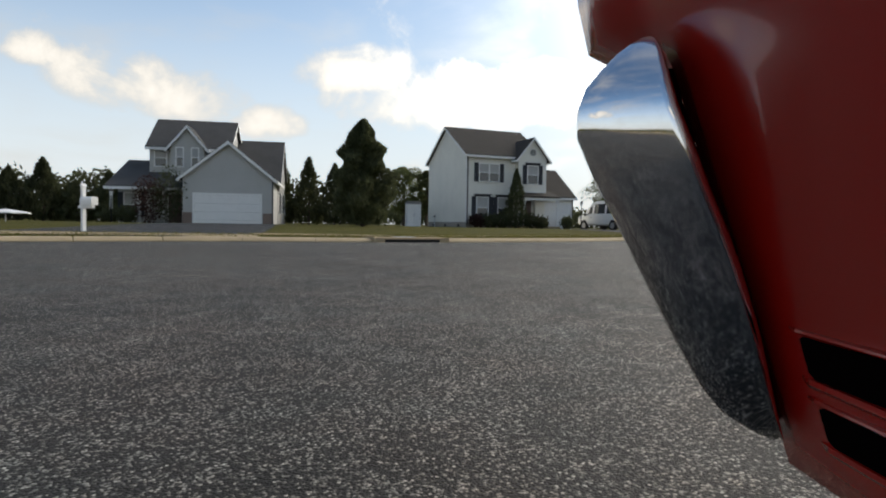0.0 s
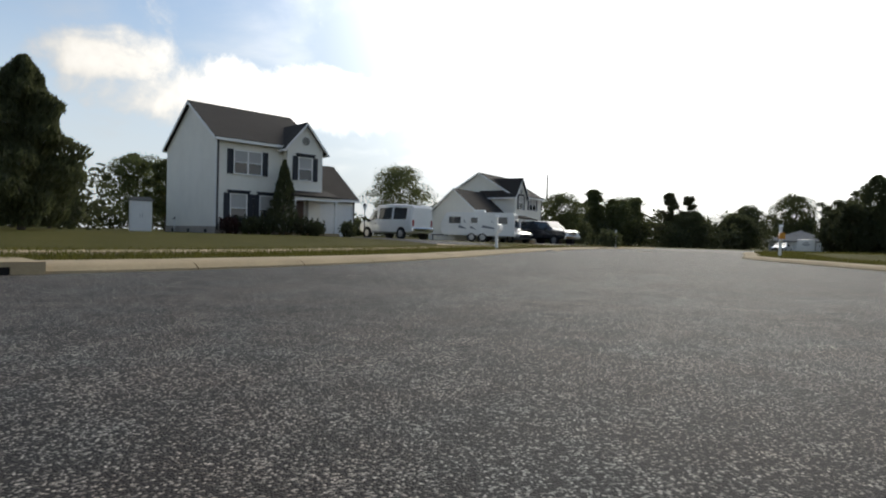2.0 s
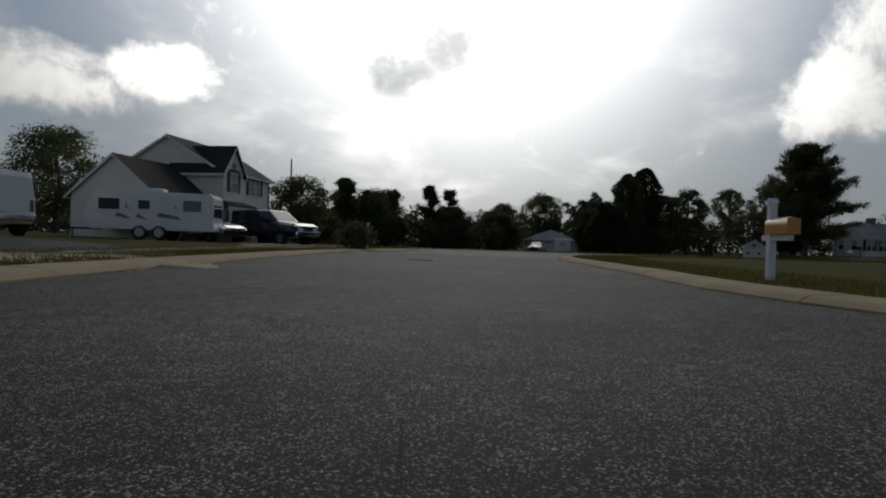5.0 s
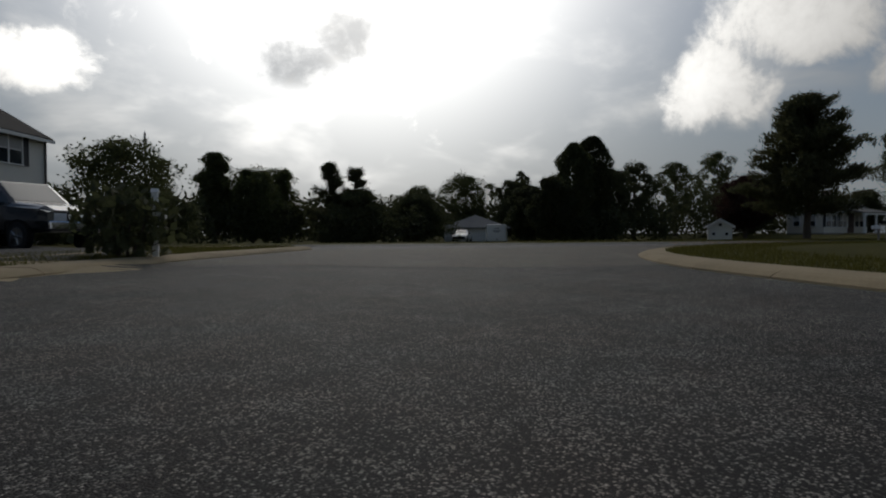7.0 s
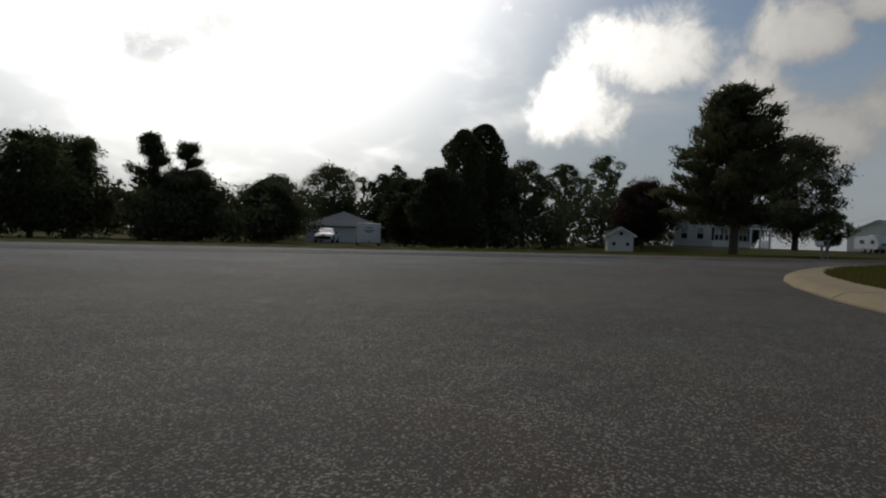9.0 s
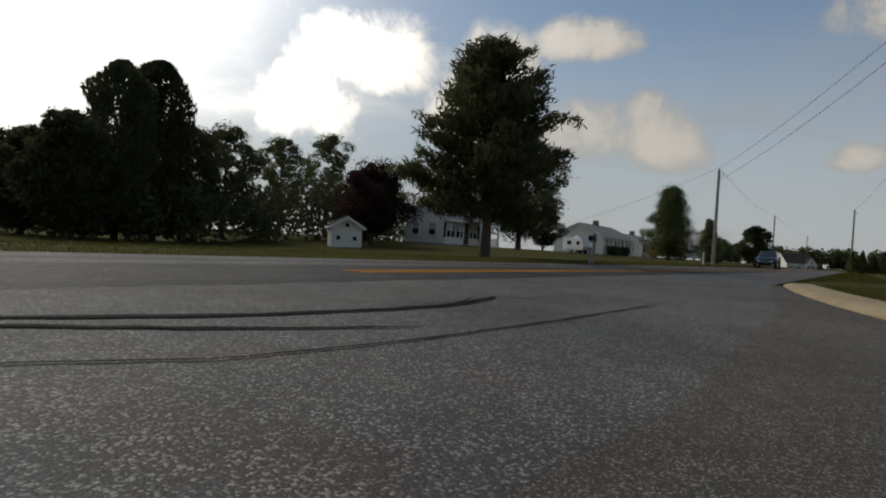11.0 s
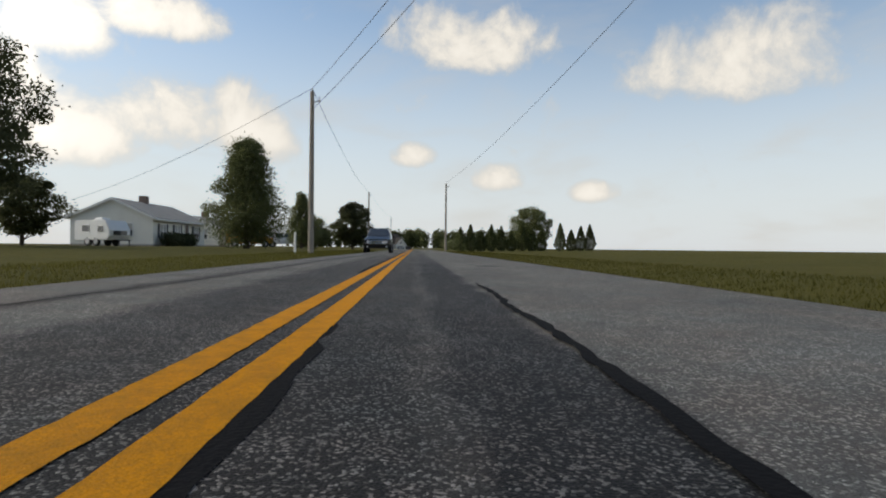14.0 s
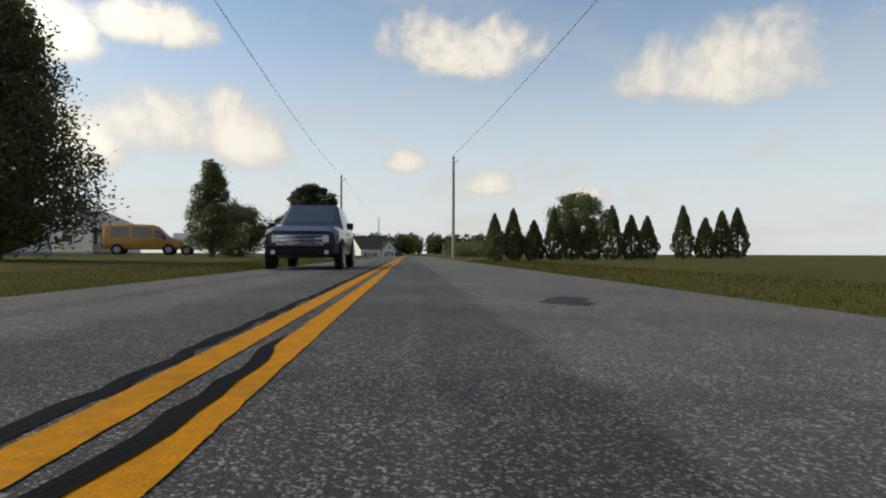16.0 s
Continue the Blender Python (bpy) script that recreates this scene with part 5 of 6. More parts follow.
class Shell:
    """A vehicle body skinned through stations (x, half width, floor, belt, top, half width at the top)."""

    def __init__(self, stations):
        self.st = stations

    def at(self, x):
        st = self.st
        for a, b in zip(st, st[1:]):
            if a[0] <= x <= b[0]:
                u = (x - a[0]) / (b[0] - a[0])
                return [a[k] + (b[k] - a[k]) * u for k in range(6)]
        return list(st[0] if x < st[0][0] else st[-1])

    def mesh(self):
        bm = bmesh.new()
        rings = []
        for x, w, z0, zb, zt, wt in self.st:
            half = [(w * 0.86, z0), (w * 0.98, z0 + 0.1), (w, (z0 + zb) / 2), (w * 0.985, zb), (wt, zt - 0.04), (wt * 0.88, zt)]
            rings.append([Vector((x, -y, z)) for y, z in half] + [Vector((x, y, z)) for y, z in reversed(half)])
        loft(bm, rings)
        bmesh.ops.bevel(bm, geom=[e for e in bm.edges if e.calc_face_angle(0) > 0.5], offset=0.025, segments=2, affect="EDGES")
        return bm

    def side(self, x0, x1, f0, f1, sgn, out=0.006, steps=5):
        """A panel on the side between belt and top, slightly proud."""
        bm = bmesh.new()
        rows = []
        for k in range(steps + 1):
            x = x0 + (x1 - x0) * k / steps
            _, w, z0, zb, zt, wt = self.at(x)
            pts = []
            for f, o in ((f0, -0.02), (f0, out), (f1, out), (f1, -0.02)):
                y = w * 0.985 + (wt - w * 0.985) * f + o
                pts.append((x, sgn * y, zb + (zt - 0.04 - zb) * f))
            rows.append(pts)
        return loft(bm, rows)

    def across(self, x0, x1, inset, out=0.008):
        """A panel over the top between two stations (a windscreen), slightly proud."""
        bm = bmesh.new()
        a, b = self.at(x0), self.at(x1)
        d = Vector((x1 - x0, 0, b[4] - a[4])).normalized()
        nrm = Vector((-d.z, 0, d.x)) * (1 if d.x > 0 else -1)
        if nrm.z < 0:
            nrm = -nrm
        q = []
        for s in (a, b):
            for sg in (-1, 1):
                q.append(Vector((s[0], sg * s[5] * inset, s[4])) + nrm * out)
        v = [bm.verts.new(p) for p in q] + [bm.verts.new(p - nrm * 0.03) for p in q]
        for f in ((0, 1, 3, 2), (4, 6, 7, 5), (0, 2, 6, 4), (1, 5, 7, 3), (0, 4, 5, 1), (2, 3, 7, 6)):
            bm.faces.new([v[i] for i in f])
        return bm


def vehicle(name, x, y, turn, label, paint, stations, wheels, r, glass, screens, extras=(), z=0.0, category="car", trim=True):
    t = thing(name, x, y, z, turn, label, category)
    sh = Shell(stations)
    body = part("body", sh.mesh(), paint, t, smooth=False)
    for x0, x1, f0, f1 in glass:
        for sgn in (-1, 1):
            part("side_window", sh.side(x0, x1, f0, f1, sgn), M_GLASS, body)
    for x0, x1, inset, kind in screens:
        part(kind, sh.across(x0, x1, inset), M_GLASS, body)
    W = max(s[1] for s in stations)
    for wx in wheels:
        for sgn in (-1, 1):
            # black disc paints the dark wheel well; no opening is cut in the body
            arch = bmesh.new()
            rod(arch, (wx, sgn * (W - 0.06), r * 1.02), (wx, sgn * (W + 0.008), r * 1.02), r * 1.16, sides=24)
            part("wheel_arch", arch, M_RUBBER, body)
            wheel(t, wx, sgn * (W - 0.08), r, 0.22, sgn)
    front, rear = stations[-1], stations[0]
    for sgn in (-1, 1):
        lamp = boxed(front[0] - 0.12, front[0] + 0.03, sgn * front[1] * 0.62 - 0.17, sgn * front[1] * 0.62 + 0.17, front[3] - 0.22, front[3] - 0.03, bevel=0.02)
        part("headlight", lamp, M_LAMP, body, "clear glass headlight")
        tail = boxed(rear[0] - 0.02, rear[0] + 0.1, sgn * rear[1] * 0.86 - 0.07, sgn * rear[1] * 0.86 + 0.07, rear[3] - 0.35, rear[3] + 0.05, bevel=0.02)
        part("tail_light", tail, M_TAIL, body, "red tail light")
        at = next((g[1] for g in glass), 0.5)
        st = sh.at(at)
        part("mirror", boxed(at - 0.08, at + 0.06, sgn * (st[1] + 0.02), sgn * (st[1] + 0.2), st[3] + 0.02, st[3] + 0.2, bevel=0.03) if sgn > 0 else boxed(at - 0.08, at + 0.06, -(st[1] + 0.2), -(st[1] + 0.02), st[3] + 0.02, st[3] + 0.2, bevel=0.03), M_RUBBER, body)
        part("door_handle", boxed(at - 0.75, at - 0.55, sgn * st[1] - 0.02, sgn * st[1] + 0.02, st[3] - 0.12, st[3] - 0.08), M_RUBBER, body)
    fb = boxed(front[0] - 0.16, front[0] + 0.07, -front[1] * 0.98, front[1] * 0.98, front[2] + 0.02, front[2] + 0.26, bevel=0.04)
    part("front_bumper", fb, M_RUBBER if trim else M_CHROME, body)
    rb = boxed(rear[0] - 0.09, rear[0] + 0.12, -rear[1] * 0.98, rear[1] * 0.98, rear[2] + 0.02, rear[2] + 0.26, bevel=0.04)
    part("rear_bumper", rb, M_CHROME if not trim else M_RUBBER, body)
    gr = bmesh.new()
    for k in range(4):
        zz = front[2] + 0.3 + k * (front[3] - front[2] - 0.38) / 4
        box(gr, front[0] - 0.02, front[0] + 0.04, -front[1] * 0.4, front[1] * 0.4, zz, zz + 0.05)
    part("grille", gr, M_CHROME, body, "bright barred grille")
    plate = boxed(rear[0] - 0.1, rear[0] - 0.085, -0.16, 0.16, rear[2] + 0.28, rear[2] + 0.42)
    part("number_plate", plate, M_TRIM, body)
    return t


VAN = [(-2.7, 0.92, 0.5, 1.2, 2.02, 0.78), (-2.6, 0.98, 0.42, 1.2, 2.2, 0.82), (-1.0, 1.0, 0.38, 1.2, 2.3, 0.84), (0.7, 1.0, 0.38, 1.2, 2.26, 0.84),
       (1.05, 1.0, 0.38, 1.18, 2.12, 0.84), (1.85, 0.99, 0.38, 1.05, 1.3, 0.88), (2.55, 0.95, 0.42, 0.95, 1.16, 0.84), (2.7, 0.9, 0.46, 0.9, 1.05, 0.8)]
vehicle("van", 13.3, 46.6, 113.0, "white conversion van with dark windows parked on the drive", M_WHITE_PAINT, VAN, (-1.75, 1.75), 0.37,
        [(0.75, 1.5, 0.1, 0.72), (-0.75, 0.55, 0.08, 0.82), (-2.2, -0.95, 0.08, 0.82)], [(1.1, 1.78, 0.86, "windscreen")], trim=False, category="van",
        z=level(13.3, 46.6))
part("pinstripe", boxed(-2.4, 1.6, -1.012, -1.006, 0.72, 0.8), M_DECAL, bpy.data.objects["van"], "grey stripe along the side")

SEDAN = [(-2.25, 0.78, 0.4, 0.85, 0.95, 0.66), (-2.1, 0.86, 0.3, 0.9, 1.02, 0.7), (-1.5, 0.88, 0.25, 0.92, 1.06, 0.7), (-0.75, 0.88, 0.25, 0.92, 1.4, 0.58),
         (0.25, 0.88, 0.25, 0.92, 1.42, 0.58), (1.15, 0.88, 0.25, 0.88, 1.0, 0.7), (2.0, 0.84, 0.28, 0.78, 0.86, 0.66), (2.25, 0.74, 0.36, 0.66, 0.72, 0.6)]
vehicle("car", 23.6, 50.2, -74.0, "silver saloon car parked on the drive", M_SILVER, SEDAN, (-1.35, 1.4), 0.31,
        [(-0.2, 0.7, 0.12, 0.88), (-1.15, -0.28, 0.12, 0.88)], [(0.35, 1.1, 0.84, "windscreen"), (-1.45, -0.85, 0.84, "rear_window")], z=level(24.2, 50.4))

TRUCK = [(-2.7, 0.92, 0.55, 1.15, 1.3, 0.8), (-2.55, 0.96, 0.48, 1.2, 1.82, 0.74), (-1.0, 0.97, 0.45, 1.2, 1.9, 0.76), (0.45, 0.97, 0.45, 1.2, 1.88, 0.76),
         (1.2, 0.97, 0.45, 1.16, 1.3, 0.84), (2.3, 0.95, 0.48, 1.08, 1.18, 0.82), (2.6, 0.9, 0.52, 1.0, 1.05, 0.78)]
vehicle("sport_utility_vehicle", 26.9, 49.4, -74.0, "dark sport utility vehicle parked on the drive", M_DARK_PAINT, TRUCK, (-1.55, 1.6), 0.38,
        [(-0.1, 0.75, 0.12, 0.86), (-1.15, -0.2, 0.12, 0.86), (-2.35, -1.25, 0.12, 0.86)], [(0.52, 1.15, 0.86, "windscreen"), (-2.68, -2.56, 0.8, "rear_window")], trim=False, z=level(28.4, 50.0))

CROSS = [(-2.3, 0.86, 0.42, 0.95, 1.15, 0.72), (-2.15, 0.93, 0.32, 1.05, 1.64, 0.66), (-1.3, 0.96, 0.28, 1.06, 1.8, 0.68), (0.15, 0.96, 0.28, 1.06, 1.79, 0.68),
         (1.05, 0.96, 0.28, 1.05, 1.2, 0.8), (1.95, 0.93, 0.3, 0.98, 1.1, 0.8), (2.28, 0.86, 0.36, 0.9, 0.98, 0.76)]


def oncoming():
    x, y = road_at(77.5, 2.15)
    t = vehicle("sport_utility_vehicle", x, y, math.degrees(math.atan2(-RU.y, -RU.x)), "dark blue crossover on the road with a broad chrome grille", M_BLUE_PAINT, CROSS, (-1.4, 1.45), 0.37,
                [(-0.2, 0.62, 0.12, 0.86), (-1.2, -0.28, 0.12, 0.86), (-1.95, -1.28, 0.14, 0.84)], [(0.25, 1.0, 0.86, "windscreen")], z=0.006)
    body = next(c for c in t.children if c.name.startswith("body"))
    for k in range(3):
        part("grille_bar", boxed(2.26, 2.385 - 0.02 * k, -0.58, 0.58, 0.60 + k * 0.1, 0.675 + k * 0.1, bevel=0.016), M_CHROME, body, "broad chrome grille bar")
    for sgn in (-1, 1):
        rod_bm = rodded((2.3, sgn * 0.66, 0.44), (2.37, sgn * 0.66, 0.44), 0.055, sides=12)
        part("fog_light", rod_bm, M_LAMP, body)
        part("roof_rail", rodded((-1.6, sgn * 0.56, 1.73), (0.0, sgn * 0.56, 1.73), 0.018), M_STEEL, body)


oncoming()
px, py = road_at(107.0, 19.6)
vehicle("van", px, py, -112.0, "orange-yellow passenger van parked beside the pale garage", M_BUS_YELLOW, VAN, (-1.75, 1.75), 0.37,
        [(0.75, 1.5, 0.1, 0.72), (-0.75, 0.55, 0.08, 0.82), (-2.2, -0.95, 0.08, 0.82)], [(1.1, 1.78, 0.86, "windscreen")], z=level(px, py), category="van")
px, py = road_at(111.5, 16.4)
vehicle("pickup_truck", px, py, -112.0, "white pickup truck parked beside an orange-yellow van", M_WHITE_PAINT, TRUCK, (-1.55, 1.6), 0.38,
        [(-0.1, 0.75, 0.12, 0.86), (-1.15, -0.2, 0.12, 0.86)], [(0.52, 1.15, 0.86, "windscreen")], z=level(px, py), category="truck")
px, py = 77.0, 68.3
vehicle("car", px, py, 205.0, "white saloon car parked beside the low garage", M_WHITE_PAINT, SEDAN, (-1.35, 1.4), 0.31,
        [(-0.2, 0.7, 0.12, 0.88), (-1.15, -0.28, 0.12, 0.88)], [(0.35, 1.1, 0.84, "windscreen"), (-1.45, -0.85, 0.84, "rear_window")], z=level(px, py))


def camper(name, x, y, turn, label, L, H, W, windows, decals, z, tongue=True):
    t = thing(name, x, y, z, turn, label, "trailer")
    bm = bmesh.new()
    prism(bm, [(-L / 2, 0.45), (L / 2 - 0.25, 0.45), (L / 2, 0.8), (L / 2, H * 0.62), (L / 2 - 0.45, H), (-L / 2 + 0.12, H), (-L / 2, H - 0.15)], "y", -W / 2, W / 2)
    bmesh.ops.bevel(bm, geom=bm.edges[:], offset=0.05, segments=2, affect="EDGES")
    body = part("body", bm, M_WHITE_PAINT, t)
    for u, zz, w, h in windows:
        for sgn in (-1, 1):
            a, b = sorted((sgn * (W / 2 - 0.02), sgn * (W / 2 + 0.02)))
            fr = part("window", boxed(u - w / 2 - 0.04, u + w / 2 + 0.04, a, b, zz - 0.04, zz + h + 0.04), M_TRIM, body)
            a, b = sorted((sgn * (W / 2 + 0.02), sgn * (W / 2 + 0.028)))
            part("pane", boxed(u - w / 2, u + w / 2, a, b, zz, zz + h), M_GLASS, fr)
    for u, zz, w, h in decals:
        for sgn in (-1, 1):
            a, b = sorted((sgn * W / 2, sgn * (W / 2 + 0.008)))
            d = bmesh.new()
            prism(d, [(u - w / 2, zz), (u + w / 2, zz + h * 0.4), (u + w / 2 - 0.1, zz + h), (u - w / 2 + 0.2, zz + h * 0.5)], "y", a, b)
            part("decal", d, M_DECAL, body, "grey swoosh decal")
    fr = boxed(L / 2 - 0.01, L / 2 + 0.02, -W * 0.32, W * 0.32, H * 0.42, H * 0.6)
    part("front_window", fr, M_GLASS, body)
    part("rear_window", boxed(-L / 2 - 0.02, -L / 2 + 0.01, -W * 0.36, W * 0.36, H * 0.52, H * 0.78), M_GLASS, body)
    part("roof_unit", boxed(-0.4, 0.4, -0.35, 0.35, H, H + 0.22, bevel=0.05), M_TRIM, body)
    for wx in (-0.45, 0.4):
        for sgn in (-1, 1):
            wheel(t, wx, sgn * (W / 2 - 0.1), 0.34, 0.2, sgn)
    if tongue:
        h = bmesh.new()
        rod(h, (L / 2 - 0.2, 0.5, 0.45), (L / 2 + 1.0, 0, 0.45), 0.04)
        rod(h, (L / 2 - 0.2, -0.5, 0.45), (L / 2 + 1.0, 0, 0.45), 0.04)
        rod(h, (L / 2 + 0.9, 0, 0.45), (L / 2 + 0.9, 0, 0.0), 0.035)
        part("hitch", h, M_RUBBER, t)
    return t


camper("travel_trailer", 20.9, 49.4, 143.0, "white travel trailer with grey swoosh decals beside the drive", 5.6, 2.2, 2.1,
       [(-1.9, 1.35, 0.8, 0.5), (0.2, 1.4, 0.5, 0.4), (1.7, 1.35, 0.9, 0.5)], [(-0.9, 0.95, 1.1, 0.3), (0.3, 0.9, 0.5, 0.3), (1.1, 0.92, 0.7, 0.3), (0.9, 1.35, 0.3, 0.35), (-1.2, 1.4, 0.25, 0.3)], level(20.9, 49.4))
px, py = road_at(80.5, 23.5)
camper("camper_trailer", px, py, -150.0, "small pale camper trailer on the lawn beside the house", 3.6, 1.95, 1.9, [(-0.6, 1.1, 0.7, 0.45), (0.9, 1.1, 0.5, 0.4)], [], level(px, py))


def red_truck():
    """The red pickup beside the start: its chrome bumper end, fender side and vented lower panel close to the eye."""
    t = thing("pickup_truck", 0, 0, 0, 0, "glossy red pickup truck with a chrome wrap-around bumper", "truck")
    side = [(0.185, 0.37), (0.20, 0.338), (0.235, 0.326), (0.30, 0.304), (0.36, 0.285), (0.42, 0.265), (0.475, 0.247), (0.52, 0.232),
            (0.56, 0.219), (0.585, 0.207), (0.607, 0.196), (0.66, 0.186), (0.75, 0.18), (0.9, 0.19), (1.0, 0.25)]
    tip = {0.607: 0.166, 0.66: 0.153, 0.75: 0.142, 0.9: 0.155, 1.0: 0.22}
    bm = bmesh.new()
    rows = []
    for y, low, flare in ((0.74, 0.07, 0.6), (0.71, 0.045, 0.9), (0.66, 0.035, 1.0), (0.60, 0.03, 1.0), (0.572, 0.026, 0.75), (0.558, 0.006, 0.4), (0.55, 0.0, 0.25),
                          (0.52, 0.0, 0.1), (0.45, 0.0, 0.0), (0.30, 0.006, 0.0), (0.0, 0.02, 0.0), (-0.6, 0.03, 0.0), (-2.2, 0.03, 0.0), (-4.6, 0.04, 0.0), (-4.75, 0.11, 0.0)):
        ring = []
        for z, x in side:
            if z in tip:
                x = x + (tip[z] - x) * flare + (low if y > 0.7 or y < 0.4 else 0.0)
            else:
                x = x + low
            ring.append((x, y, z))
        rows.append(ring + [(2.0 - x, yy, z) for x, yy, z in reversed(ring)])
    loft(bm, rows)
    body = part("body", bm, M_RED, t, smooth=True)
    # bumper end: a chrome blade, domed at its top, that tapers down and leans under
    blade = [(0.587, 0.182, 0.190, 0.003), (0.580, 0.170, 0.193, 0.012), (0.572, 0.160, 0.195, 0.020), (0.558, 0.146, 0.197, 0.030), (0.54, 0.132, 0.200, 0.040), (0.52, 0.125, 0.205, 0.046),
             (0.50, 0.126, 0.213, 0.049), (0.475, 0.137, 0.223, 0.050), (0.45, 0.149, 0.234, 0.048), (0.42, 0.166, 0.248, 0.047), (0.39, 0.181, 0.261, 0.044),
             (0.36, 0.197, 0.272, 0.041), (0.33, 0.213, 0.283, 0.037), (0.30, 0.230, 0.292, 0.032), (0.275, 0.245, 0.301, 0.025), (0.255, 0.262, 0.309, 0.016), (0.243, 0.280, 0.315, 0.008), (0.230, 0.306, 0.320, 0.001)]
    bm = bmesh.new()
    rows = []
    for z, x0, x1, d in blade:
        ring = []
        for u in (0.0, 0.015, 0.04, 0.08, 0.14, 0.22, 0.32, 0.44, 0.56, 0.68, 0.8, 0.89, 0.95, 0.98, 1.0):
            ring.append((x0 + (x1 - x0) * u, 0.53 - 0.8 * d * u * (1 - u ** 40) - 0.15 * d * (1 - (1 - u) ** 6) * (1 - u ** 40), z))
        rows.append(ring + [(x1 - 0.003, 0.566, z), (x0 + 0.006, 0.556, z)])
    loft(bm, rows)
    bumper = part("bumper", bm, M_CHROME, t, "chrome wrap-around bumper end", smooth=True)
    part("edge_trim", loft(bmesh.new(), [[(x1 - 0.001, 0.546, z), (x1 + 0.003, 0.545, z), (x1 + 0.004, 0.566, z), (x1 - 0.001, 0.566, z)] for z, x0, x1, d in blade[1:]]), M_STEEL, bumper, "bright rolled bumper edge")
    # near-black plate paints the shade between the bumper end and the fender
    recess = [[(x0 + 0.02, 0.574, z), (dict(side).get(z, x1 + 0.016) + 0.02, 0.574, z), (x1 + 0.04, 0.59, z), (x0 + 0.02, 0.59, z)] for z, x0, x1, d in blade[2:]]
    part("bumper_recess", loft(bmesh.new(), recess), M_GAP_SHADE, t, "near-black plate painted as the shade behind the bumper end")

    def wall_x(z):
        for (z0, a), (z1, b) in zip(side, side[1:]):
            if z0 <= z <= z1:
                return a + (b - a) * (z - z0) / (z1 - z0)
        return side[0][1]

    # two air slots with raised red surrounds; near-black blocks paint the shade inside
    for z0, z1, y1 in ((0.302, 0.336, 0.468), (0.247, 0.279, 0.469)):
        slot_block = bmesh.new()
        loft(slot_block, [[(wall_x(z) - 0.0015, y, z), (wall_x(z) + 0.02, y, z), (wall_x(zz) + 0.02, y, zz), (wall_x(zz) - 0.0015, y, zz)] for y, z, zz in ((y1, z0 + 0.004, z1 - 0.003), (y1 - 0.006, z0, z1), (0.2, z0, z1))])
        slot = part("air_slot", slot_block, M_GAP_SHADE, body, "near-black block painted as the shade inside an air slot")
        for za, zb in ((z0 - 0.011, z0), (z1, z1 + 0.006)):
            m = (za + zb) / 2
            bar = loft(bmesh.new(), [[(wall_x(za) + 0.002, y, za), (wall_x(za) - out * 0.6, y, za + 0.002), (wall_x(m) - out, y, m), (wall_x(zb) - out * 0.6, y, zb - 0.001), (wall_x(zb) + 0.002, y, zb)]
                                     for y, out in ((y1 + 0.012, 0.0005), (y1, 0.004), (0.2, 0.007))])
            part("surround", bar, M_RED, slot, "raised red rim", smooth=False)
    for wx in (-0.9, -3.7):
        for sx, sg in ((0.42, -1), (1.58, 1)):
            w = bmesh.new()
            n = 22
            loft(w, [[(sx + o, wx + rr * math.cos(k * math.tau / n), 0.36 + rr * math.sin(k * math.tau / n)) for k in range(n)] for o, rr in ((-0.1, 0.24), (-0.1, 0.34), (0.0, 0.36), (0.1, 0.34), (0.1, 0.24))])
            tyre = part("tyre", w, M_TYRE, t)
            part("rim", rodded((sx - 0.08, wx, 0.36), (sx + 0.08, wx, 0.36), 0.23, sides=18), M_STEEL, tyre)
    cab = bmesh.new()
    prism(cab, [(-0.7, 1.04), (-1.3, 1.62), (-2.5, 1.66), (-2.75, 1.04)], "x", 0.3, 1.7)
    bmesh.ops.bevel(cab, geom=cab.edges[:], offset=0.05, segments=2, affect="EDGES")
    c = part("cab", cab, M_RED, t)
    for xx in (0.285, 1.70):
        g = bmesh.new()
        prism(g, [(-0.95, 1.1), (-1.38, 1.55), (-2.4, 1.58), (-2.6, 1.1)], "x", xx, xx + 0.018)
        part("side_window", g, M_GLASS, c)


red_truck()

# ---- further houses and sheds ----
ranch("house", 94.0, 34.2, -37.2, "small white house with pale roof and posted porch behind the pine", W=6.0, D=4.6, ze=2.75, zr=4.2, porch=True)
ranch("house", 119.3, 11.6, -37.2, "long white ranch house with pale grey roof", W=13.0, D=7.2, ze=2.75, zr=4.35)
fx, fy = road_at(106.0, 23.0)
ranch("house", fx, fy, -37.2, "pale low outbuilding with light grey roof beside parked vans", W=8.0, D=6.0, ze=2.4, zr=3.7)
fx, fy = road_at(150.0, 6.5)
two_storey("house", fx, fy, -100.0, "grey two-storey house far along the road", 0.8, z=-3.6)


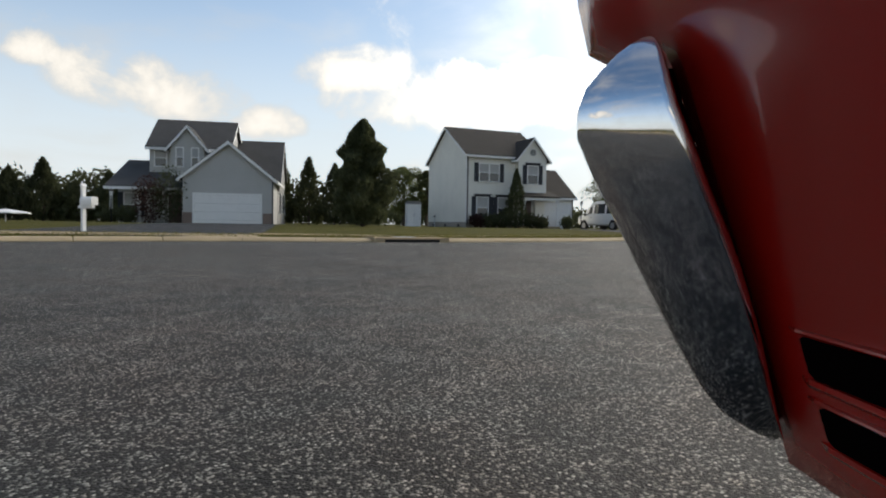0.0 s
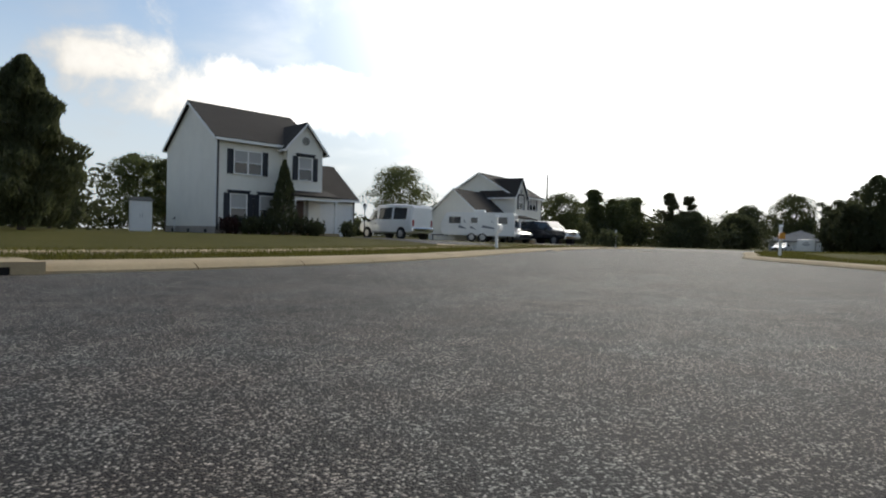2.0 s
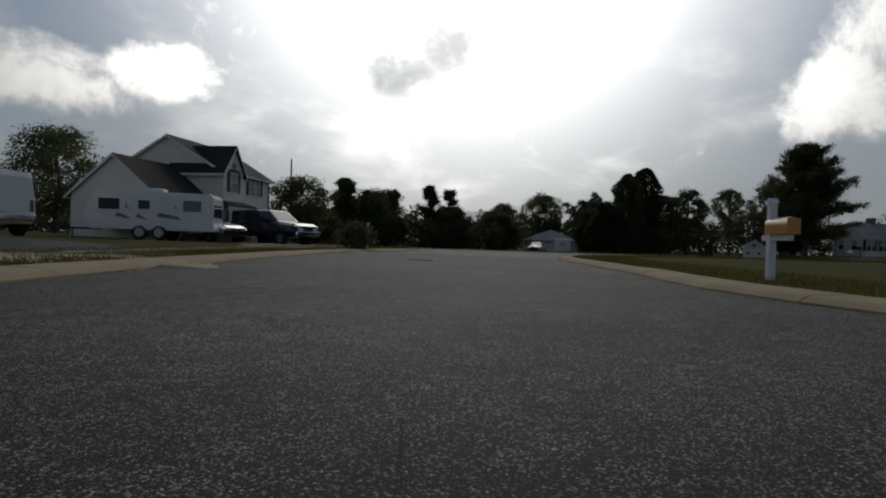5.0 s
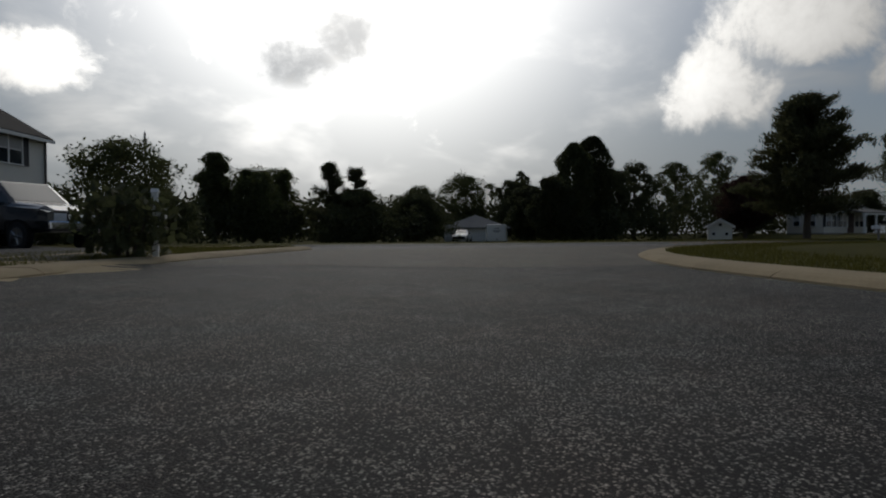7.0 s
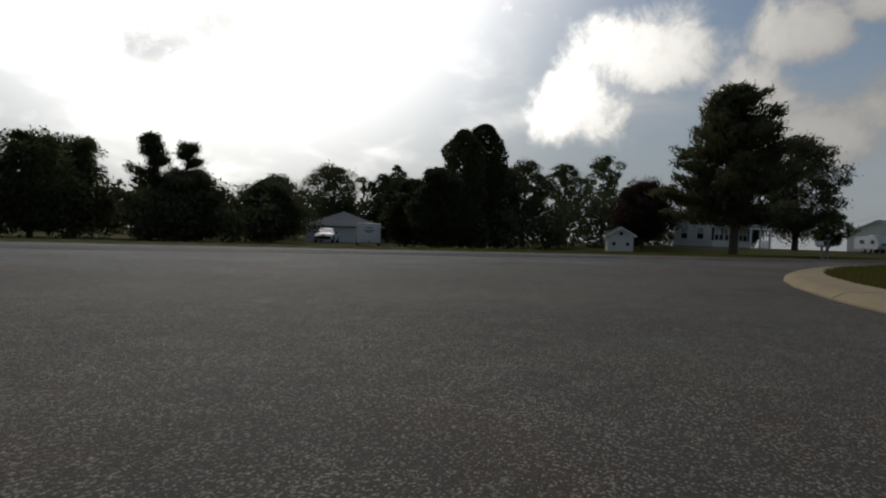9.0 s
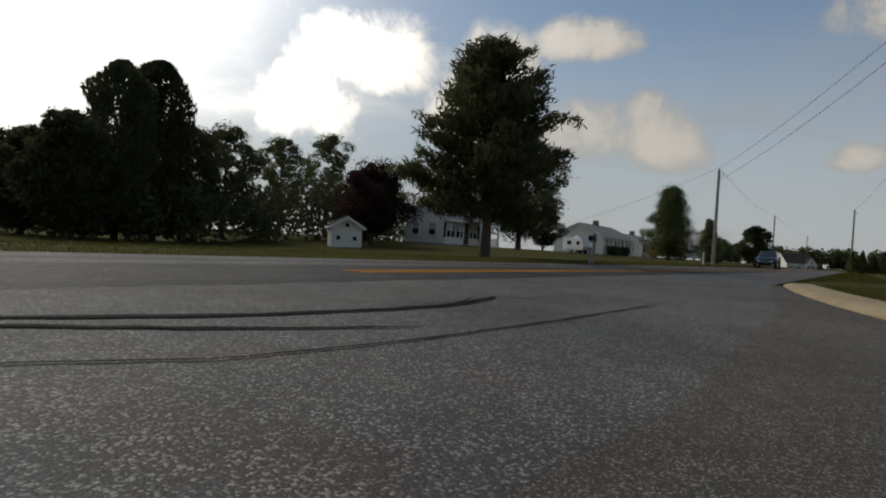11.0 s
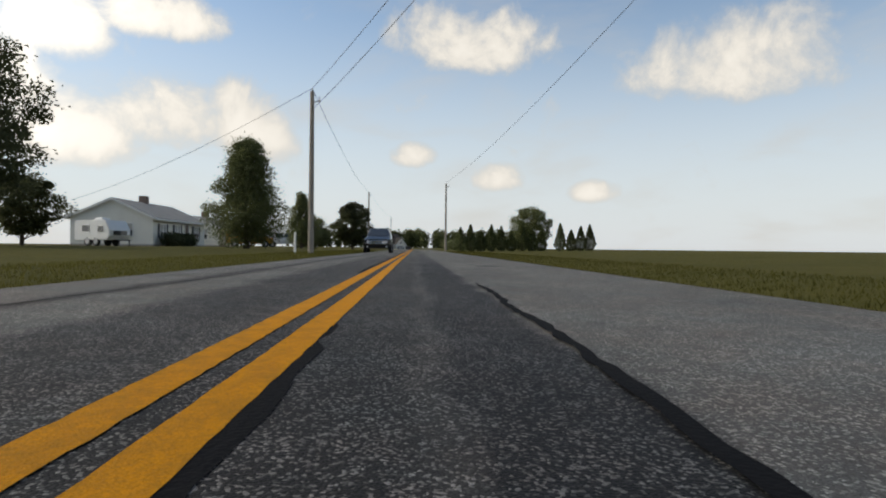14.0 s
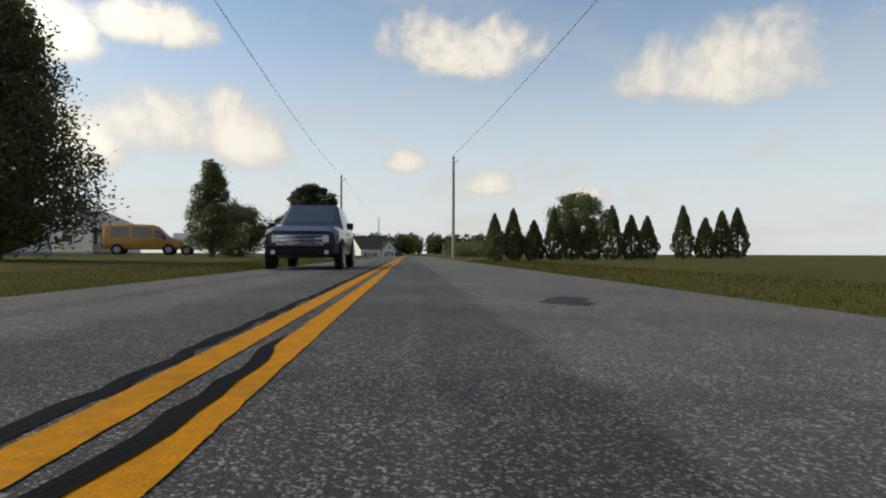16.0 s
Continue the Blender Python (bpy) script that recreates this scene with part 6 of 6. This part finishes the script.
def low_garage():
    g = thing("garage", 84.0, 71.0, -0.55, -56.0, "low grey garage with pale shallow roof", "garage")
    part("wall", boxed(-4, 4, 0, 7, -0.3, 1.75), M_SIDING_GREY, g)
    bm = bmesh.new()
    low = [bm.verts.new(p) for p in ((-4.4, -0.4, 1.7), (4.4, -0.4, 1.7), (4.4, 7.4, 1.7), (-4.4, 7.4, 1.7))]
    eave = [bm.verts.new((v.co.x, v.co.y, 1.85)) for v in low]
    ridge = [bm.verts.new((0, 2.9, 3.55)), bm.verts.new((0, 4.1, 3.55))]
    bm.faces.new(low)
    for k in range(4):
        bm.faces.new((low[k], low[(k + 1) % 4], eave[(k + 1) % 4], eave[k]))
    bm.faces.new((eave[0], eave[1], ridge[0]))
    bm.faces.new((eave[1], eave[2], ridge[1], ridge[0]))
    bm.faces.new((eave[2], eave[3], ridge[1]))
    bm.faces.new((eave[3], eave[0], ridge[0], ridge[1]))
    bmesh.ops.recalc_face_normals(bm, faces=bm.faces[:])
    part("roof", bm, M_SHINGLE_PALE, g, "pale shallow hipped roof")
    garage_door(g, "front", 0, 0.4, 0.0, 4.4, 1.7)


low_garage()


def cargo_trailer():
    t = thing("cargo_trailer", 70.2, 59.6, level(70.2, 59.6), -56.0, "white box cargo trailer with dark lettering bars", "trailer")
    body = part("body", boxed(-0.95, 0.95, -0.1, 2.6, 0.24, 1.85, bevel=0.05), M_WHITE_PAINT, t)
    for z, w in ((1.42, 0.5), (1.2, 0.8), (1.08, 0.5)):
        part("lettering_bar", boxed(-w / 2, w / 2, -0.108, -0.1, z, z + 0.08), M_DECAL, body)
    for sx in (-1, 1):
        tyre = bmesh.new()
        rod(tyre, (sx * 0.8, 1.3, 0.33), (sx * 0.97, 1.3, 0.33), 0.33, sides=20)
        part("tyre", tyre, M_TYRE, t)
    part("hitch", rodded((0, -0.1, 0.4), (0, -1.0, 0.4), 0.05), M_RUBBER, t)


cargo_trailer()


def white_shed():
    s = thing("shed", 77.8, 42.0, level(77.8, 42.0), -76.0, "white wooden shed with two small dark openings", "shed")
    gable_walls(s, 0, 1.95, 0, 2.2, -0.2, 1.3, 1.85, "y", M_SIDING)
    gable_roof(s, 0, 1.95, 0, 2.2, 1.3, 1.85, "y", M_SHINGLE, over=0.12)
    for u, z in ((0.45, 0.45), (1.5, 0.45), (0.98, 1.27)):
        w = part("window", boxed(u - 0.16, u + 0.16, -0.05, 0.0, z, z + 0.32), M_TRIM, s)
        part("pane", boxed(u - 0.12, u + 0.12, -0.06, -0.05, z + 0.04, z + 0.28), M_RUBBER, w)


white_shed()


def garden_shed(x, y, turn, w, h):
    s = thing("garden_shed", x, y, level(x, y), turn, "narrow white resin garden shed on the lawn", "shed")
    part("body", boxed(-w / 2, w / 2, 0, 0.9, -0.05, h, bevel=0.04), M_TRIM, s)
    bm = bmesh.new()
    prism(bm, [(-w / 2 - 0.08, h), (w / 2 + 0.08, h), (w / 2 - 0.1, h + 0.22), (-w / 2 + 0.1, h + 0.22)], "y", -0.08, 0.98)
    part("roof", bm, M_SHINGLE_PALE, s)
    for sg in (-1, 1):
        d = part("door", boxed(sg * w / 4 - w / 4 + 0.03, sg * w / 4 + w / 4 - 0.03, -0.03, 0.0, 0.06, h - 0.12), M_TRIM, s)
        part("handle", boxed(sg * 0.06 - 0.015, sg * 0.06 + 0.015, -0.06, -0.03, h * 0.45, h * 0.6), M_STEEL, d)


garden_shed(-2.0, 46.6, 10, 1.15, 1.75)
garden_shed(0.0, 49.5, 10, 0.8, 0.8)


# ---- posts, boxes, poles, wires ----
def mailbox(x, y, turn, h, label, post=M_TRIM, shell=None, lean=0.0, arm=True, up=0.52):
    m = thing("mailbox", x, y, level(x, y), turn, label, "mailbox")
    p = bmesh.new()
    prism(p, [(-0.042, -0.2), (0.042, -0.2), (0.042 + lean, h), (-0.042 + lean, h)], "x", -0.042, 0.042)
    part("post", p, post, m)
    c = bmesh.new()
    prism(c, [(-0.058 + lean, h), (0.058 + lean, h), (lean, h + 0.06)], "x", -0.058, 0.058)
    part("post_cap", c, post, m)
    if arm:
        part("arm", boxed(-0.035, 0.035, -0.42, 0.16, h * up, h * up + 0.07), post, m)
        b = bmesh.new()
        rows = []
        for yy in (-0.46, 0.02):
            ring = [(-0.078, yy, h * up + 0.075), (0.078, yy, h * up + 0.075)]
            for k in range(9):
                a = math.pi * k / 8
                ring.append((0.078 * math.cos(a), yy, h * up + 0.075 + 0.12 + 0.085 * math.sin(a)))
            rows.append(ring)
        loft(b, rows)
        box_part = part("box", b, shell or M_TRIM, m)
        part("door", boxed(-0.08, 0.08, -0.475, -0.462, h * up + 0.075, h * up + 0.075 + 0.19), shell or M_TRIM, box_part)
    return m


mailbox(-8.6, 14.4, 60, 1.12, "white mailbox on a white post at the kerb")
mailbox(10.0, 25.0, 140, 1.02, "white mailbox on a leaning white post at the kerb", lean=0.09)
mailbox(25.45, 38.95, 140, 1.05, "white mailbox on a white post beside a shrub")
mailbox(18.9, 22.2, -45, 0.98, "mailbox on a white post with a yellow newspaper tube", shell=M_BUS_YELLOW)
mx, my = road_at(32.6, 3.55)
mailbox(mx, my, -127, 0.85, "white mailbox on a grey post beside the road", post=M_WOOD, up=0.68)
mx, my = road_at(33.5, 3.75)
mailbox(mx, my, -127, 1.15, "black mailbox on a wooden post beside the road", post=M_WOOD, shell=M_RUBBER, up=0.74)
mx, my = 89.4, 12.4
mailbox(mx, my, 0, 0.98, "short white marker post beside the utility pole", arm=False)


def lamp_post(x, y, h, label):
    p = thing("lamp_post", x, y, level(x, y), 0, label, "lamp")
    part("pole", rodded((0, 0, -0.2), (0, 0, h), 0.035, 0.03, sides=10), M_RUBBER, p)
    lan = bmesh.new()
    loft(lan, [[(0.07 * math.cos(k * math.tau / 6), 0.07 * math.sin(k * math.tau / 6), h) for k in range(6)],
               [(0.12 * math.cos(k * math.tau / 6), 0.12 * math.sin(k * math.tau / 6), h + 0.26) for k in range(6)]])
    lantern = part("lantern", lan, M_LAMP, p, "glass lantern")
    cap = bmesh.new()
    loft(cap, [[(0.15 * math.cos(k * math.tau / 6), 0.15 * math.sin(k * math.tau / 6), h + 0.26) for k in range(6)],
               [(0.02 * math.cos(k * math.tau / 6), 0.02 * math.sin(k * math.tau / 6), h + 0.4) for k in range(6)]])
    part("cap", cap, M_RUBBER, lantern)


bx, by = beside(*HB, 8.9, -2.6)
lamp_post(bx, by, 1.75, "black lamp post on the lawn beside the white house")
bx, by = beside(*HA, -3.3, -1.4)
lamp_post(bx, by, 1.5, "black lamp post on the lawn before the porch")


def umbrella(x, y):
    u = thing("patio_umbrella", x, y, level(x, y), 0, "low white canopy standing on the lawn", "umbrella")
    part("pole", rodded((0, 0, -0.1), (0, 0, 1.2), 0.025), M_STEEL, u)
    bm = bmesh.new()
    n = 8
    loft(bm, [[(1.0 * math.cos(k * math.tau / n), 1.0 * math.sin(k * math.tau / n), 0.82) for k in range(n)],
              [(1.0 * math.cos(k * math.tau / n), 1.0 * math.sin(k * math.tau / n), 0.9) for k in range(n)],
              [(0.5 * math.cos(k * math.tau / n), 0.5 * math.sin(k * math.tau / n), 1.12) for k in range(n)],
              [(0.04 * math.cos(k * math.tau / n), 0.04 * math.sin(k * math.tau / n), 1.25) for k in range(n)]], caps=False)
    part("canopy", bm, M_CANVAS, u)
    u.scale = (0.9, 0.9, 0.42)
    for k in range(n):
        a = k * math.tau / n
        part("rib", rodded((0.95 * math.cos(a), 0.95 * math.sin(a), 0.85), (0, 0, 1.18), 0.01, sides=5), M_STEEL, u)


umbrella(-17.9, 24.6)


def utility_pole(x, y, h, label, arm=True, lean=0.0):
    p = thing("utility_pole", x, y, level(x, y), 0, label, "pole")
    part("shaft", rodded((0, 0, -0.5), (lean, 0, h), 0.15, 0.10, sides=12), M_WOOD, p)
    if arm:
        a = math.atan2(RN.y, RN.x)
        c = bmesh.new()
        rod(c, (lean, 0, h - 0.55), (lean - 0.35 * math.cos(a), -0.35 * math.sin(a), h - 0.45), 0.03)
        br = part("bracket", c, M_STEEL, p)
        part("insulator", rodded((lean - 0.35 * math.cos(a), -0.35 * math.sin(a), h - 0.47), (lean - 0.35 * math.cos(a), -0.35 * math.sin(a), h - 0.25), 0.05, 0.03), M_LAMP, br)
        part("insulator", rodded((lean, 0, h), (lean, 0, h + 0.18), 0.045, 0.03), M_LAMP, p)
    return Vector((x + lean, y, level(x, y) + h))


POLE_A = utility_pole(88.5, 12.0, 7.95, "tall weathered wooden utility pole beside the road")
POLE_B = utility_pole(121.8, -24.8, 8.9, "weathered wooden utility pole beside the road")
POLE_C = utility_pole(138.0, -23.2, 8.6, "weathered wooden utility pole far along the road")
POLE_D = utility_pole(53.1, 21.6, 9.85, "weathered wooden utility pole beside the road")
POLE_F = utility_pole(50.5, 88.0, 11.0, "thin distant utility pole behind the trees")
POLE_G = utility_pole(*road_at(205.0, 6.5), 9.0, "weathered wooden utility pole far along the road")


def wire(a, b, sag, name="power_wire", r=0.012):
    bm = bmesh.new()
    n = 16
    pts = [a.lerp(b, k / n) - Vector((0, 0, sag * 4 * (k / n) * (1 - k / n))) for k in range(n + 1)]
    way = (b - a).normalized()
    side = way.cross(Vector((0, 0, 1))).normalized()
    over = side.cross(way)
    loft(bm, [[p + side * r * math.cos(k * math.tau / 5) + over * r * math.sin(k * math.tau / 5) for k in range(5)] for p in pts])
    return tagged(put(bm, name, M_WIRE), "thin black overhead power wire between poles", "wire")


up = Vector((0, 0, 0.15))
wire(POLE_D + up, POLE_B + up, 1.2)
wire(POLE_D + up, POLE_A + up, 0.5)
wire(POLE_D - up * 4, POLE_A - up * 6, 0.5)
wire(POLE_A + up, Vector((119.0, 18.0, 4.0)), 0.5)
wire(POLE_A + up, POLE_C + up, 0.8)
wire(POLE_C + up, POLE_G + up, 0.8)


# ---- drives, paths, drains, marks ----
def paving(name, line, w0, w1, mat, label, category, lift=0.03):
    pts = tight([Vector(p) for p in line], 40)
    bm = bmesh.new()
    rows = []
    for i, p in enumerate(pts):
        d = (pts[min(i + 1, 39)] - pts[max(i - 1, 0)]).normalized()
        nrm = Vector((-d.y, d.x))
        w = (w0 + (w1 - w0) * i / 39) / 2
        rows.append([bm.verts.new((*(p + nrm * w * k / 2), level(*(p + nrm * w * k / 2)) + lift)) for k in range(-2, 3)])
    for a, b in zip(rows, rows[1:]):
        for k in range(4):
            bm.faces.new((a[k], a[k + 1], b[k + 1], b[k]))
    return tagged(put(bm, name, mat), label, category, kind="structure")


paving("driveway", [(-6.9, 12.0), (-9.0, 22.0), (-12.2, 35.6)], 6.0, 4.8, M_ROAD, "dark asphalt driveway up to the garage", "driveway")
paving("driveway", [(11.9, 26.9), (12.6, 36.0), (10.6, 47.0)], 5.0, 4.2, M_ROAD, "dark asphalt driveway with a parked van", "driveway")
paving("driveway", [(21.6, 36.2), (24.8, 43.0), (26.2, 50.8)], 4.6, 6.5, M_ROAD, "asphalt driveway with parked cars", "driveway")
for line, w in (([(-7.0, 11.2), (-7.6, 13.4)], 7.0), ([(-2.9, 13.6), (-3.2, 15.4)], 3.4), ([(11.6, 26.2), (12.2, 28.8)], 5.6), ([(21.2, 35.8), (22.4, 38.0)], 5.2), ([(29.8, 42.2), (30.6, 44.0)], 3.0)):
    p, q = Vector(line[0]), Vector(line[1])
    way = (q - p).normalized()
    line = [p + way * 0.95, q + way * 0.6]
    paving("drive_apron", line, w, w * 0.9, M_KERB, "pale concrete drive apron at the kerb", "apron", 0.035)


def offset(line, d):
    out = []
    for i, p in enumerate(line):
        t = (line[min(i + 1, len(line) - 1)] - line[max(i - 1, 0)]).normalized()
        out.append(p + Vector((-t.y, t.x)) * d)
    return out


walkway = [p for p in offset(KERB_LEFT, 2.3) if -4 < p.x < 27]
slabs = thing("sidewalk", 0, 0, 0, 0, "narrow concrete sidewalk slabs across the lawns", "sidewalk", kind="structure")
pts = tight(walkway, 34)
for a, b in zip(pts, pts[1:]):
    d = (b - a).normalized()
    nrm = Vector((-d.y, d.x)) * 0.4
    a2, b2 = a + d * 0.012, b - d * 0.012
    z = level(a.x, a.y) + 0.03
    bm = bmesh.new()
    rows = [[(*(p + nrm * k), z + o) for k, o in ((-1, -0.1), (-1, 0), (1, 0), (1, -0.1))] for p in (a2, b2)]
    part("slab", loft(bm, rows), M_KERB, slabs)


def storm_drain(x, y, turn):
    d = thing("storm_drain", x, y, 0, turn, "concrete kerb inlet with a dark slot and iron cover", "drain", kind="structure")
    bm = bmesh.new()
    box(bm, -0.95, 0.95, 0.0, 0.9, 0.10, 0.165)
    box(bm, -0.95, -0.7, 0.0, 0.9, -0.04, 0.10)
    box(bm, 0.7, 0.95, 0.0, 0.9, -0.04, 0.10)
    part("inlet_frame", bm, M_KERB, d)
    # solid black block paints the shade of the throat, which is not hollowed out
    part("inlet_throat", boxed(-0.7, 0.7, 0.02, 0.8, -0.04, 0.095), M_RUBBER, d, "solid black block painted as the shade in the throat")
    part("cover", rodded((0, 0.55, 0.165), (0, 0.55, 0.18), 0.28, sides=24), M_STEEL, d, "round iron cover")
    d.scale = (1.0, 1.0, 0.66)


storm_drain(-0.6, 13.9, 26)


def tar(points, width, seed, z=0.011, name="tar_seam", mat=None):
    rng = random.Random(seed)
    line = tight([Vector(p) for p in points], max(8, int(sum((Vector(b) - Vector(a)).length for a, b in zip(points, points[1:])) / max(0.12, 2.2 * width))))
    line = [p + Vector((rng.uniform(-1, 1), rng.uniform(-1, 1))) * width * 0.2 for p in line]
    ribbon(name, line, width, z, mat or M_TAR, "black tar-filled crack in the asphalt", "crack", rng, width * 0.17, True)


tar([(7.6, 15.7), (7.86, 16.0), (8.07, 16.38), (8.35, 16.7), (8.62, 17.12), (9.02, 17.6), (9.5, 18.16), (9.95, 18.9), (10.5, 19.55), (11.7, 20.9)], 0.012, 1, mat=M_LANE)
tar([road_at(*p) for p in MOUTH[3:8]], 0.05, 3, 0.0105)
tar([road_at(s, q) for s, q in ((7.0, -0.4), (9.0, -1.2), (10.98, -2.23), (11.79, -2.59), (12.8, -2.78), (13.4, -2.82), (13.92, -2.76), (14.21, -2.67), (14.41, -2.6), (14.5, -2.73), (14.56, -2.82), (14.6, -2.92))], 0.085, 4, 0.0105)
tar([road_at(s, q) for s, q in ((12.9, -2.68), (13.65, -2.74), (13.76, -2.72), (13.92, -2.63), (14.04, -2.58), (14.21, -2.59), (14.32, -2.63))], 0.024, 6, 0.0118)
tar([road_at(s, q) for s, q in ((13.0, -2.58), (13.4, -2.62), (13.58, -2.65), (13.7, -2.69))], 0.014, 16, 0.0112)
tar([road_at(s, q) for s, q in ((9.0, -1.5), (10.0, -1.85), (10.91, -2.45), (11.56, -2.93), (12.36, -3.34))], 0.06, 21, 0.0112)
tar([road_at(s, q) for s, q in ((9.5, -2.6), (10.69, -3.14), (11.2, -3.44), (12.06, -3.57), (13.47, -3.64), (15.57, -3.67))], 0.022, 22, 0.0108)
tar([road_at(s, q) for s, q in ((21.8, 1.78), (22.46, 1.7), (23.1, 1.61))], 0.05, 24, 0.0112)
tar([road_at(s, q) for s, q in ((21.5, 2.4), (23.1, 2.35), (24.8, 2.38))], 0.05, 25, 0.0112)
tar([road_at(s * 0.5, -1.08 - 0.006 * max(0.0, s - 60) + 0.02 * math.sin(s * 1.1)) for s in range(57, 82)], 0.06, 7, 0.0128)
tar([road_at(s * 0.5, -0.145 - 0.012 * math.sin(s * 0.9) + 0.012 * max(0, s - 65)) for s in range(56, 76)], 0.10, 8, 0.0066)
tar([road_at(s * 0.5, 0.385 + 0.008 * math.sin(s * 0.7)) for s in range(86, 180)], 0.08, 9, 0.0066)
tar([road_at(s * 0.25, 0.07 + 0.035 * math.sin(s * 0.5)) for s in range(240, 254)], 0.075, 10, 0.0125)
tar([road_at(s, 2.1 + 0.12 * math.sin(s * 0.4)) for s in range(28, 60)], 0.03, 11)


tar([tuple(p) for p in SEAM], 0.014, 12, 0.008)


def patch(x, y, r, seed, mat=None, z=0.0105, stretch=1.6, turn=0.0, label="dark worn patch in the asphalt"):
    """A worn patch with a frayed outline and loose crumbs round it."""
    rng = random.Random(seed)
    bm = bmesh.new()
    a0 = radians(turn)

    def at(u, w):
        return bm.verts.new((x + u * math.cos(a0) - w * math.sin(a0), y + u * math.sin(a0) + w * math.cos(a0), z))

    n = 110
    waves = [(k, rng.uniform(0, math.tau), 0.34 / k) for k in (2, 3, 4, 6, 9, 13, 19)]
    rim = []
    for k in range(n):
        a = k * math.tau / n
        rr = r * (0.8 + sum(h * math.sin(m * a + p) for m, p, h in waves) + rng.uniform(-0.07, 0.07))
        rim.append(at(rr * math.cos(a) * stretch, rr * math.sin(a)))
    middle = at(0, 0)
    for k in range(n):
        bm.faces.new((middle, rim[k], rim[(k + 1) % n]))
    for k in range(60):
        a, q = rng.uniform(0, math.tau), r * rng.uniform(0.9, 1.45)
        c, e = (q * math.cos(a) * stretch, q * math.sin(a)), r * rng.uniform(0.015, 0.06)
        bm.faces.new([at(c[0] + e * math.cos(j * 1.26) * rng.uniform(0.6, 1.5), c[1] + e * math.sin(j * 1.26) * rng.uniform(0.6, 1.3)) for j in range(5)])
    return tagged(put(bm, "patch", mat or M_LANE), label, "patch", kind="structure")


patch(-0.16, 8.35, 0.11, 1, M_ROAD)
patch(-0.45, 6.75, 0.09, 2, M_ROAD)
px, py = road_at(42.78, -0.75)
patch(px, py, 0.08, 3, M_TAR, 0.0125, 1.4)
for k, (s, q, r) in enumerate(((47.0, -2.1, 0.3), (65.4, -1.95, 0.3))):
    px, py = road_at(s, q)
    patch(px, py, r, 10 + k, M_ROAD, 0.0075 + 0.0004 * k, 1.9, -37)


def ring_cover(x, y):
    c = thing("manhole_cover", x, y, 0.0, 20, "round rusty iron manhole grate in a pale ring", "manhole", kind="structure")
    n = 40
    bm = bmesh.new()
    loops = [[bm.verts.new((r * math.cos(k * math.tau / n), r * math.sin(k * math.tau / n), z)) for k in range(n)] for r, z in ((0.34, -0.03), (0.34, 0.010), (0.30, 0.012), (0.30, -0.03))]
    for a, b in zip(loops, loops[1:]):
        for k in range(n):
            bm.faces.new((a[k], a[(k + 1) % n], b[(k + 1) % n], b[k]))
    part("frame_ring", bm, M_KERB, c, "pale worn ring")
    part("plate", rodded((0, 0, -0.03), (0, 0, 0.005), 0.30, sides=n), M_RUST, c)
    for axis in (0, 1):
        for k in range(-4, 5):
            v = k * 0.06
            half = math.sqrt(0.29**2 - v * v)
            top = 0.012 if axis else 0.0115
            part("rib", boxed(-half, half, v - 0.012, v + 0.012, 0.0, top) if axis else boxed(v - 0.012, v + 0.012, -half, half, 0.0, top), M_RUST, c)


ring_cover(20.4, 30.3)


# ---- grass along the edges ----
def grass_edge(name, places, seed, blade=0.07):
    rng = np.random.default_rng(seed)
    p = np.array(places)
    n = len(p)
    h = blade * rng.uniform(0.5, 1.5, n)
    a = rng.random(n) * math.tau
    lean = rng.normal(size=(n, 2)) * 0.35
    w = 0.006 * rng.uniform(0.8, 1.6, n)
    z = levels(p[:, 0], p[:, 1])
    base = np.column_stack([p, z - 0.01])
    side = np.column_stack([np.cos(a) * w, np.sin(a) * w, np.zeros(n)])
    tip = base + np.column_stack([lean * h[:, None], h])
    verts = np.stack([base - side, base + side, tip], 1).reshape(-1, 3)
    me = quick_mesh(name, verts, np.arange(3 * n).reshape(-1, 3), M_BLADE)
    tagged(new(name, me), "dry green lawn grass blades along the kerb", "grass", kind="stuff")


def strew(line, lo, hi, n, seed):
    rng = np.random.default_rng(seed)
    pts = tight([Vector(p) for p in line], 400)
    out = []
    for k in range(n):
        i = int(rng.integers(0, 398))
        d = (pts[i + 1] - pts[i]).normalized()
        p = pts[i].lerp(pts[i + 1], rng.random()) + Vector((-d.y, d.x)) * (lo + (hi - lo) * rng.random() ** 1.5)
        out.append((p.x, p.y))
    return out


grass_edge("grass", strew([p for p in KERB_LEFT if p.y > 8], 0.48, 3.0, 60000, 1), 1)
grass_edge("grass", strew([p for p in KERB_RIGHT if p.y > 12], -0.48, -2.5, 26000, 2), 2)
grass_edge("grass", strew([road_at(10, EDGE_L), road_at(95, EDGE_L)], -0.02, 2.6, 60000, 3), 3, 0.06)
grass_edge("grass", strew([road_at(30, EDGE_R), road_at(95, EDGE_R)], 0.02, -2.4, 40000, 4), 4, 0.05)
